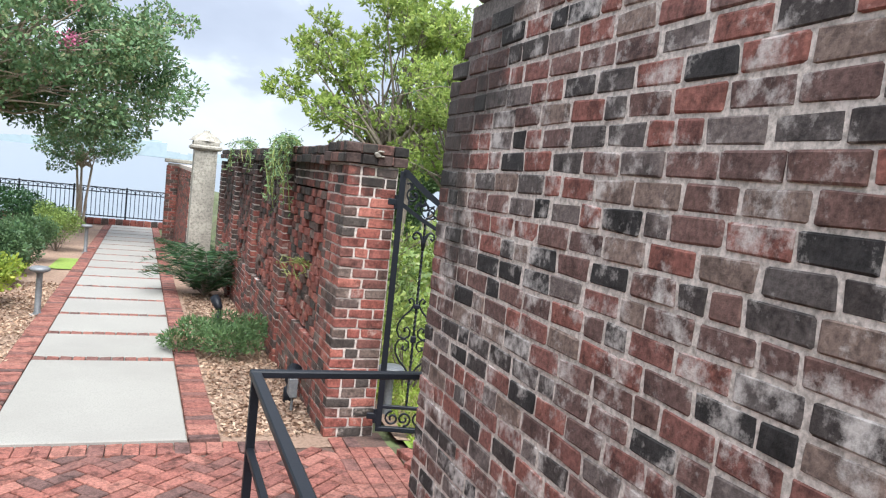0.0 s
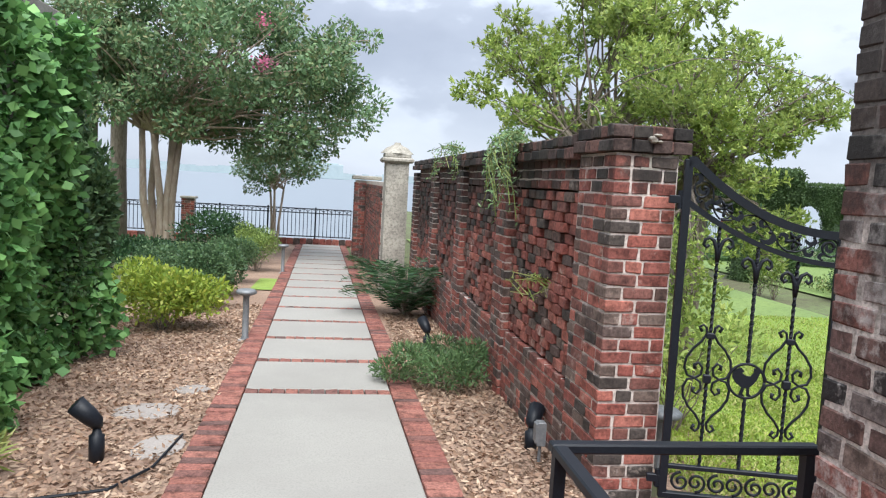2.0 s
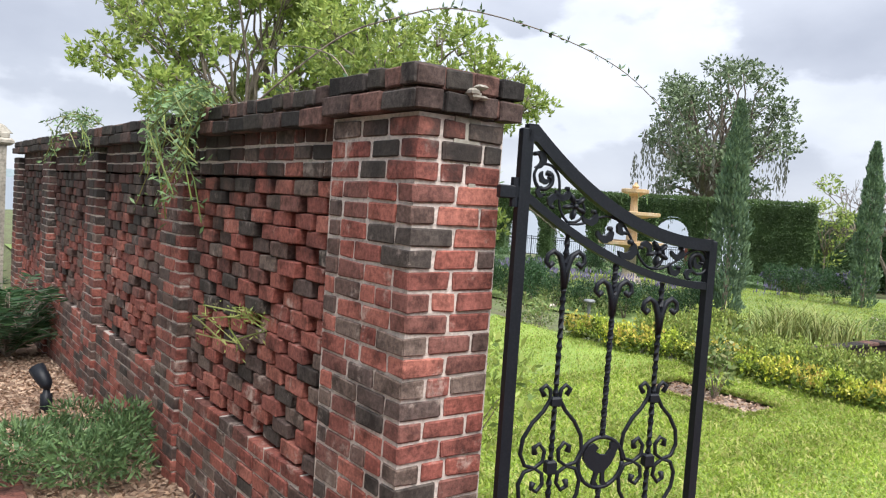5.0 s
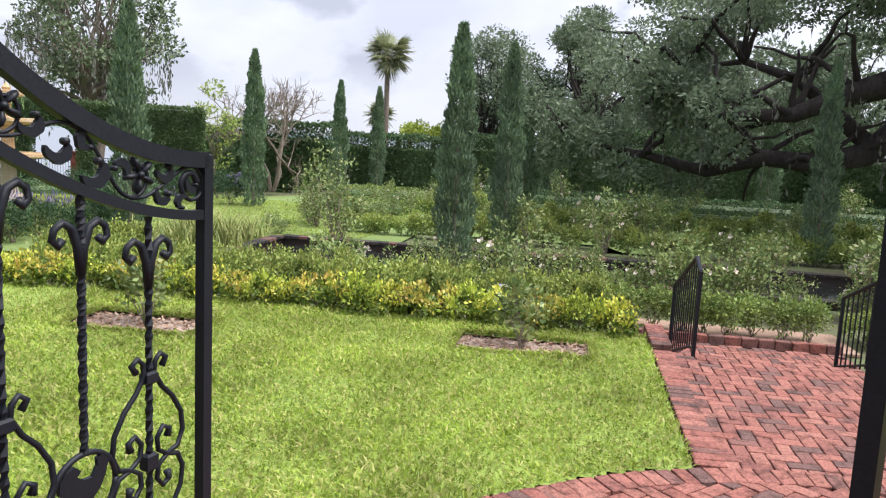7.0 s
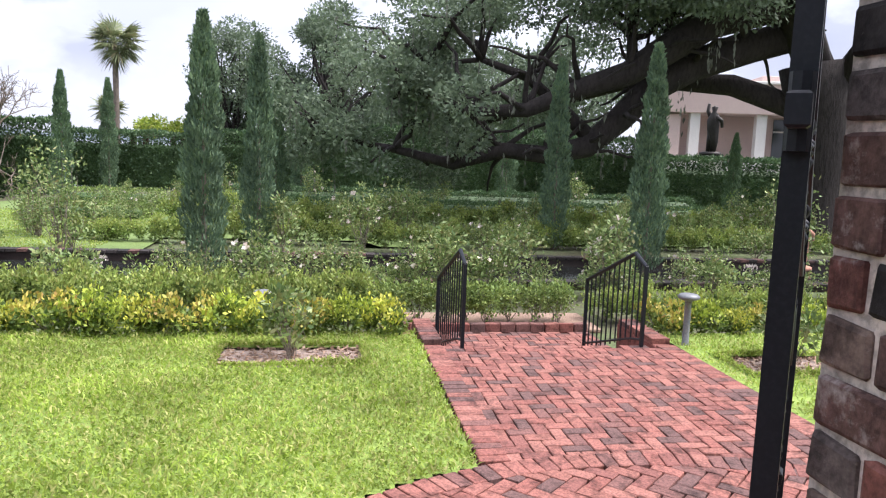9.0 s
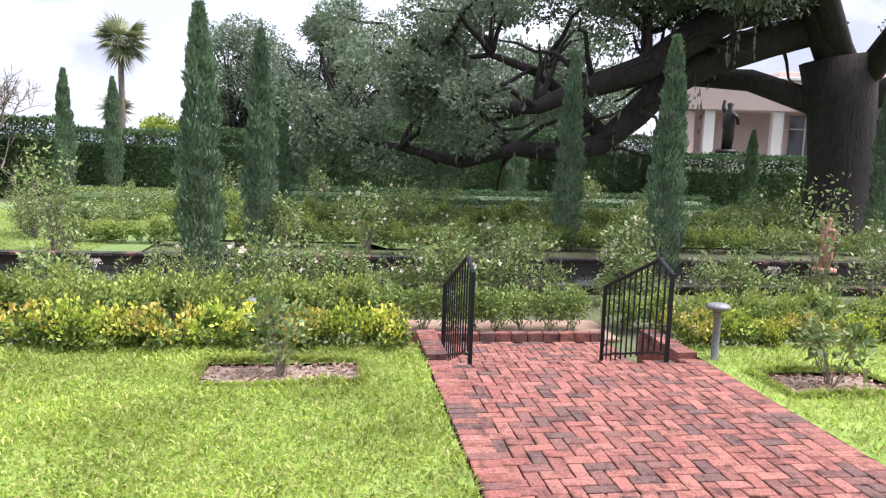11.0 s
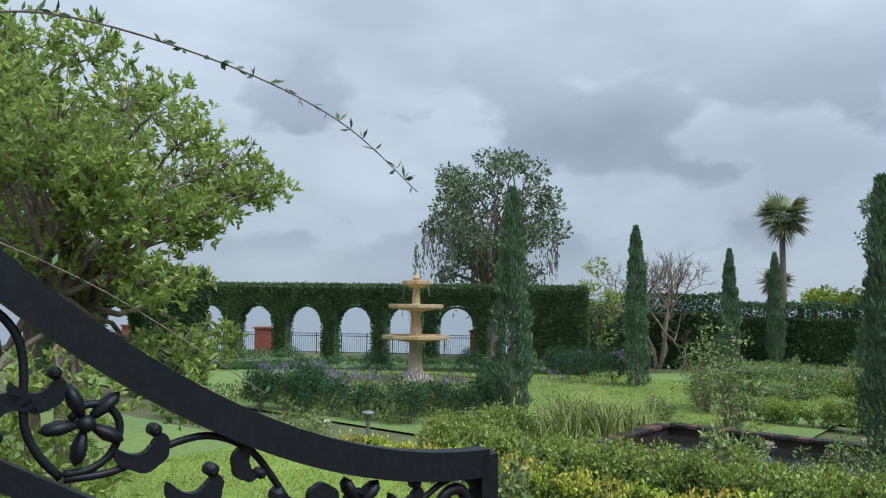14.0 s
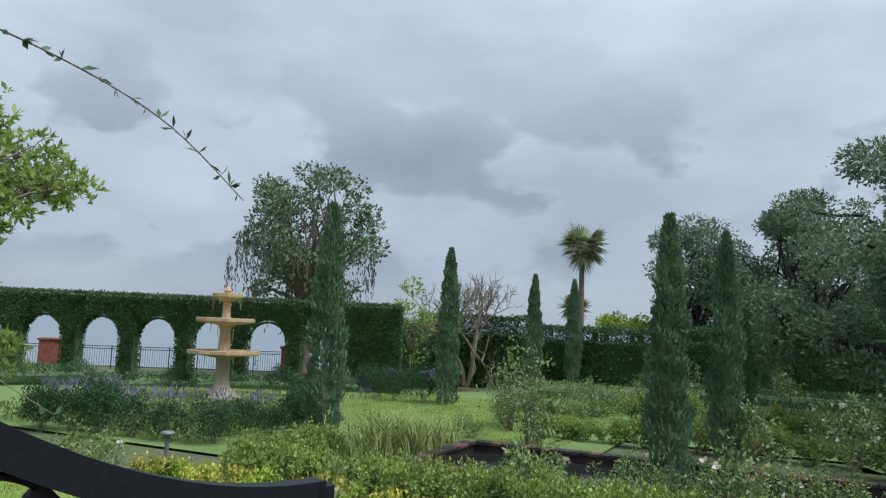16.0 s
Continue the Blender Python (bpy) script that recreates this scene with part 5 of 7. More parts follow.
def vine(name, label, anchor, n, spread, drop, leaf, mat, seed):
    rg = np.random.default_rng(seed)
    ob = thing(name, label, "vine", pose(*anchor))
    g, pts_all = Geo(), []
    for i in range(n):
        y0 = rg.uniform(-spread, spread)
        L = drop * rg.uniform(0.4, 1.1)
        a = rg.uniform(0.05, 0.4)
        pts = [np.array([0.05 - a * math.sin(t * 2.0) * 0.8 + rg.normal(0, 0.015), y0 + rg.normal(0, 0.03) * t * 4 - t * rg.normal(0, 0.2), 0.12 * math.sin(3 * t) - L * t * t]) for t in np.linspace(0, 1, 8)]
        g.tube(pts, 0.004, 4)
        pts_all += pts[1:] + [(u + v) / 2 for u, v in zip(pts, pts[1:])]
    part("runner_stem", g, L_REED, ob)
    p = np.repeat(np.array(pts_all), 3, 0)
    part("leafage", quads("leafage", mat, leaves(p + rg.normal(0, 0.02, p.shape), rg.normal(size=p.shape), leaf, leaf * 0.28, 0.6, -0.2, rg)), mat, ob)["kind"] = "stuff"


vine("jasmine_vine", "wispy green vine hanging over the wall top", (1.12, 7.3, 2.1), 20, 0.5, 0.6, 0.055, L_JUN, 5)
vine("jasmine_vine", "wispy green vine on the wall coping", (0.98, 9.6, 2.08), 8, 0.4, 0.3, 0.05, L_JUN, 6)
vine("wall_weed", "dry tuft of weed growing from the honeycomb", (1.27, 6.5, 1.0), 4, 0.06, 0.10, 0.03, L_REED, 7)


shrub("loose_shrub", "loose leggy green shrub growing behind the gate pier", (2.25, 6.5, -0.1), (0.42, 0.5, 0.5), 0.075, L_LIGHT, 1100, 47, 16, 0.36, 0.3, loose=0.5)
shrub("loose_shrub", "loose leggy green shrub at the back of the wall", (2.3, 7.6, -0.12), (0.45, 0.6, 0.6), 0.08, L_ROSE, 1500, 48, 14, 0.4, 0.3, loose=0.4)


def cane(pts, label, leaf_n, seed, r=0.006):
    rg = np.random.default_rng(seed)
    ob = thing("long_shoot", label, "vine")
    P = [np.array(p) for p in pts]
    fine_pts = []
    for i in range(len(P) - 1):
        a, b, c, d = P[max(i - 1, 0)], P[i], P[i + 1], P[min(i + 2, len(P) - 1)]
        for t in np.linspace(0, 1, 8, endpoint=False):
            fine_pts.append(0.5 * (2 * b + (c - a) * t + (2 * a - 5 * b + 4 * c - d) * t * t + (3 * b - a - 3 * c + d) * t ** 3))
    fine_pts.append(P[-1])
    n = len(fine_pts)
    part("stem", Geo().tube(fine_pts, [r * (1.1 - 0.75 * i / n) for i in range(n)], 5), bark, ob)
    k = rg.integers(2, n, leaf_n)
    p = np.array(fine_pts)[k]
    part("leafage", quads("leafage", L_DARK, leaves(p, np.tile([0.5, -0.3, 0.2], (leaf_n, 1)), 0.05, 0.017, 0.9, 0.0, rg)), L_DARK, ob)["kind"] = "stuff"


cane([(1.45, 7.7, 2.05), (1.85, 7.2, 2.55), (2.15, 6.95, 2.72), (2.46, 6.77, 2.80), (2.96, 6.54, 2.72), (3.34, 6.30, 2.54), (3.62, 6.13, 2.28)], "long thin arching shoot with sparse leaves above the wall", 95, 3)
cane([(1.5, 6.9, 2.0), (1.9, 6.7, 2.1), (2.5, 6.6, 1.9), (3.1, 6.4, 1.5)], "thin pale shoot hanging behind the gate", 14, 4, 0.004)
cane([(1.4, 6.0, 2.1), (1.5, 6.5, 2.35), (1.45, 7.2, 2.45), (1.3, 8.0, 2.3)], "thin shoot along the wall top", 20, 5, 0.004)

# trees of the walk
tree("light_green_tree", "bushy light green small tree behind the wall", (3.95, 9.95, -0.3), (0.25, 0, 3.0), (1.45, 1.45, 1.0), 0.072, L_LIGHT, bark, 33000, 66, 0.30, 0.07, 51, 3, 0.38,
     [(np.array([-1.0, -0.6, 1.2]), np.array([0.55, 0.55, 0.45])), (np.array([-0.7, 0.1, 0.7]), np.array([0.6, 0.6, 0.5])), (np.array([-0.4, -0.9, 1.5]), np.array([0.5, 0.5, 0.4])), (np.array([-0.2, -0.7, 0.85]), np.array([0.45, 0.45, 0.4])), (np.array([0.5, -0.6, 1.7]), np.array([0.45, 0.4, 0.3])), (np.array([0.9, -0.3, 1.35]), np.array([0.3, 0.3, 0.25])), (np.array([1.35, 0.0, 1.75]), np.array([0.35, 0.35, 0.25]))], 8)
tree("light_green_tree", "tall light green tree behind the wall", (4.4, 15.2, -0.3), (0, 0, 4.3), (2.5, 2.4, 2.1), 0.12, L_LIGHT, bark, 30000, 70, 0.50, 0.1, 52, 3, 0.42, (), 8)
cm = tree("crape_myrtle", "spreading crape myrtle with smooth trunks and pink blossom", (-4.7, 20.9, -0.42), (1.4, -0.2, 4.85), (3.9, 3.0, 2.1), 0.14, L_MYRTLE, myrtle_bark, 44000, 150, 0.56, 0.105, 53, 7, 0.5, [(np.array([x, y, z]), np.array([0.7, 0.7, 0.45])) for x, y, z in ((3.9, -1.2, 3.3), (4.6, -0.4, 3.6), (3.2, -1.8, 3.1), (2.6, -0.6, 2.8), (4.9, 0.4, 4.1), (3.7, 0.8, 3.0), (-1.8, -1.6, 3.2), (-0.8, -2.2, 3.5))])
r = np.random.default_rng(8)
bp = np.array([(2.6, -2.2, 4.6), (2.5, -1.6, 5.6), (3.7, 0.2, 4.4), (0.4, -2.8, 6.0), (-2.4, -2.0, 4.0)])
p = np.concatenate([c + r.normal(0, 0.10, (90, 3)) for c in bp])
part("blossom_cluster", quads("blossom_cluster", L_PINK, leaves(p, r.normal(size=p.shape), 0.07, 0.06, 0.5, 0, r)), L_PINK, cm)
tree("crape_myrtle", "small slender crape myrtle near the river rail", (-2.3, 25.2, -0.5), (0, 0, 2.5), (1.3, 1.2, 0.8), 0.11, L_MYRTLE, myrtle_bark, 5000, 26, 0.4, 0.045, 54, 4, 0.5)
tree("background_tree", "leafy dark green tree beyond the ivy wall", (-8.2, 15.5, -0.3), (0, 0, 4.4), (3.0, 2.6, 2.6), 0.15, L_MYRTLE, bark, 14000, 40, 0.8, 0.16, 55, 1, 0.5)


def palm(x, y, z, h, r, seed, label, trunk=0.16):
    rg = np.random.default_rng(seed)
    ob = thing("cabbage_palm", label, "palm tree", pose(x, y, z))
    lean = rg.normal(0, 0.02) * h
    g = Geo().tube([(lean * t * t - 0.0, 0, h * t - 0.1) for t in np.linspace(0, 1, 9)], [trunk * (1.25 - 0.4 * t + 0.06 * math.sin(t * 60)) for t in np.linspace(0, 1, 9)], 10)
    part("trunk", g, bark, ob, smooth=True)
    q = []
    top = np.array([lean, 0, h])
    for i in range(64):
        d = unit(rg.normal(size=(1, 3)))[0]
        d[2] = d[2] * 0.85 + 0.12
        d /= np.linalg.norm(d)
        c = top + d * r * rg.uniform(0.30, 0.48)
        side = np.cross(d, [0, 0, 1.0])
        side /= max(1e-6, np.linalg.norm(side))
        upv = np.cross(side, d)
        petiole = side * 0.018 * r
        q.append([top - petiole, c - petiole, c + petiole, top + petiole])
        for a in np.linspace(-1.75, 1.75, 17):
            w = d * math.cos(a) + side * math.sin(a)
            L = r * (0.60 - 0.09 * abs(a)) * rg.uniform(0.85, 1.1)
            tip = c + w * L - np.array([0, 0, 0.10 * r * (0.5 + abs(a) * 0.5)])
            nrm = (np.cross(w, upv) * 0.022 + upv * 0.008) * r
            mid = c + w * L * 0.55
            q.append([c, mid + nrm, tip, mid - nrm])
    part("palm_head", quads("palm_head", L_PALM, np.array(q)), L_PALM, ob)


palm(-6.4, 20.6, -0.4, 5.5, 1.5, 1, "palm trunk standing beside the crape myrtle", 0.2)
palm(-6.6, 23.8, -0.5, 5.0, 1.3, 2, "short palm near the river rail", 0.22)


# river railing
def river_rail(x0, y0, x1, y1, z, h, label, hoops=True):
    ob = thing("river_railing", label, "railing")
    d = Vector((x1 - x0, y1 - y0, 0))
    L = d.length
    d.normalize()
    at = lambda s, zz: (x0 + d.x * s, y0 + d.y * s, zz)
    for zz in (z + 0.08, z + h - 0.14, z + h):
        part("rail", Geo().tube([at(0, zz), at(L, zz)], 0.02, 6), iron, ob)
    k = 0
    s = 0.0
    g = Geo()
    while s < L:
        if k % 12 == 0:
            part("post", Geo().tube([at(s, z - 0.05), at(s, z + h + 0.05)], 0.03, 6), iron, ob)
        else:
            g.tube([at(s, z + 0.05), at(s, z + h - 0.02)], 0.011, 4)
        if hoops and k % 2 == 0:
            g.tube([at(s + 0.13 + 0.13 * math.cos(a), z + h - 0.14 + 0.12 * math.sin(a)) for a in np.linspace(0, math.pi, 7)], 0.009, 4)
        s += 0.13
        k += 1
    part("pickets", g, iron, ob)["kind"] = "stuff"


river_rail(-12, 26.9, 0.1, 26.6, -0.35, 1.0, "black iron railing along the river bank")
kb = thing("river_curb", "low red brick curb under the river railing", "curb", kind="structure")
part("bedding", Geo().box((-6, 26.75, -0.6), (13, 0.30, 0.42)), mortar, kb)
lay(kb, [((-12 + i * 0.215, 26.6, -0.44), (0.205, 0.11, 0.2), 0.0) for i in range(58)], brick_river, brick_river_i, 300)
bp_ = thing("brick_pier", "small red brick pier in the river railing", "pier", pose(-5.4, 26.6, -0.6))
part("mortar_core", Geo().box((0.2, 0.2, 0.7), (0.37, 0.37, 1.4)), mortar, bp_)
lay(bp_, pier_bricks(0, 0.4, 0, 0.4, 0, 1.4, random.Random(4)), brick_river, brick_river_i, 120)
part("cap", Geo().slab((0.2, 0.2, 1.43), (0.48, 0.48, 0.07), 0.01), stucco, bp_)


# ---- the sunken garden ----
blades("lawn_grass", "blades of bright green lawn grass", (1.8, 8.5, 2.9, 9.5, on_lawn), 120000, 0.085, 0.0085, L_GRASS, 1, lean=0.6)
blades("lawn_grass", "blades of bright green lawn grass farther along the wall", (1.8, 8.5, 9.5, 13.4, on_lawn), 30000, 0.06, 0.007, L_GRASS, 2)
blades("lawn_grass", "blades of bright green lawn grass beyond the path", (3.5, 8.4, -6.0, 0.35, on_lawn), 40000, 0.085, 0.0085, L_GRASS, 3, lean=0.6)

bed_rim = lambda x, y: any(a - 0.05 < x < b + 0.05 and c - 0.05 < y < d + 0.05 and not (a < x < b and c < y < d) for a, b, c, d in BEDS)
blades("bed_edge_grass", "longer grass along the edges of the soil beds", (6.7, 8.05, -1.1, 9.0, bed_rim), 160000, 0.10, 0.007, L_GRASS, 4)
scatter("bed_litter", "dry leaves and chips on the bare soil", 6.8, 8.0, -1.0, 8.8, 9000, lambda x, y: any(a < x < b and c < y < d for a, b, c, d in BEDS), 6)


def hedge_plant(name, label, r, leaf, old, tip_mat, count, seed, group):
    """One bushy plant of an informal hedge: stems, old leaves inside, paler tips (new growth on the golden hedge, light
    painted into the colour on the box).
    """
    rg = np.random.default_rng(seed)
    ob = thing(name, label, "hedge", pose(0, 0, 0), group)
    r = np.array(r, float)
    tips = []
    for i in range(15):
        a = rg.uniform(0, 6.28)
        q = math.sqrt(rg.random())
        tips.append(np.array([math.cos(a) * r[0] * q, math.sin(a) * r[1] * q, r[2] * (1.05 - 0.35 * q * q) * rg.uniform(0.8, 1.08)]))
    for t in tips[:7]:
        g = Geo()
        boughs(g, (0, 0, -0.06), [t], 0.008, 0.003, 0.05, rg, 5)
        part("stem", g, bark, ob)
    blobs = [(t * np.array([0.95, 0.95, 0.8]), np.array([0.24, 0.24, 0.26]) * r.min() * 1.5) for t in tips] + [(np.array([0, 0, r[2] * 0.42]), r * np.array([0.8, 0.8, 0.42]))]
    part("foliage", quads("foliage", old, rosettes(blobs, count // 7, 7, leaf * 1.15, 0.5, rg)), old, ob)
    fp, fd = [], []
    for t in tips:
        n = int(count / 42)
        o = rg.normal(0, 1, (n, 3)) * r * np.array([0.16, 0.16, 0.13])
        fp.append(t + o)
        fd.append(o * 3 + np.array([0, 0, 0.6]))
    part("new_growth", quads("new_growth", tip_mat, leaves(np.concatenate(fp), np.concatenate(fd), leaf * 1.05, leaf * 0.6, 0.6, 0.5, rg)), tip_mat, ob)["kind"] = "stuff"
    return ob


def hedge_row(kinds, y0, y1, step, x, wob, z, size, seed):
    rw = random.Random(seed)
    y = y0
    i = 0
    while y < y1:
        copy_thing(kinds[i % len(kinds)], pose(x + rw.uniform(-wob, wob), y, z, 0, 0, rw.uniform(0, 360)) @ Matrix.Scale(size * rw.uniform(0.86, 1.14), 4))
        y += step * rw.uniform(0.85, 1.15)
        i += 1


GOLD = [hedge_plant("golden_hedge_plant", "bushy hedge plant with bright yellow-green new leaves", (0.31, 0.31, 0.33), 0.05, L_GREENER, (L_GOLD, L_LIME, L_AMBER)[k], 1400, 60 + k, "golden hedge along the lawn") for k in range(3)]
for k in range(3):
    GOLD[k].matrix_basis = pose(8.6, 3.30 + 0.42 * k, -0.34, 0, 0, 50 * k)
hedge_row(GOLD, 4.56, 11.6, 0.42, 8.60, 0.05, -0.34, 1.0, 1)
hedge_row(GOLD, -7.6, 0.15, 0.45, 8.60, 0.05, -0.36, 0.9, 2)
BOXP = [hedge_plant("box_hedge_plant", "knee-high green box hedge plant in the sunken garden", (0.42, 0.42, 0.56), 0.06, L_BOX, L_BOXTIP, 1700, 70 + k, "green box hedge before the pool") for k in range(3)]
for k in range(3):
    BOXP[k].matrix_basis = pose(11.4, 3.4 + 0.5 * k, -0.83, 0, 0, 50 * k)
hedge_row(BOXP, 4.9, 12.6, 0.48, 11.40, 0.08, -0.83, 0.94, 3)
hedge_row(BOXP, 3.5, 12.3, 0.46, 12.05, 0.08, -0.83, 0.90, 4)
hedge_row(BOXP, -6.0, 0.1, 0.55, 11.3, 0.1, -0.83, 0.85, 5)
for k in range(5):
    copy_thing(BOXP[k % 3], pose(12.2 + 0.46 * k, 12.75 - 0.05 * k, -0.83, 0, 0, 40 * k))
for i, (x0, x1, y0, y1, zt) in enumerate(((15.8, 16.5, 12.4, 13.0, -0.4),)):
    hedge("box_hedge", "knee-high green box hedge in the sunken garden", x0, x1, y0, y1, -0.82, zt, 0.075, L_BOX, 600, 80 + i, 0.17, 5.0)
blades("lawn_grass", "blades of lawn grass round the fountain", (17.6, 27.5, 9.0, 26.0, lambda x, y: True), 70000, 0.075, 0.012, L_GRASS, 9)
SAP = [(7.2, 8.05, 0.55), (7.62, 4.25, 0.5), (7.2, -0.5, 0.55)]
for i, (x, y, h) in enumerate(SAP):
    shrub("sapling", "thin young rose bush in a bare soil bed", (x, y, -0.31), (0.27, 0.27, h * 0.72), 0.085, L_ROSE, 340, 90 + i, 12, 0.5, 0.3, loose=0.35)

# small bushes behind the landing curb
bush = shrub("box_bush", "small upright green box bush", (11.1, 0.6, -0.82), (0.27, 0.27, 0.38), 0.06, L_BOX, 1000, 99, 10)
tagged(bush, group="bushes behind the landing")
for i in range(7):
    copy_thing(bush, pose(11.0 + 0.12 * (i % 2), 0.95 + 0.34 * i, -0.82, 0, 0, i * 70))
mb = thing("mulch_bed_landing", "brown mulch behind the landing curb", "mulch bed", kind="structure")
part("mulch", Geo().slab((11.2, 1.65, -0.80), (1.1, 3.2, 0.05), 0.01), soil, mb)

# long pool with a brick rim
pl = thing("reflecting_pool", "long dark reflecting pool with a low brick rim", "pool", kind="structure")
part("water", Geo().add([(14.0, -12.2, -0.90), (17.4, -12.2, -0.90), (17.4, 10.8, -0.90), (14.0, 10.8, -0.90)], [(0, 1, 2, 3)]), pool_m, pl)
for c, s in (((14.06, -0.7, -0.95), (0.2, 23.0, 0.46)), ((17.34, -0.7, -0.95), (0.2, 23.0, 0.46)), ((15.7, 10.75, -0.95), (3.08, 0.2, 0.46)), ((15.7, -12.1, -0.95), (3.08, 0.2, 0.46))):
    part("pool_side", Geo().slab(c, s, 0.01), pool_wall, pl)
RIM = []
for i in range(105):
    for x in (14.06, 17.34):
        RIM.append(((x, -12.1 + i * 0.218, -0.70), (0.3, 0.205, 0.065), 0.0))
for i in range(14):
    RIM.append(((14.28 + i * 0.218, 10.75, -0.70), (0.205, 0.3, 0.065), 0.0))
lay(pl, RIM, brick_soot, brick_soot_i, 240, lambda b: -b[0][1])
for y in (8.3, 1.0, -5.5):
    jet = thing("fountain_jet", "small low white water jet in the pool", "fountain jet", pose(16.1, y, -0.90))
    rj = np.random.default_rng(3)
    n = 160
    a = rj.uniform(0, 6.28, n)
    q = rj.random(n)
    P = np.column_stack([np.cos(a) * 0.16 * q, np.sin(a) * 0.16 * q, 0.42 * q * (2 - 1.7 * q)])
    part("spray", quads("spray", L_WHITE, leaves(P, np.tile([0, 0, 1.0], (n, 1)), 0.05, 0.02, 0.3, 0, rj)), L_WHITE, jet)["kind"] = "stuff"


# columnar cypresses
def cypress(seed):
    rg = np.random.default_rng(seed)
    ob = thing("cypress", "tall narrow columnar dark green cypress", "cypress", pose(0, 0, 0), "columnar cypresses")
    part("trunk", Geo().tube([(0, 0, -0.05), (0.01, 0, 2.0), (0, 0, 4.6)], [0.07, 0.05, 0.01], 7), bark, ob)
    n = 9500
    t = rg.random(n) ** 0.75
    z = 0.05 + t * 4.95
    lob = rg.uniform(0, 6.28, n)
    prof = np.interp(t, [0, 0.06, 0.25, 0.5, 0.75, 0.9, 1.0], [0.28, 0.37, 0.42, 0.36, 0.26, 0.15, 0.03])
    wob = 1 + 0.16 * np.sin(lob * 3 + z * 2.2 + seed) + 0.13 * np.sin(z * 7 + lob * 2) + 0.10 * np.sin(z * 15 + lob)
    rad = prof * wob * (0.55 + 0.5 * rg.random(n) ** 0.5)
    P = np.column_stack([np.cos(lob) * rad, np.sin(lob) * rad, z])
    D = np.column_stack([np.cos(lob) * 0.45, np.sin(lob) * 0.45, np.ones(n)])
    part("crown", quads("crown", L_CYP, leaves(P, D, 0.13, 0.05, 0.35, 0.2, rg)), L_CYP, ob)
    return ob


CYP = [(15.09, 13.28, 5.2, 1.05), (24.8, 14.8, 5.3, 1.05), (33.6, 14.6, 5.1, 1.0), (39.4, 14.35, 5.3, 1.05), (14.95, 6.16, 4.75, 0.95), (18.7, 5.5, 4.9, 0.95), (26.2, 5.6, 4.6, 0.9), (38.5, -5.2, 5.6, 1.3), (46.0, -5.0, 5.0, 1.2), (19.77, -2.0, 4.9, 0.9), (16.15, -2.97, 4.85, 0.95), (29.0, -12.3, 3.6, 0.8), (20.4, -11.3, 5.2, 0.95), (33.0, 5.0, 4.6, 1.0)]
c1 = cypress(1)
for i, (x, y, h, w) in enumerate(CYP):
    m = pose(x, y, -0.85, 0, 0, i * 77) @ Matrix.Diagonal((w * 0.86, w * 0.86, h / 5.0, 1))
    if i == 0:
        c1.matrix_basis = m
    elif i == 1:
        c2 = cypress(2)
        c2.matrix_basis = m
    else:
        ob = copy_thing(c1 if i % 2 else c2, Matrix())
        ob.matrix_basis = m

# three-tier fountain
fo = thing("tiered_fountain", "ochre stone fountain with three octagonal bowls", "fountain", pose(20.7, 20.9, -0.8))
part("plinth", Geo().lathe([(0.62, -0.1), (0.62, 0.12), (0.46, 0.16), (0.42, 0.3), (0.3, 0.36)], 8), cream_stone, fo)
part("pedestal", Geo().lathe([(0.30, 0.34), (0.24, 0.5), (0.21, 1.2), (0.24, 1.38)], 8), cream_stone, fo)
for r_, z, nm in ((1.14, 1.42, "lower_bowl"), (0.93, 2.46, "middle_bowl"), (0.48, 3.26, "upper_bowl")):
    part(nm, Geo().lathe([(0.2, z - 0.08), (r_ * 0.55, z - 0.02), (r_ * 0.97, z + 0.03), (r_, z + 0.06), (r_, z + 0.16), (r_ * 0.94, z + 0.17), (r_ * 0.88, z + 0.08)], 8), fountain_stone, fo)
part("shaft", Geo().lathe([(0.26, 1.5), (0.2, 1.6), (0.17, 2.2), (0.22, 2.42)], 8), fountain_stone, fo)
part("shaft", Geo().lathe([(0.2, 2.55), (0.14, 2.66), (0.12, 3.1), (0.17, 3.24)], 8), fountain_stone, fo)
part("finial", Geo().lathe([(0.14, 3.35), (0.1, 3.45), (0.13, 3.52), (0.05, 3.62), (0.01, 3.68)], 8), fountain_stone, fo)
rj = np.random.default_rng(2)
P = []
for k in range(8):
    a = k * math.pi / 4 + 0.2
    for z0, r_, h in ((1.5, 1.12, 1.2), (2.5, 0.9, 0.9), (3.3, 0.46, 0.7)):
        P += [(math.cos(a) * r_, math.sin(a) * r_, z0 - h * t) for t in np.linspace(0, 0.5 if k % 2 else 0.25, 12)]
P = np.array(P)
part("hanging_moss", quads("hanging_moss", L_JUN, leaves(P, np.tile([0, 0, -1.0], (len(P), 1)), 0.10, 0.03, 0.2, 0, rj)), L_JUN, fo)

# flower bed round the fountain
lavbed = thing("flower_bed", "bed of green perennials with blue-purple flower spikes", "flower bed")
rl = np.random.default_rng(4)
n = 26000
a, q = rl.uniform(0, 6.28, n), np.sqrt(rl.uniform(0.28, 1, n))
P = np.column_stack([rl.uniform(11.8, 20.2, n), rl.uniform(15.2, 22.5, n), -0.75 + 0.42 * rl.random(n) * (0.7 + 0.3 * np.sin(a * 9))])
P = P[(P[:, 1] - 15.2 > 0.9 * (P[:, 0] - 17.2)) & (P[:, 1] < 29.5 - 0.55 * P[:, 0])]
P = P[((P[:, 0] - 20.7) ** 2 + (P[:, 1] - 20.9) ** 2 > 9.0) & (P[:, 0] > 13.4)]
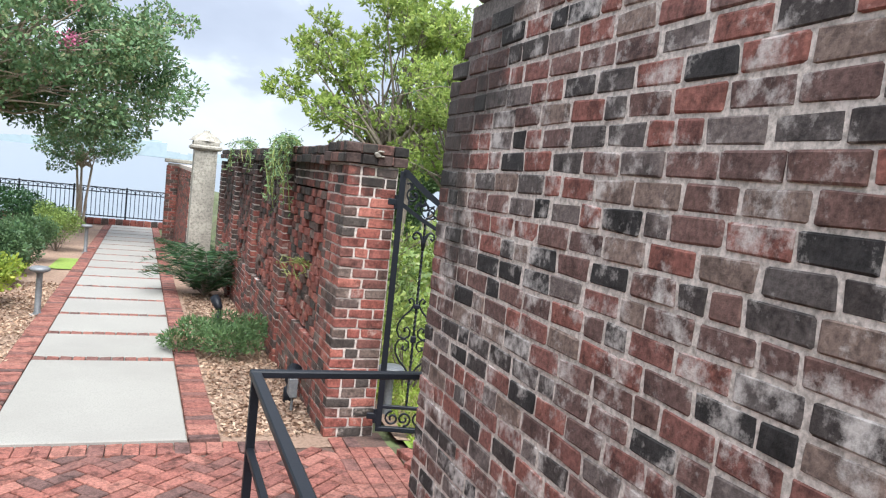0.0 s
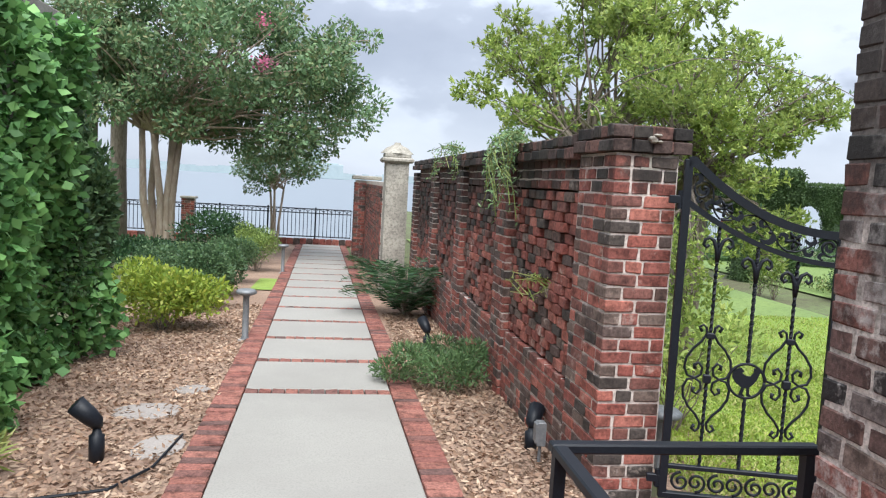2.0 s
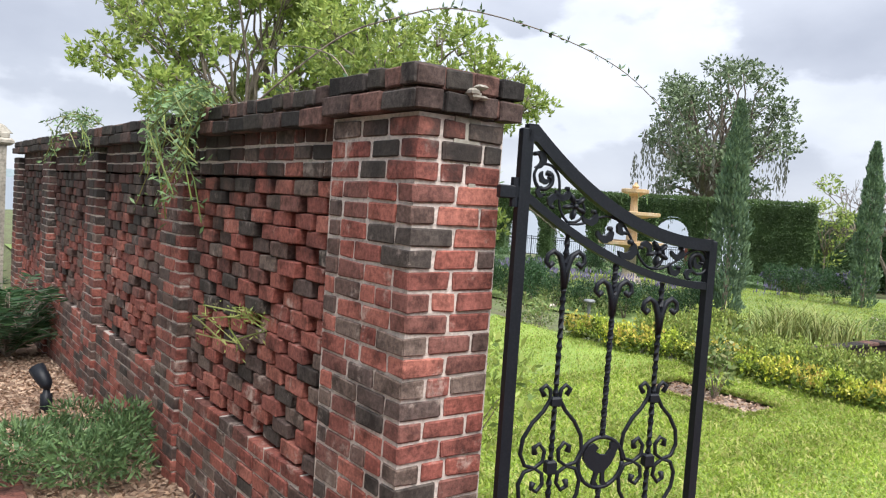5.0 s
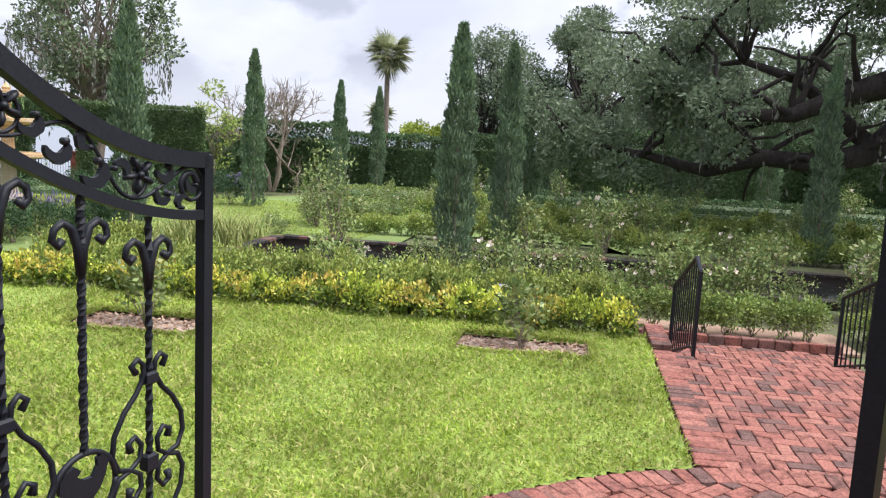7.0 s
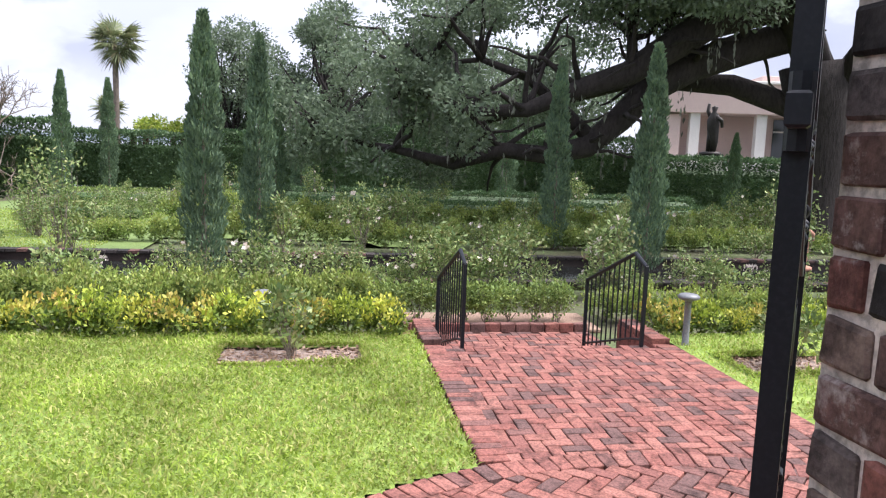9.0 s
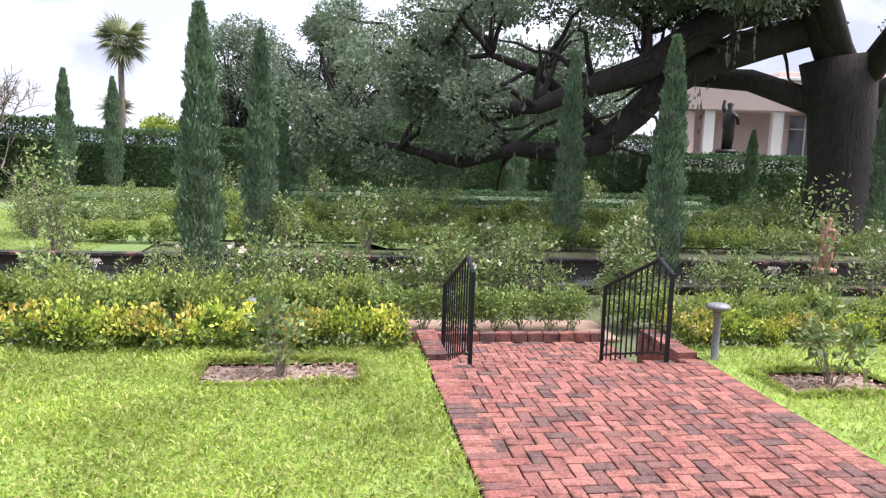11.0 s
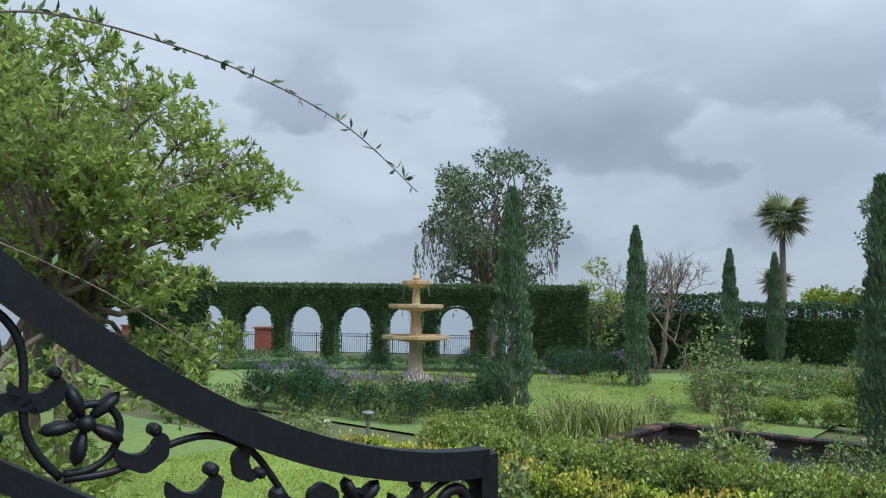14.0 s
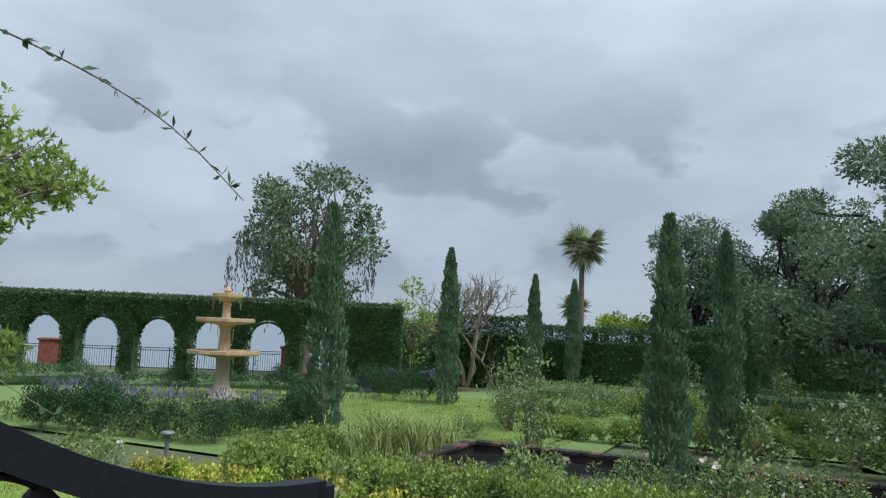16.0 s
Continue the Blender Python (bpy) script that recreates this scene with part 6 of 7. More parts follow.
part("foliage", quads("foliage", L_ROSE, leaves(P, np.tile([-0.2, -0.2, 1.0], (len(P), 1)), 0.10, 0.045, 0.7, 0.3, rl)), L_ROSE, lavbed)
n = 1700
a, q = rl.uniform(0, 6.28, n), np.sqrt(rl.uniform(0.3, 1, n))
q = 3.0 + 2.2 * rl.random(n)
a = rl.uniform(2.3, 5.0, n)
P = np.column_stack([20.7 + np.cos(a) * q, 20.9 + np.sin(a) * q, -0.50 + 0.34 * rl.random(n)])
P = P[np.array([noise.noise(Vector((x * 0.8, y * 0.8, 0))) for x, y, _ in P]) > -0.05]
part("lavender_bloom", quads("lavender_bloom", L_LAV, leaves(P, np.tile([0, 0, 1.0], (len(P), 1)), 0.16, 0.045, 0.2, 0.5, rl)), L_LAV, lavbed)["kind"] = "stuff"
ball = shrub("box_ball", "small clipped dark green box ball", (15.2, 15.6, -0.8), (0.50, 0.50, 0.44), 0.05, L_FERN, 2000, 120, 10)
tagged(ball, group="box balls round the flower bed")
BED_EDGE = [(13.2, 19.8), (13.5, 17.4), (13.7, 15.5), (14.4, 14.4), (15.9, 14.3), (17.6, 15.3), (19.6, 17.0), (21.2, 17.9)]
k = 0
for (xa, ya), (xb, yb) in zip(BED_EDGE, BED_EDGE[1:]):
    m = int(math.hypot(xb - xa, yb - ya) / 0.72)
    for j in range(m):
        t = (j + 0.3) / m
        copy_thing(ball, pose(xa + (xb - xa) * t, ya + (yb - ya) * t, -0.82, 0, 0, k * 50) @ Matrix.Diagonal((0.92 + 0.1 * (k % 3), 0.92 + 0.1 * (k % 3), 1.05 + 0.14 * (k % 2), 1)))
        k += 1
for i, (x, y) in enumerate(((22.8, 20.2), (20.5, 22.6), (26.4, 18.9), (25.2, 17.6), (24.5, 16.6), (24.7, 15.6), (26.9, 17.2), (13.6, 18.2), (13.0, 19.2), (14.4, 19.0))):
    copy_thing(ball, pose(x, y, -0.8, 0, 0, i * 40) @ Matrix.Diagonal((1.1, 1.1, 1.35, 1)))
ARC_HEDGE = [(14.5, 30.0), (18.0, 29.2), (21.2, 27.6), (24.8, 25.9), (27.3, 22.9), (28.9, 20.6)]
for i, ((xa, ya), (xb, yb)) in enumerate(zip(ARC_HEDGE, ARC_HEDGE[1:])):
    L = math.hypot(xb - xa, yb - ya)
    h = hedge("box_hedge", "knee-high dark hedge curving before the arcade", 0, L + 0.2, 0, 0.8, 0, 0.72, 0.085, L_DARK, 420, 130 + i, 0.13, 4.0)
    h.matrix_basis = pose(xa, ya, float(min(gz(xa, ya), gz(xb, yb))) - 0.05, 0, 0, math.degrees(math.atan2(yb - ya, xb - xa)))
lav2 = shrub("lavender", "clump of purple flowering lavender", (27.4, 18.6, -0.8), (1.4, 1.0, 0.45), 0.12, L_ROSE, 2500, 140, 10, 0.3, 0.8, L_LAV, 700)
copy_thing(lav2, pose(28.6, 17.2, -0.8, 0, 0, 60))


# clipped green arcade
def arcade(m, label, L, cs, seed, dens):
    ob = thing("hedge_arcade", label, "hedge arcade", m)
    H, T, OW, top = 3.9, 0.95, 1.66, 3.0
    inside = lambda s, z: any(abs(s - c) < OW / 2 and (z < top - OW / 2 or (s - c) ** 2 + (z - top + OW / 2) ** 2 < (OW / 2) ** 2) for c in cs)
    # core between the arches, with round heads
    g = Geo()
    prev = 0.0
    e = 0.06
    for c in cs:
        a, b = c - OW / 2, c + OW / 2
        g.box(((prev + a) / 2, 0, H / 2 - 0.04), (a - prev - 2 * e, T - 2 * e, H - 0.08))
        N = 12
        arcv = [(c - OW / 2 * math.cos(math.pi * i / N), top - OW / 2 + (OW / 2 + e) * math.sin(math.pi * i / N)) for i in range(N + 1)]
        for (s0, z0), (s1, z1) in zip(arcv, arcv[1:]):
            y = T / 2 - e
            g.add([(s0, -y, z0), (s1, -y, z1), (s1, -y, H - 0.08), (s0, -y, H - 0.08), (s0, y, z0), (s1, y, z1), (s1, y, H - 0.08), (s0, y, H - 0.08)],
                  [(0, 1, 2, 3), (5, 4, 7, 6), (4, 5, 1, 0), (3, 2, 6, 7)])
        prev = b
    g.box(((prev + L) / 2, 0, H / 2 - 0.04), (L - prev, T - 2 * e, H - 0.08))
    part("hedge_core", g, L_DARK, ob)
    rg = np.random.default_rng(seed)
    n = int(4600 * L * dens)
    s, z = rg.uniform(0, L, n), rg.uniform(0, H, n)
    keep = np.array([not inside(u, v) for u, v in zip(s, z)])
    s, z = s[keep], z[keep]
    y = np.where(rg.random(len(s)) < 0.8, 1.0, -1.0)
    F = np.column_stack([s, y * (T / 2 + rg.normal(0, 0.03, len(s))), z])
    D = np.column_stack([np.zeros(len(s)), y, np.zeros(len(s))])
    n2 = int(620 * L * dens)
    F2 = np.column_stack([rg.uniform(0, L, n2), rg.uniform(-T / 2, T / 2, n2), H + rg.normal(0, 0.04, n2)])
    D2 = np.tile([0, 0, 1.0], (n2, 1))
    n3 = int(1600 * len(cs) * dens)
    c = rg.choice(cs, n3)
    t = rg.uniform(-0.9, math.pi + 0.9, n3)
    up = (t > 0) & (t < math.pi)
    F3 = np.column_stack([c + OW / 2 * np.where(up, np.cos(t), np.sign(np.cos(t))), rg.uniform(-T / 2, T / 2, n3), np.where(up, top - OW / 2 + OW / 2 * np.sin(t), rg.uniform(0, top - OW / 2, n3))])
    D3 = np.column_stack([-np.where(up, np.cos(t), np.sign(np.cos(t))), np.zeros(n3), -np.where(up, np.sin(t), 0)])
    n4 = 2500
    F4 = np.column_stack([rg.normal(0, 0.03, n4), rg.uniform(-T / 2, T / 2, n4), rg.uniform(0, H, n4)])
    D4 = np.tile([-1.0, 0, 0], (n4, 1))
    part("foliage", quads("foliage", L_ARCH, leaves(np.concatenate([F, F2, F3, F4]), np.concatenate([D, D2, D3, D4]), 0.085, 0.065, 0.45, 0.0, rg)), L_ARCH, ob)
    return ob


arcade(pose(ARC_B[0], ARC_B[1], -1.26, 0, 0, math.degrees(math.atan2(ARC_D[1], ARC_D[0]))), "clipped green arcade of creeping fig with round arches", 26.0, [3.5 + 2.33 * i for i in range(10)], 9, 1.0)
arcade(pose(14.1, 23.6, -1.2, 0, 0, 176), "nearer wing of the clipped green arcade", 8.0, [2.6, 5.2], 10, 1.3)
e0, e1 = ARC_B - ARC_D * 8 + ARC_N * 10.5, ARC_B + ARC_D * 34 + ARC_N * 10.5
river_rail(e0[0], e0[1], e1[0], e1[1], -1.2, 1.2, "black iron railing along the river behind the arcade", False)
for s in (5.5, 18.5, 27.0):
    q = ARC_B + ARC_D * s + ARC_N * 10.2
    b = thing("brick_pier", "square red brick pier in the river railing", "pier", pose(q[0], q[1], -1.26, 0, 0, 32))
    part("shaft", Geo().slab((0, 0, 0.75), (1.0, 1.0, 1.5), 0.02), brick_river_i, b)
    part("cap", Geo().slab((0, 0, 1.55), (1.15, 1.15, 0.12), 0.02), brick_river_i, b)

# ---- rose garden ----
roses = []
for k in range(4):
    rs = shrub("rose_bush", ("loose pale green rose bush", "rose bush with a few pale blooms", "tall open rose bush", "rose bush with white blooms")[k], (13.2, 8 - 3 * k, -0.82), (0.48, 0.48, 0.42 + 0.1 * k), 0.095, L_ROSE, 640, 150 + k, 14, 0.5, 0.3, L_WHITE if k % 2 else None, 6, 0.55)
    tagged(rs, group="rose bushes")
    roses.append(rs)
rr = random.Random(6)
for i in range(58):
    x, y = rr.choice((13.2, 18.4, 18.5, 21.9, 22.6, 26.5, 30.5)) + rr.uniform(-0.25, 0.25), rr.uniform(-11, 10.5)
    if x < 14.5 and 1.8 < y:
        x += 13.5
    copy_thing(roses[i % 4], pose(x, y, -0.83, 0, 0, rr.uniform(0, 360)) @ Matrix.Scale(rr.uniform(0.65, 1.15), 4))
for i, (x, w, y0, y1, h, mt) in enumerate(((28.5, 0.8, -13, 8, 0.6, L_DARK), (31.5, 0.9, -12, 9, 0.8, L_DARK), (24.8, 0.7, 9.5, 13, 0.5, L_BOX), (30.0, 0.8, 10, 13.5, 0.6, L_BOX))):
    hedge("box_hedge", "low clipped hedge edging the rose beds", x, x + w, y0, y1, -0.84, -0.84 + h, 0.09, mt, 300, 160 + i, 0.06, 3.0)
for i in range(12):
    copy_thing(roses[(i + 1) % 4], pose(13.35 + rr.uniform(-0.15, 0.15), 1.4 + 0.5 * i, -0.83, 0, 0, rr.uniform(0, 360)) @ Matrix.Scale(rr.uniform(0.5, 0.75), 4))
hedge_row(BOXP, -10.5, 10.0, 0.62, 19.8, 0.06, -0.83, 1.0, 7)
hedge_row(BOXP, -11.0, 8.5, 0.74, 24.4, 0.06, -0.83, 1.25, 8)
for i in range(4):
    copy_thing(roses[i % 4], pose(rr.uniform(10.0, 11.4), rr.uniform(13.4, 20.0), -0.83, 0, 0, rr.uniform(0, 360)) @ Matrix.Scale(rr.uniform(0.6, 1.0), 4))
for i in range(15):
    copy_thing(roses[i % 4], pose(13.2 + rr.uniform(-0.2, 0.2), -8.0 + 0.82 * i, -0.83, 0, 0, rr.uniform(0, 360)) @ Matrix.Scale(rr.uniform(0.5, 0.72), 4))
for i in range(15):
    copy_thing(roses[i % 4], pose(18.4 + 0.85 * i + rr.uniform(-0.4, 0.4), 9.0 + rr.uniform(0, 3.0), -0.83, 0, 0, rr.uniform(0, 360)) @ Matrix.Scale(rr.uniform(0.45, 0.8), 4))
tallrose = shrub("climbing_rose", "tall leggy light green rose on thin canes", (17.9, 9.6, -0.85), (0.5, 0.5, 1.0), 0.10, L_ROSE, 420, 171, 18, 0.5, 0.2, loose=0.5)
copy_thing(tallrose, pose(20.5, 11.0, -0.85, 0, 0, 40) @ Matrix.Scale(1.1, 4))
copy_thing(tallrose, pose(13.4, -4.6, -0.85, 0, 0, 90))
copy_thing(tallrose, pose(14.0, -7.2, -0.85, 0, 0, 200) @ Matrix.Scale(0.9, 4))


def reeds(x, y, n, h, seed):
    rg = np.random.default_rng(seed)
    ob = thing("ornamental_grass", "clump of arching yellow-green ornamental grass", "grass clump", pose(x, y, -0.82))
    q = []
    for i in range(n):
        a, L, o = rg.uniform(0, 6.28), h * rg.uniform(0.5, 1.1), rg.normal(0, 0.35, 2)
        w = 0.017
        s = np.array([-math.sin(a), math.cos(a), 0]) * w
        prev = np.array([o[0], o[1], 0.0])
        for k in range(4):
            t = (k + 1) / 4
            p = np.array([o[0] + math.cos(a) * L * 0.55 * t ** 1.7, o[1] + math.sin(a) * L * 0.55 * t ** 1.7, L * (1.25 * t - 0.55 * t * t)])
            f0, f1 = 1 - k / 4, 1 - t * 0.95
            q.append([prev + s * f0, prev - s * f0, p - s * f1, p + s * f1])
            prev = p
    part("leafage", quads("leafage", L_REED, np.array(q)), L_REED, ob)["kind"] = "stuff"


for i, (x, y, n, h) in enumerate(((14.3, 11.9, 200, 0.95), (15.1, 11.6, 280, 1.15), (15.9, 11.8, 280, 1.2), (16.7, 11.6, 220, 0.95))):
    reeds(x, y, n, h, i)

# ---- far trees, hedges and house ----
for i, (x0, x1, y0, y1, zt) in enumerate(((38, 39.2, 16.5, 22.5, 2.4), (40.5, 41.5, 10.5, 16.6, 2.0), (42, 43, 4, 10.6, 2.2), (42, 43, -8, 4, 2.8), (41, 42, -15, -8, 2.6), (33, 34.2, -24, -11, 1.75), (26, 27.2, -24, -13.6, 0.6), (33, 38.2, 21.6, 22.6, 1.9), (22.5, 24.5, -22.0, -13.4, 0.15), (36, 46, -40, -38, 1.6), (28, 29, -32, -24, 1.2))):
    hedge("tall_hedge", "tall dark clipped hedge closing the garden", x0, x1, y0, y1, -1.28 if y1 > 16.6 else -0.85, zt, 0.16, L_DARK, 300, 180 + i, 0.1, 1.2)

mt = tree("moss_draped_tree", "tall tree hung with grey spanish moss beyond the arcade", (36.4, 29.2, -1.0), (0, 0, 7.6), (4.1, 4.0, 4.3), 0.26, L_PALE, bark, 11500, 85, 0.8, 0.3, 61, 2, 0.5)
rg = np.random.default_rng(12)
P = []
for i in range(150):
    d = unit(rg.normal(size=(1, 3)))[0]
    c = np.array([d[0] * 4.2, d[1] * 4.0, 6.4 + d[2] * 2.6])
    P += [c + np.array([rg.normal(0, 0.06), rg.normal(0, 0.06), -t * rg.uniform(1.0, 2.2)]) for t in np.linspace(0, 1, 12)]
P = np.array(P)
part("moss", quads("moss", moss_m, leaves(P, np.tile([0, 0, -1.0], (len(P), 1)), 0.30, 0.10, 0.12, 0, rg)), moss_m, mt)
palm(45, 15.4, -0.9, 7.8, 1.75, 5, "tall cabbage palm with a round head of fronds")
palm(55, 18.5, -0.9, 4.6, 1.4, 6, "distant low palm behind the hedge")
palm(58, 12.0, -0.9, 5.2, 1.6, 7, "distant palm behind the pergola")
tree("oak_tree", "dark dense evergreen oak closing the view", (47, 9.3, -0.9), (0, 0, 6.0), (2.6, 2.6, 4.0), 0.21, L_OAK, oak_bark, 16000, 40, 1.1, 0.25, 62, 2)
tree("oak_tree", "dark dense evergreen oak closing the view", (46, 3.5, -0.9), (0, 0, 6.2), (4.6, 4.2, 4.6), 0.21, L_OAK, oak_bark, 40000, 75, 1.05, 0.35, 63, 2)
tree("oak_tree", "dark evergreen oak behind the hedge", (52, -3.5, -0.9), (0, 0, 5.2), (5.5, 5.0, 4.8), 0.28, L_OAK, oak_bark, 38000, 60, 1.5, 0.35, 64, 2)
tree("oak_tree", "dark evergreen oak behind the hedge", (60, -14, -0.9), (0, 0, 7), (6.5, 6, 5.5), 0.45, L_OAK, oak_bark, 16000, 60, 1.7, 0.35, 65, 2)
tree("oak_tree", "dark evergreen oak closing the garden", (40, -34, -0.9), (0, 0, 6), (7, 6, 5), 0.3, L_OAK, oak_bark, 12000, 50, 1.6, 0.35, 66, 2)


def bare_tree(x, y, h, seed, label):
    rg = np.random.default_rng(seed)
    ob = thing("bare_tree", label, "tree", pose(x, y, -0.9))
    g = Geo()

    def grow(p, d, L, r, k):
        q = p + d * L
        m = (p + q) / 2 + rg.normal(0, 0.05 * L, 3)
        g.tube([p, m, q], [r, r * 0.85, r * 0.68], 5)
        if k == 0:
            return
        for _ in range(3 if k > 1 else 4):
            d2 = unit((d + rg.normal(0, 0.55, 3) + np.array([0, 0, 0.12]))[None])[0]
            grow(q, d2, L * rg.uniform(0.62, 0.85), r * 0.62, k - 1)
    for k in range(3):
        a = k * 2.1
        grow(np.array([math.cos(a) * 0.1, math.sin(a) * 0.1, -0.1]), unit(np.array([[math.cos(a) * 0.3, math.sin(a) * 0.3, 1]]))[0], h * 0.3, 0.11, 5)
    part("branch_framework", g, bark, ob)


bare_tree(35.5, 18.6, 5.6, 3, "nearly leafless grey-brown tree behind a cypress")
tree("young_tree", "thin young tree with sparse bright leaves", (33.0, 20.4, -0.9), (0, 0, 3.0), (1.3, 1.3, 1.9), 0.2, L_LIGHT, bark, 900, 16, 0.45, 0.05, 67, 1)

# pergola overgrown with a yellow-green climber
pg = thing("pergola", "low pergola covered by a yellow-green climber", "pergola", pose(47, 12.8, -0.9))
for x in (0, 3):
    for y in (-2.2, 0, 2.2):
        part("post", Geo().slab((x, y, 1.4), (0.3, 0.3, 2.8), 0.02), brick_red_i, pg)
part("beam", Geo().slab((0, 0, 2.85), (0.2, 5.2, 0.2), 0.02), bark, pg)
part("beam", Geo().slab((3, 0, 2.85), (0.2, 5.2, 0.2), 0.02), bark, pg)
pp, dd = in_blobs(crown_blobs((1.5, 0, 3.3), (2.2, 3.0, 0.45), 26, 0.6, np.random.default_rng(3)), 4000)
part("climber", quads("climber", L_YELLOW, leaves(pp, dd, 0.2, 0.12)), L_YELLOW, pg)

# ---- great live oak ----
lo = thing("live_oak", "huge dark live oak with long low arching limbs", "tree", pose(22.6, -11.6, -0.85))
g = Geo()
g.tube([(0, 0, -0.2), (0.05, 0, 0.5), (0, 0.1, 2.2), (0.1, 0.2, 4.2), (0.2, 0.4, 5.6)], [1.5, 1.08, 0.92, 0.98, 1.1], 16)
OAK_ARMS = [
    [(0.1, 0.3, 5.2), (0.4, 0.9, 6.5), (0.6, 2.5, 6.1), (0.6, 4.4, 5.4), (0.7, 5.7, 4.6), (0.8, 6.5, 3.7), (0.9, 7.5, 2.8), (1.1, 8.7, 2.5), (1.2, 10.1, 2.6), (1.6, 11.6, 2.1), (2.2, 13.4, 2.5), (3.4, 15.8, 2.9)],
    [(0, 0.3, 5.0), (-0.2, 1.7, 7.3), (-0.2, 4.3, 6.6), (-0.2, 5.8, 5.6), (-0.1, 6.7, 5.0), (0.1, 8.1, 4.5), (0.2, 9.7, 3.8), (0.4, 11.4, 3.7), (0.9, 13.2, 4.3)],
    [(0.7, 5.9, 4.4), (1.0, 6.1, 5.0), (1.0, 6.2, 6.2), (1.1, 6.1, 7.7), (1.0, 7.0, 9.2)],
    [(0.9, 7.3, 3.0), (1.4, 8.3, 4.0), (1.6, 9.3, 4.9), (1.8, 10.8, 5.4), (2.4, 12.4, 5.2)],
    [(0, 0.2, 5.0), (-1.0, 2.0, 7.6), (-1.8, 4.6, 9.2), (-2.2, 7.6, 9.8)],
    [(0, 0, 4.8), (1.8, 0.6, 7.2), (3.4, 2.6, 8.6), (5.0, 5.2, 9.0)],
    [(0, -0.2, 4.2), (-0.6, -2.4, 5.6), (-1.2, -5.0, 5.6), (-1.8, -8.0, 4.6)],
    [(0, 0, 4.6), (-2.0, -0.4, 7.0), (-4.2, 0.8, 8.4), (-5.8, 2.6, 8.8)],
    [(0, 0.2, 4.0), (1.6, 2.4, 5.0), (3.2, 5.0, 5.2), (5.0, 8.0, 4.2), (6.4, 11.0, 3.2)],
    [(0, -0.2, 4.6), (1.6, -2.6, 6.6), (2.8, -5.8, 7.2)],
]
tips = []
rg = np.random.default_rng(17)
for li, pts in enumerate(OAK_ARMS):
    n = len(pts)
    r0 = 0.60 if li < 2 else (0.26 if li < 4 else 0.42)
    g.tube(pts, [r0 * (1 - 0.90 * (i / (n - 1)) ** 1.3) for i in range(n)], 10)
    tips += [np.array(pts[-1]) + rg.normal(0, 0.5, 3) for _ in range(4)]
    for i in range(2, n):
        for _ in range(4):
            e = np.array(pts[i]) + rg.normal(0, 1.0, 3) * np.array([1.2, 1.2, 0.75]) + np.array([0, 0, 0.9 if li else 0.55])
            boughs(g, pts[i], [e], 0.12, 0.03, 0.1, rg, 6)
            tips.append(e)
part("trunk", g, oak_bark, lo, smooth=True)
tips = [t for t in tips if not (abs(t[1]) < 4.2 and t[2] < 7.6)]
blobs = [(t, np.array([1.0, 1.0, 0.6]) * rg.uniform(0.7, 1.3)) for t in tips]
blobs += [(np.array([rg.uniform(-5, 5), rg.uniform(1.5, 9.5), rg.uniform(7.0, 10.5)]), np.array([1.6, 1.6, 0.9]) * rg.uniform(0.7, 1.2)) for _ in range(38)]
blobs += [(np.array([rg.uniform(2.0, 9), rg.uniform(8.5, 15.5), rg.uniform(5.4, 8.6)]), np.array([1.1, 1.1, 0.55]) * rg.uniform(0.7, 1.3)) for _ in range(20)]
blobs = [b for b in blobs if not (b[0][0] < 2.4 and b[0][2] < 6.6 and 2.0 < b[0][1] < 11.5)]
pp, dd = in_blobs(blobs, 115000, 0.3, rg)
part("crown", quads("crown", L_OAK, leaves(pp, dd, 0.17, 0.09, 0.9, 0.0, rg)), L_OAK, lo)
P = []
for t in tips:
    for _ in range(2):
        c = t + rg.normal(0, 0.5, 3)
        P += [c + np.array([0, 0, -u * rg.uniform(0.4, 1.0)]) for u in np.linspace(0, 1, 6)]
P = np.array(P)
part("moss", quads("moss", moss_m, leaves(P, np.tile([0, 0, -1.0], (len(P), 1)), 0.22, 0.07, 0.15, 0, rg)), moss_m, lo)

# house behind the oak
hs = thing("museum_house", "pale pink stucco house with a flat parapet and white columns", "house", pose(37.4, -13.25, 0.8, 0, 0, -104))
part("wall", Geo().slab((10, 4.2, 2.3), (19.2, 4.0, 4.6), 0.03), wall_paint, hs)
part("wall", Geo().slab((0.35, 1.5, 1.6), (0.7, 2.6, 3.2), 0.03), wall_paint, hs)
part("entablature", Geo().slab((10, 1.6, 4.0), (20, 3.4, 1.5), 0.03), wall_paint, hs)
part("cornice", Geo().slab((10, 1.9, 4.82), (20.4, 4.2, 0.16), 0.03), white_paint, hs)
part("parapet", Geo().slab((12.5, 3.5, 5.1), (15, 4.0, 0.5), 0.03), wall_paint, hs)
part("tiled_roof", Geo().add([(5.5, -0.5, 3.55), (20, -0.5, 3.55), (20, 1.9, 4.35), (5.5, 1.9, 4.35), (5.5, -0.5, 3.42), (20, -0.5, 3.42), (20, 1.9, 4.2), (5.5, 1.9, 4.2)], [(0, 1, 2, 3), (7, 6, 5, 4), (0, 4, 5, 1), (3, 7, 4, 0), (1, 5, 6, 2), (2, 6, 7, 3)]), roof_tile, hs, "sloping orange tile roof over the terrace")
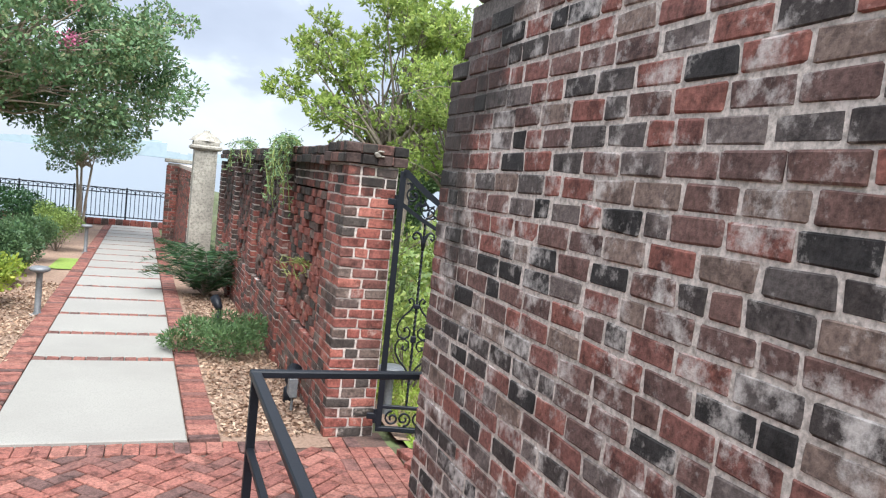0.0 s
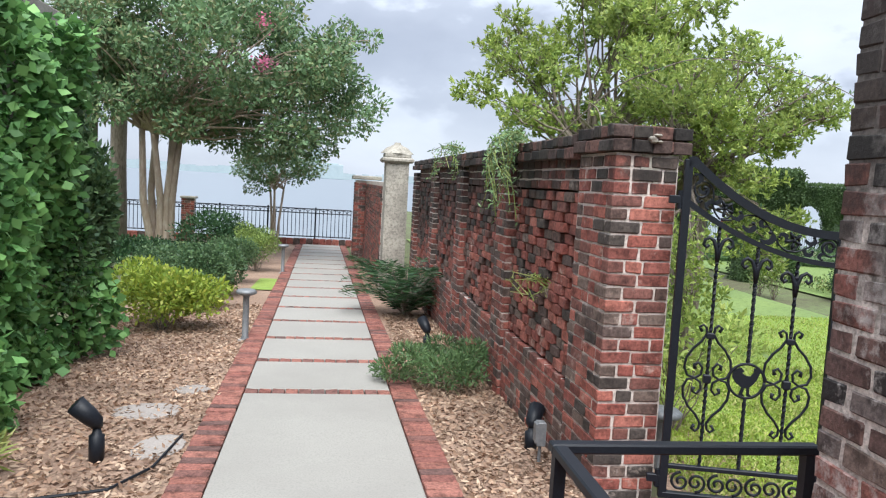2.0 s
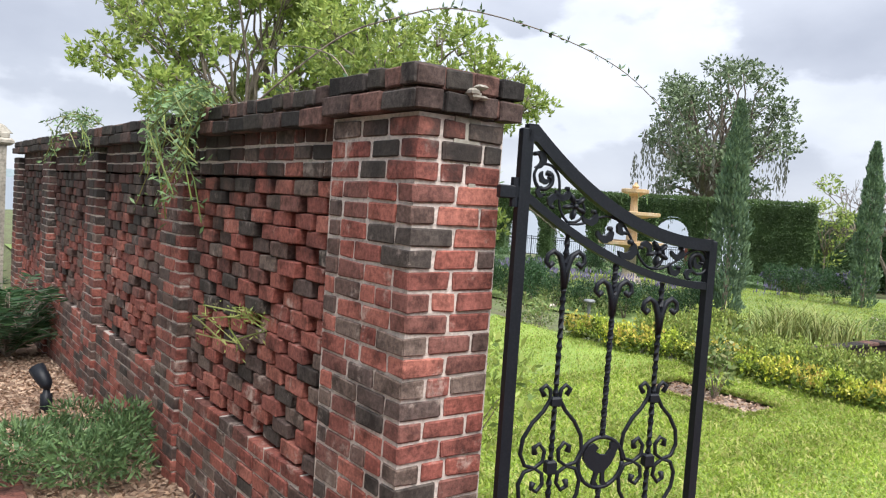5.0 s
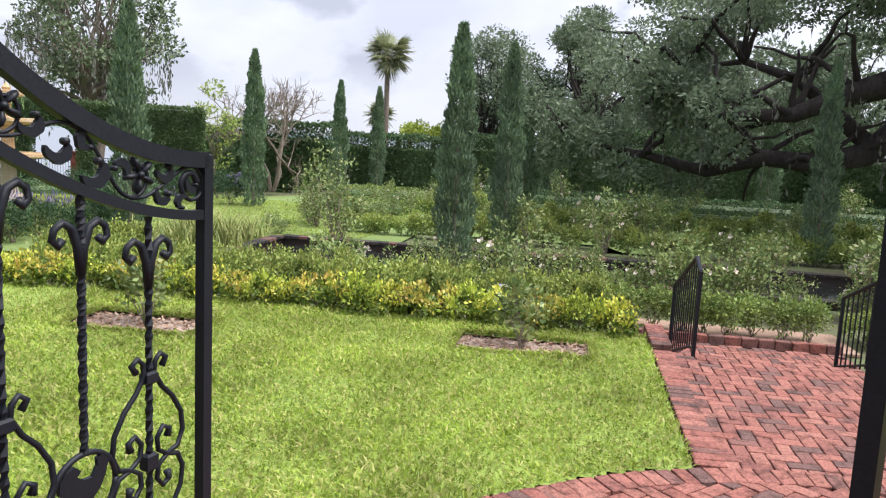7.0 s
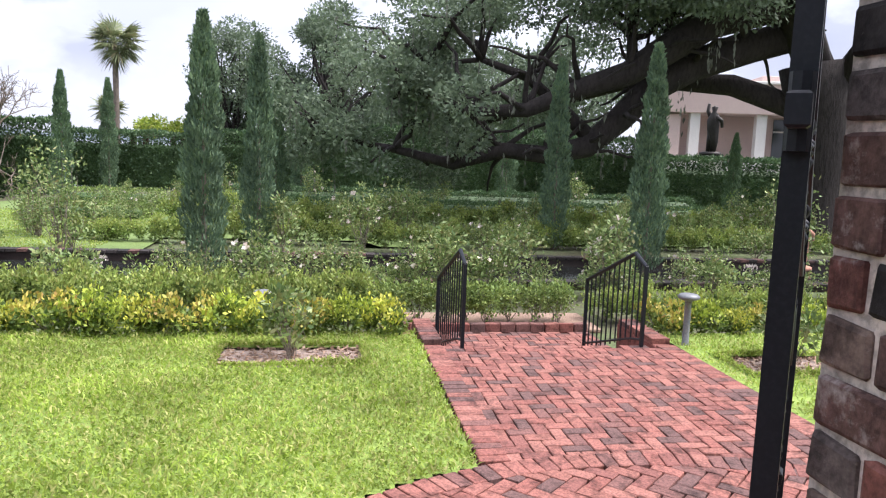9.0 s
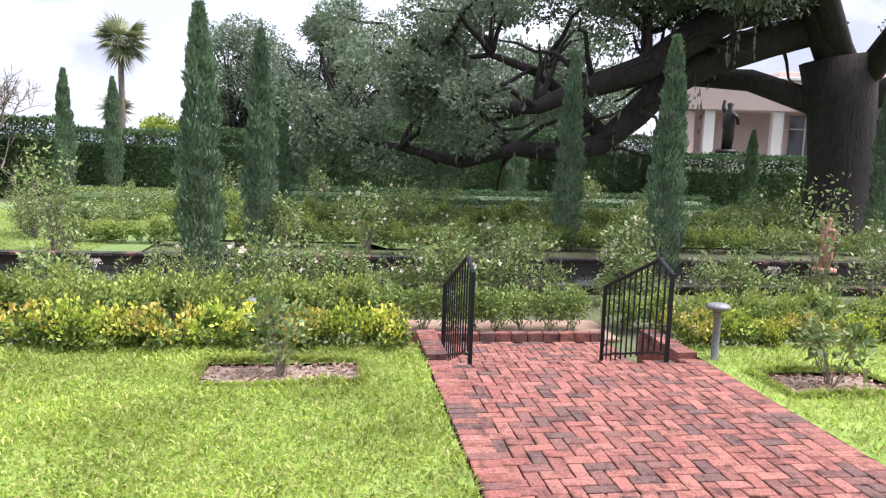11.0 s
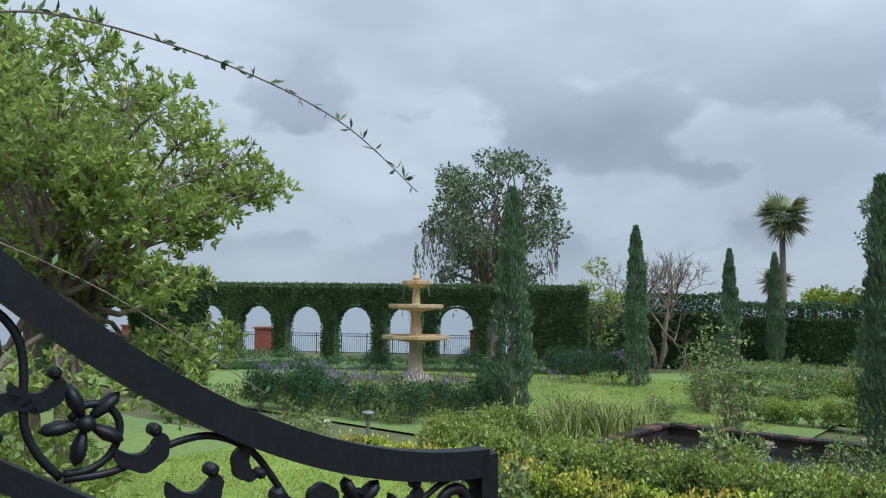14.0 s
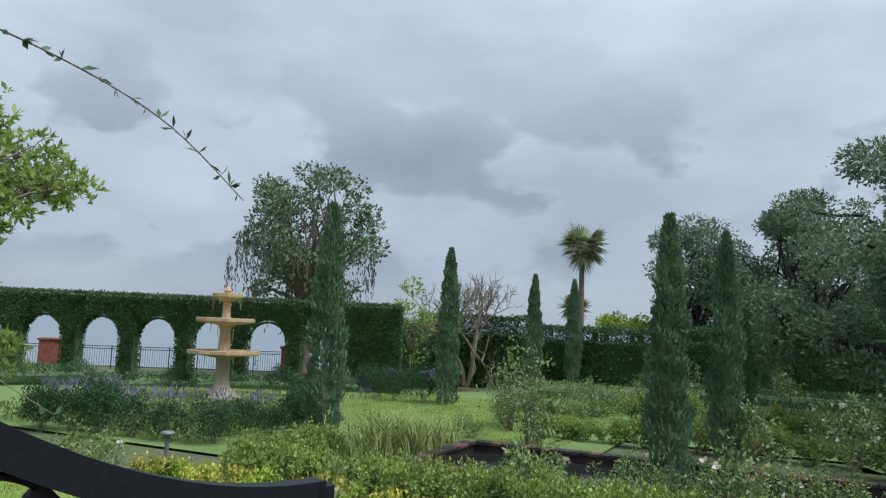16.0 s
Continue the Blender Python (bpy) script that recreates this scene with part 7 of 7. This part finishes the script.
part("terrace", Geo().slab((10, 1.0, 0.35), (20, 3.4, 0.9), 0.03), white_paint, hs)
for i in range(6):
    part("column", Geo().slab((1.4 + i * 3.3, 0.35, 1.95), (0.5, 0.5, 2.7), 0.03), white_paint, hs)
for i in range(5):
    w = part("window", Geo().slab((6.7 + i * 3.3, 2.18, 2.0), (1.5, 0.08, 2.3), 0.02), glass_m, hs)
    part("frame", Geo().slab((6.7 + i * 3.3, 2.12, 2.0), (0.08, 0.06, 2.3), 0.01).slab((6.7 + i * 3.3, 2.12, 2.5), (1.5, 0.06, 0.08), 0.01), white_paint, w)


def figure(name, label, x, y, z, h, mat, seed):
    rg = random.Random(seed)
    g = Geo()
    g.lathe([(0.22, 0), (0.22, 0.06), (0.15, 0.08)], 12)
    g.tube([(0.05, 0, 0.05), (0.06, 0.02, 0.28), (0.02, 0, 0.52), (0, 0.02, 0.72), (0.03, 0, 0.82), (0.02, 0, 0.88), (0.03, 0, 0.97), (0.02, 0, 1.0)], [0.06, 0.075, 0.12, 0.13, 0.09, 0.04, 0.065, 0.02], 10)
    g.tube([(-0.06, 0, 0.05), (-0.04, 0, 0.3), (0.0, 0, 0.5)], [0.05, 0.065, 0.09], 8)
    g.tube([(0.08, 0, 0.78), (0.2, 0.03, 0.7), (0.16, 0.1, 0.58)], [0.05, 0.04, 0.03], 7)
    g.tube([(-0.06, 0, 0.78), (-0.16, 0.02, 0.9), (-0.12, 0, 1.05)], [0.05, 0.04, 0.03], 7)
    g.v = [(a * h, b * h, c * h) for a, b, c in g.v]
    ob = solid(name, g, mat, label, "statue", "", True)
    ob.matrix_basis = pose(x, y, z, 0, 0, 200)
    return ob


figure("statue", "terracotta garden statue among the roses", 17.0, -7.3, -0.85, 1.25, terracotta, 1)
figure("statue", "dark bronze statue on the house terrace", 34.0, -13.9, 1.9, 2.3, bronze, 2)
ped = solid("statue_pedestal", Geo().slab((34.0, -13.9, 0.5), (0.8, 0.8, 2.8), 0.03), white_paint, "pale stone pedestal under the bronze statue", "pedestal", "")
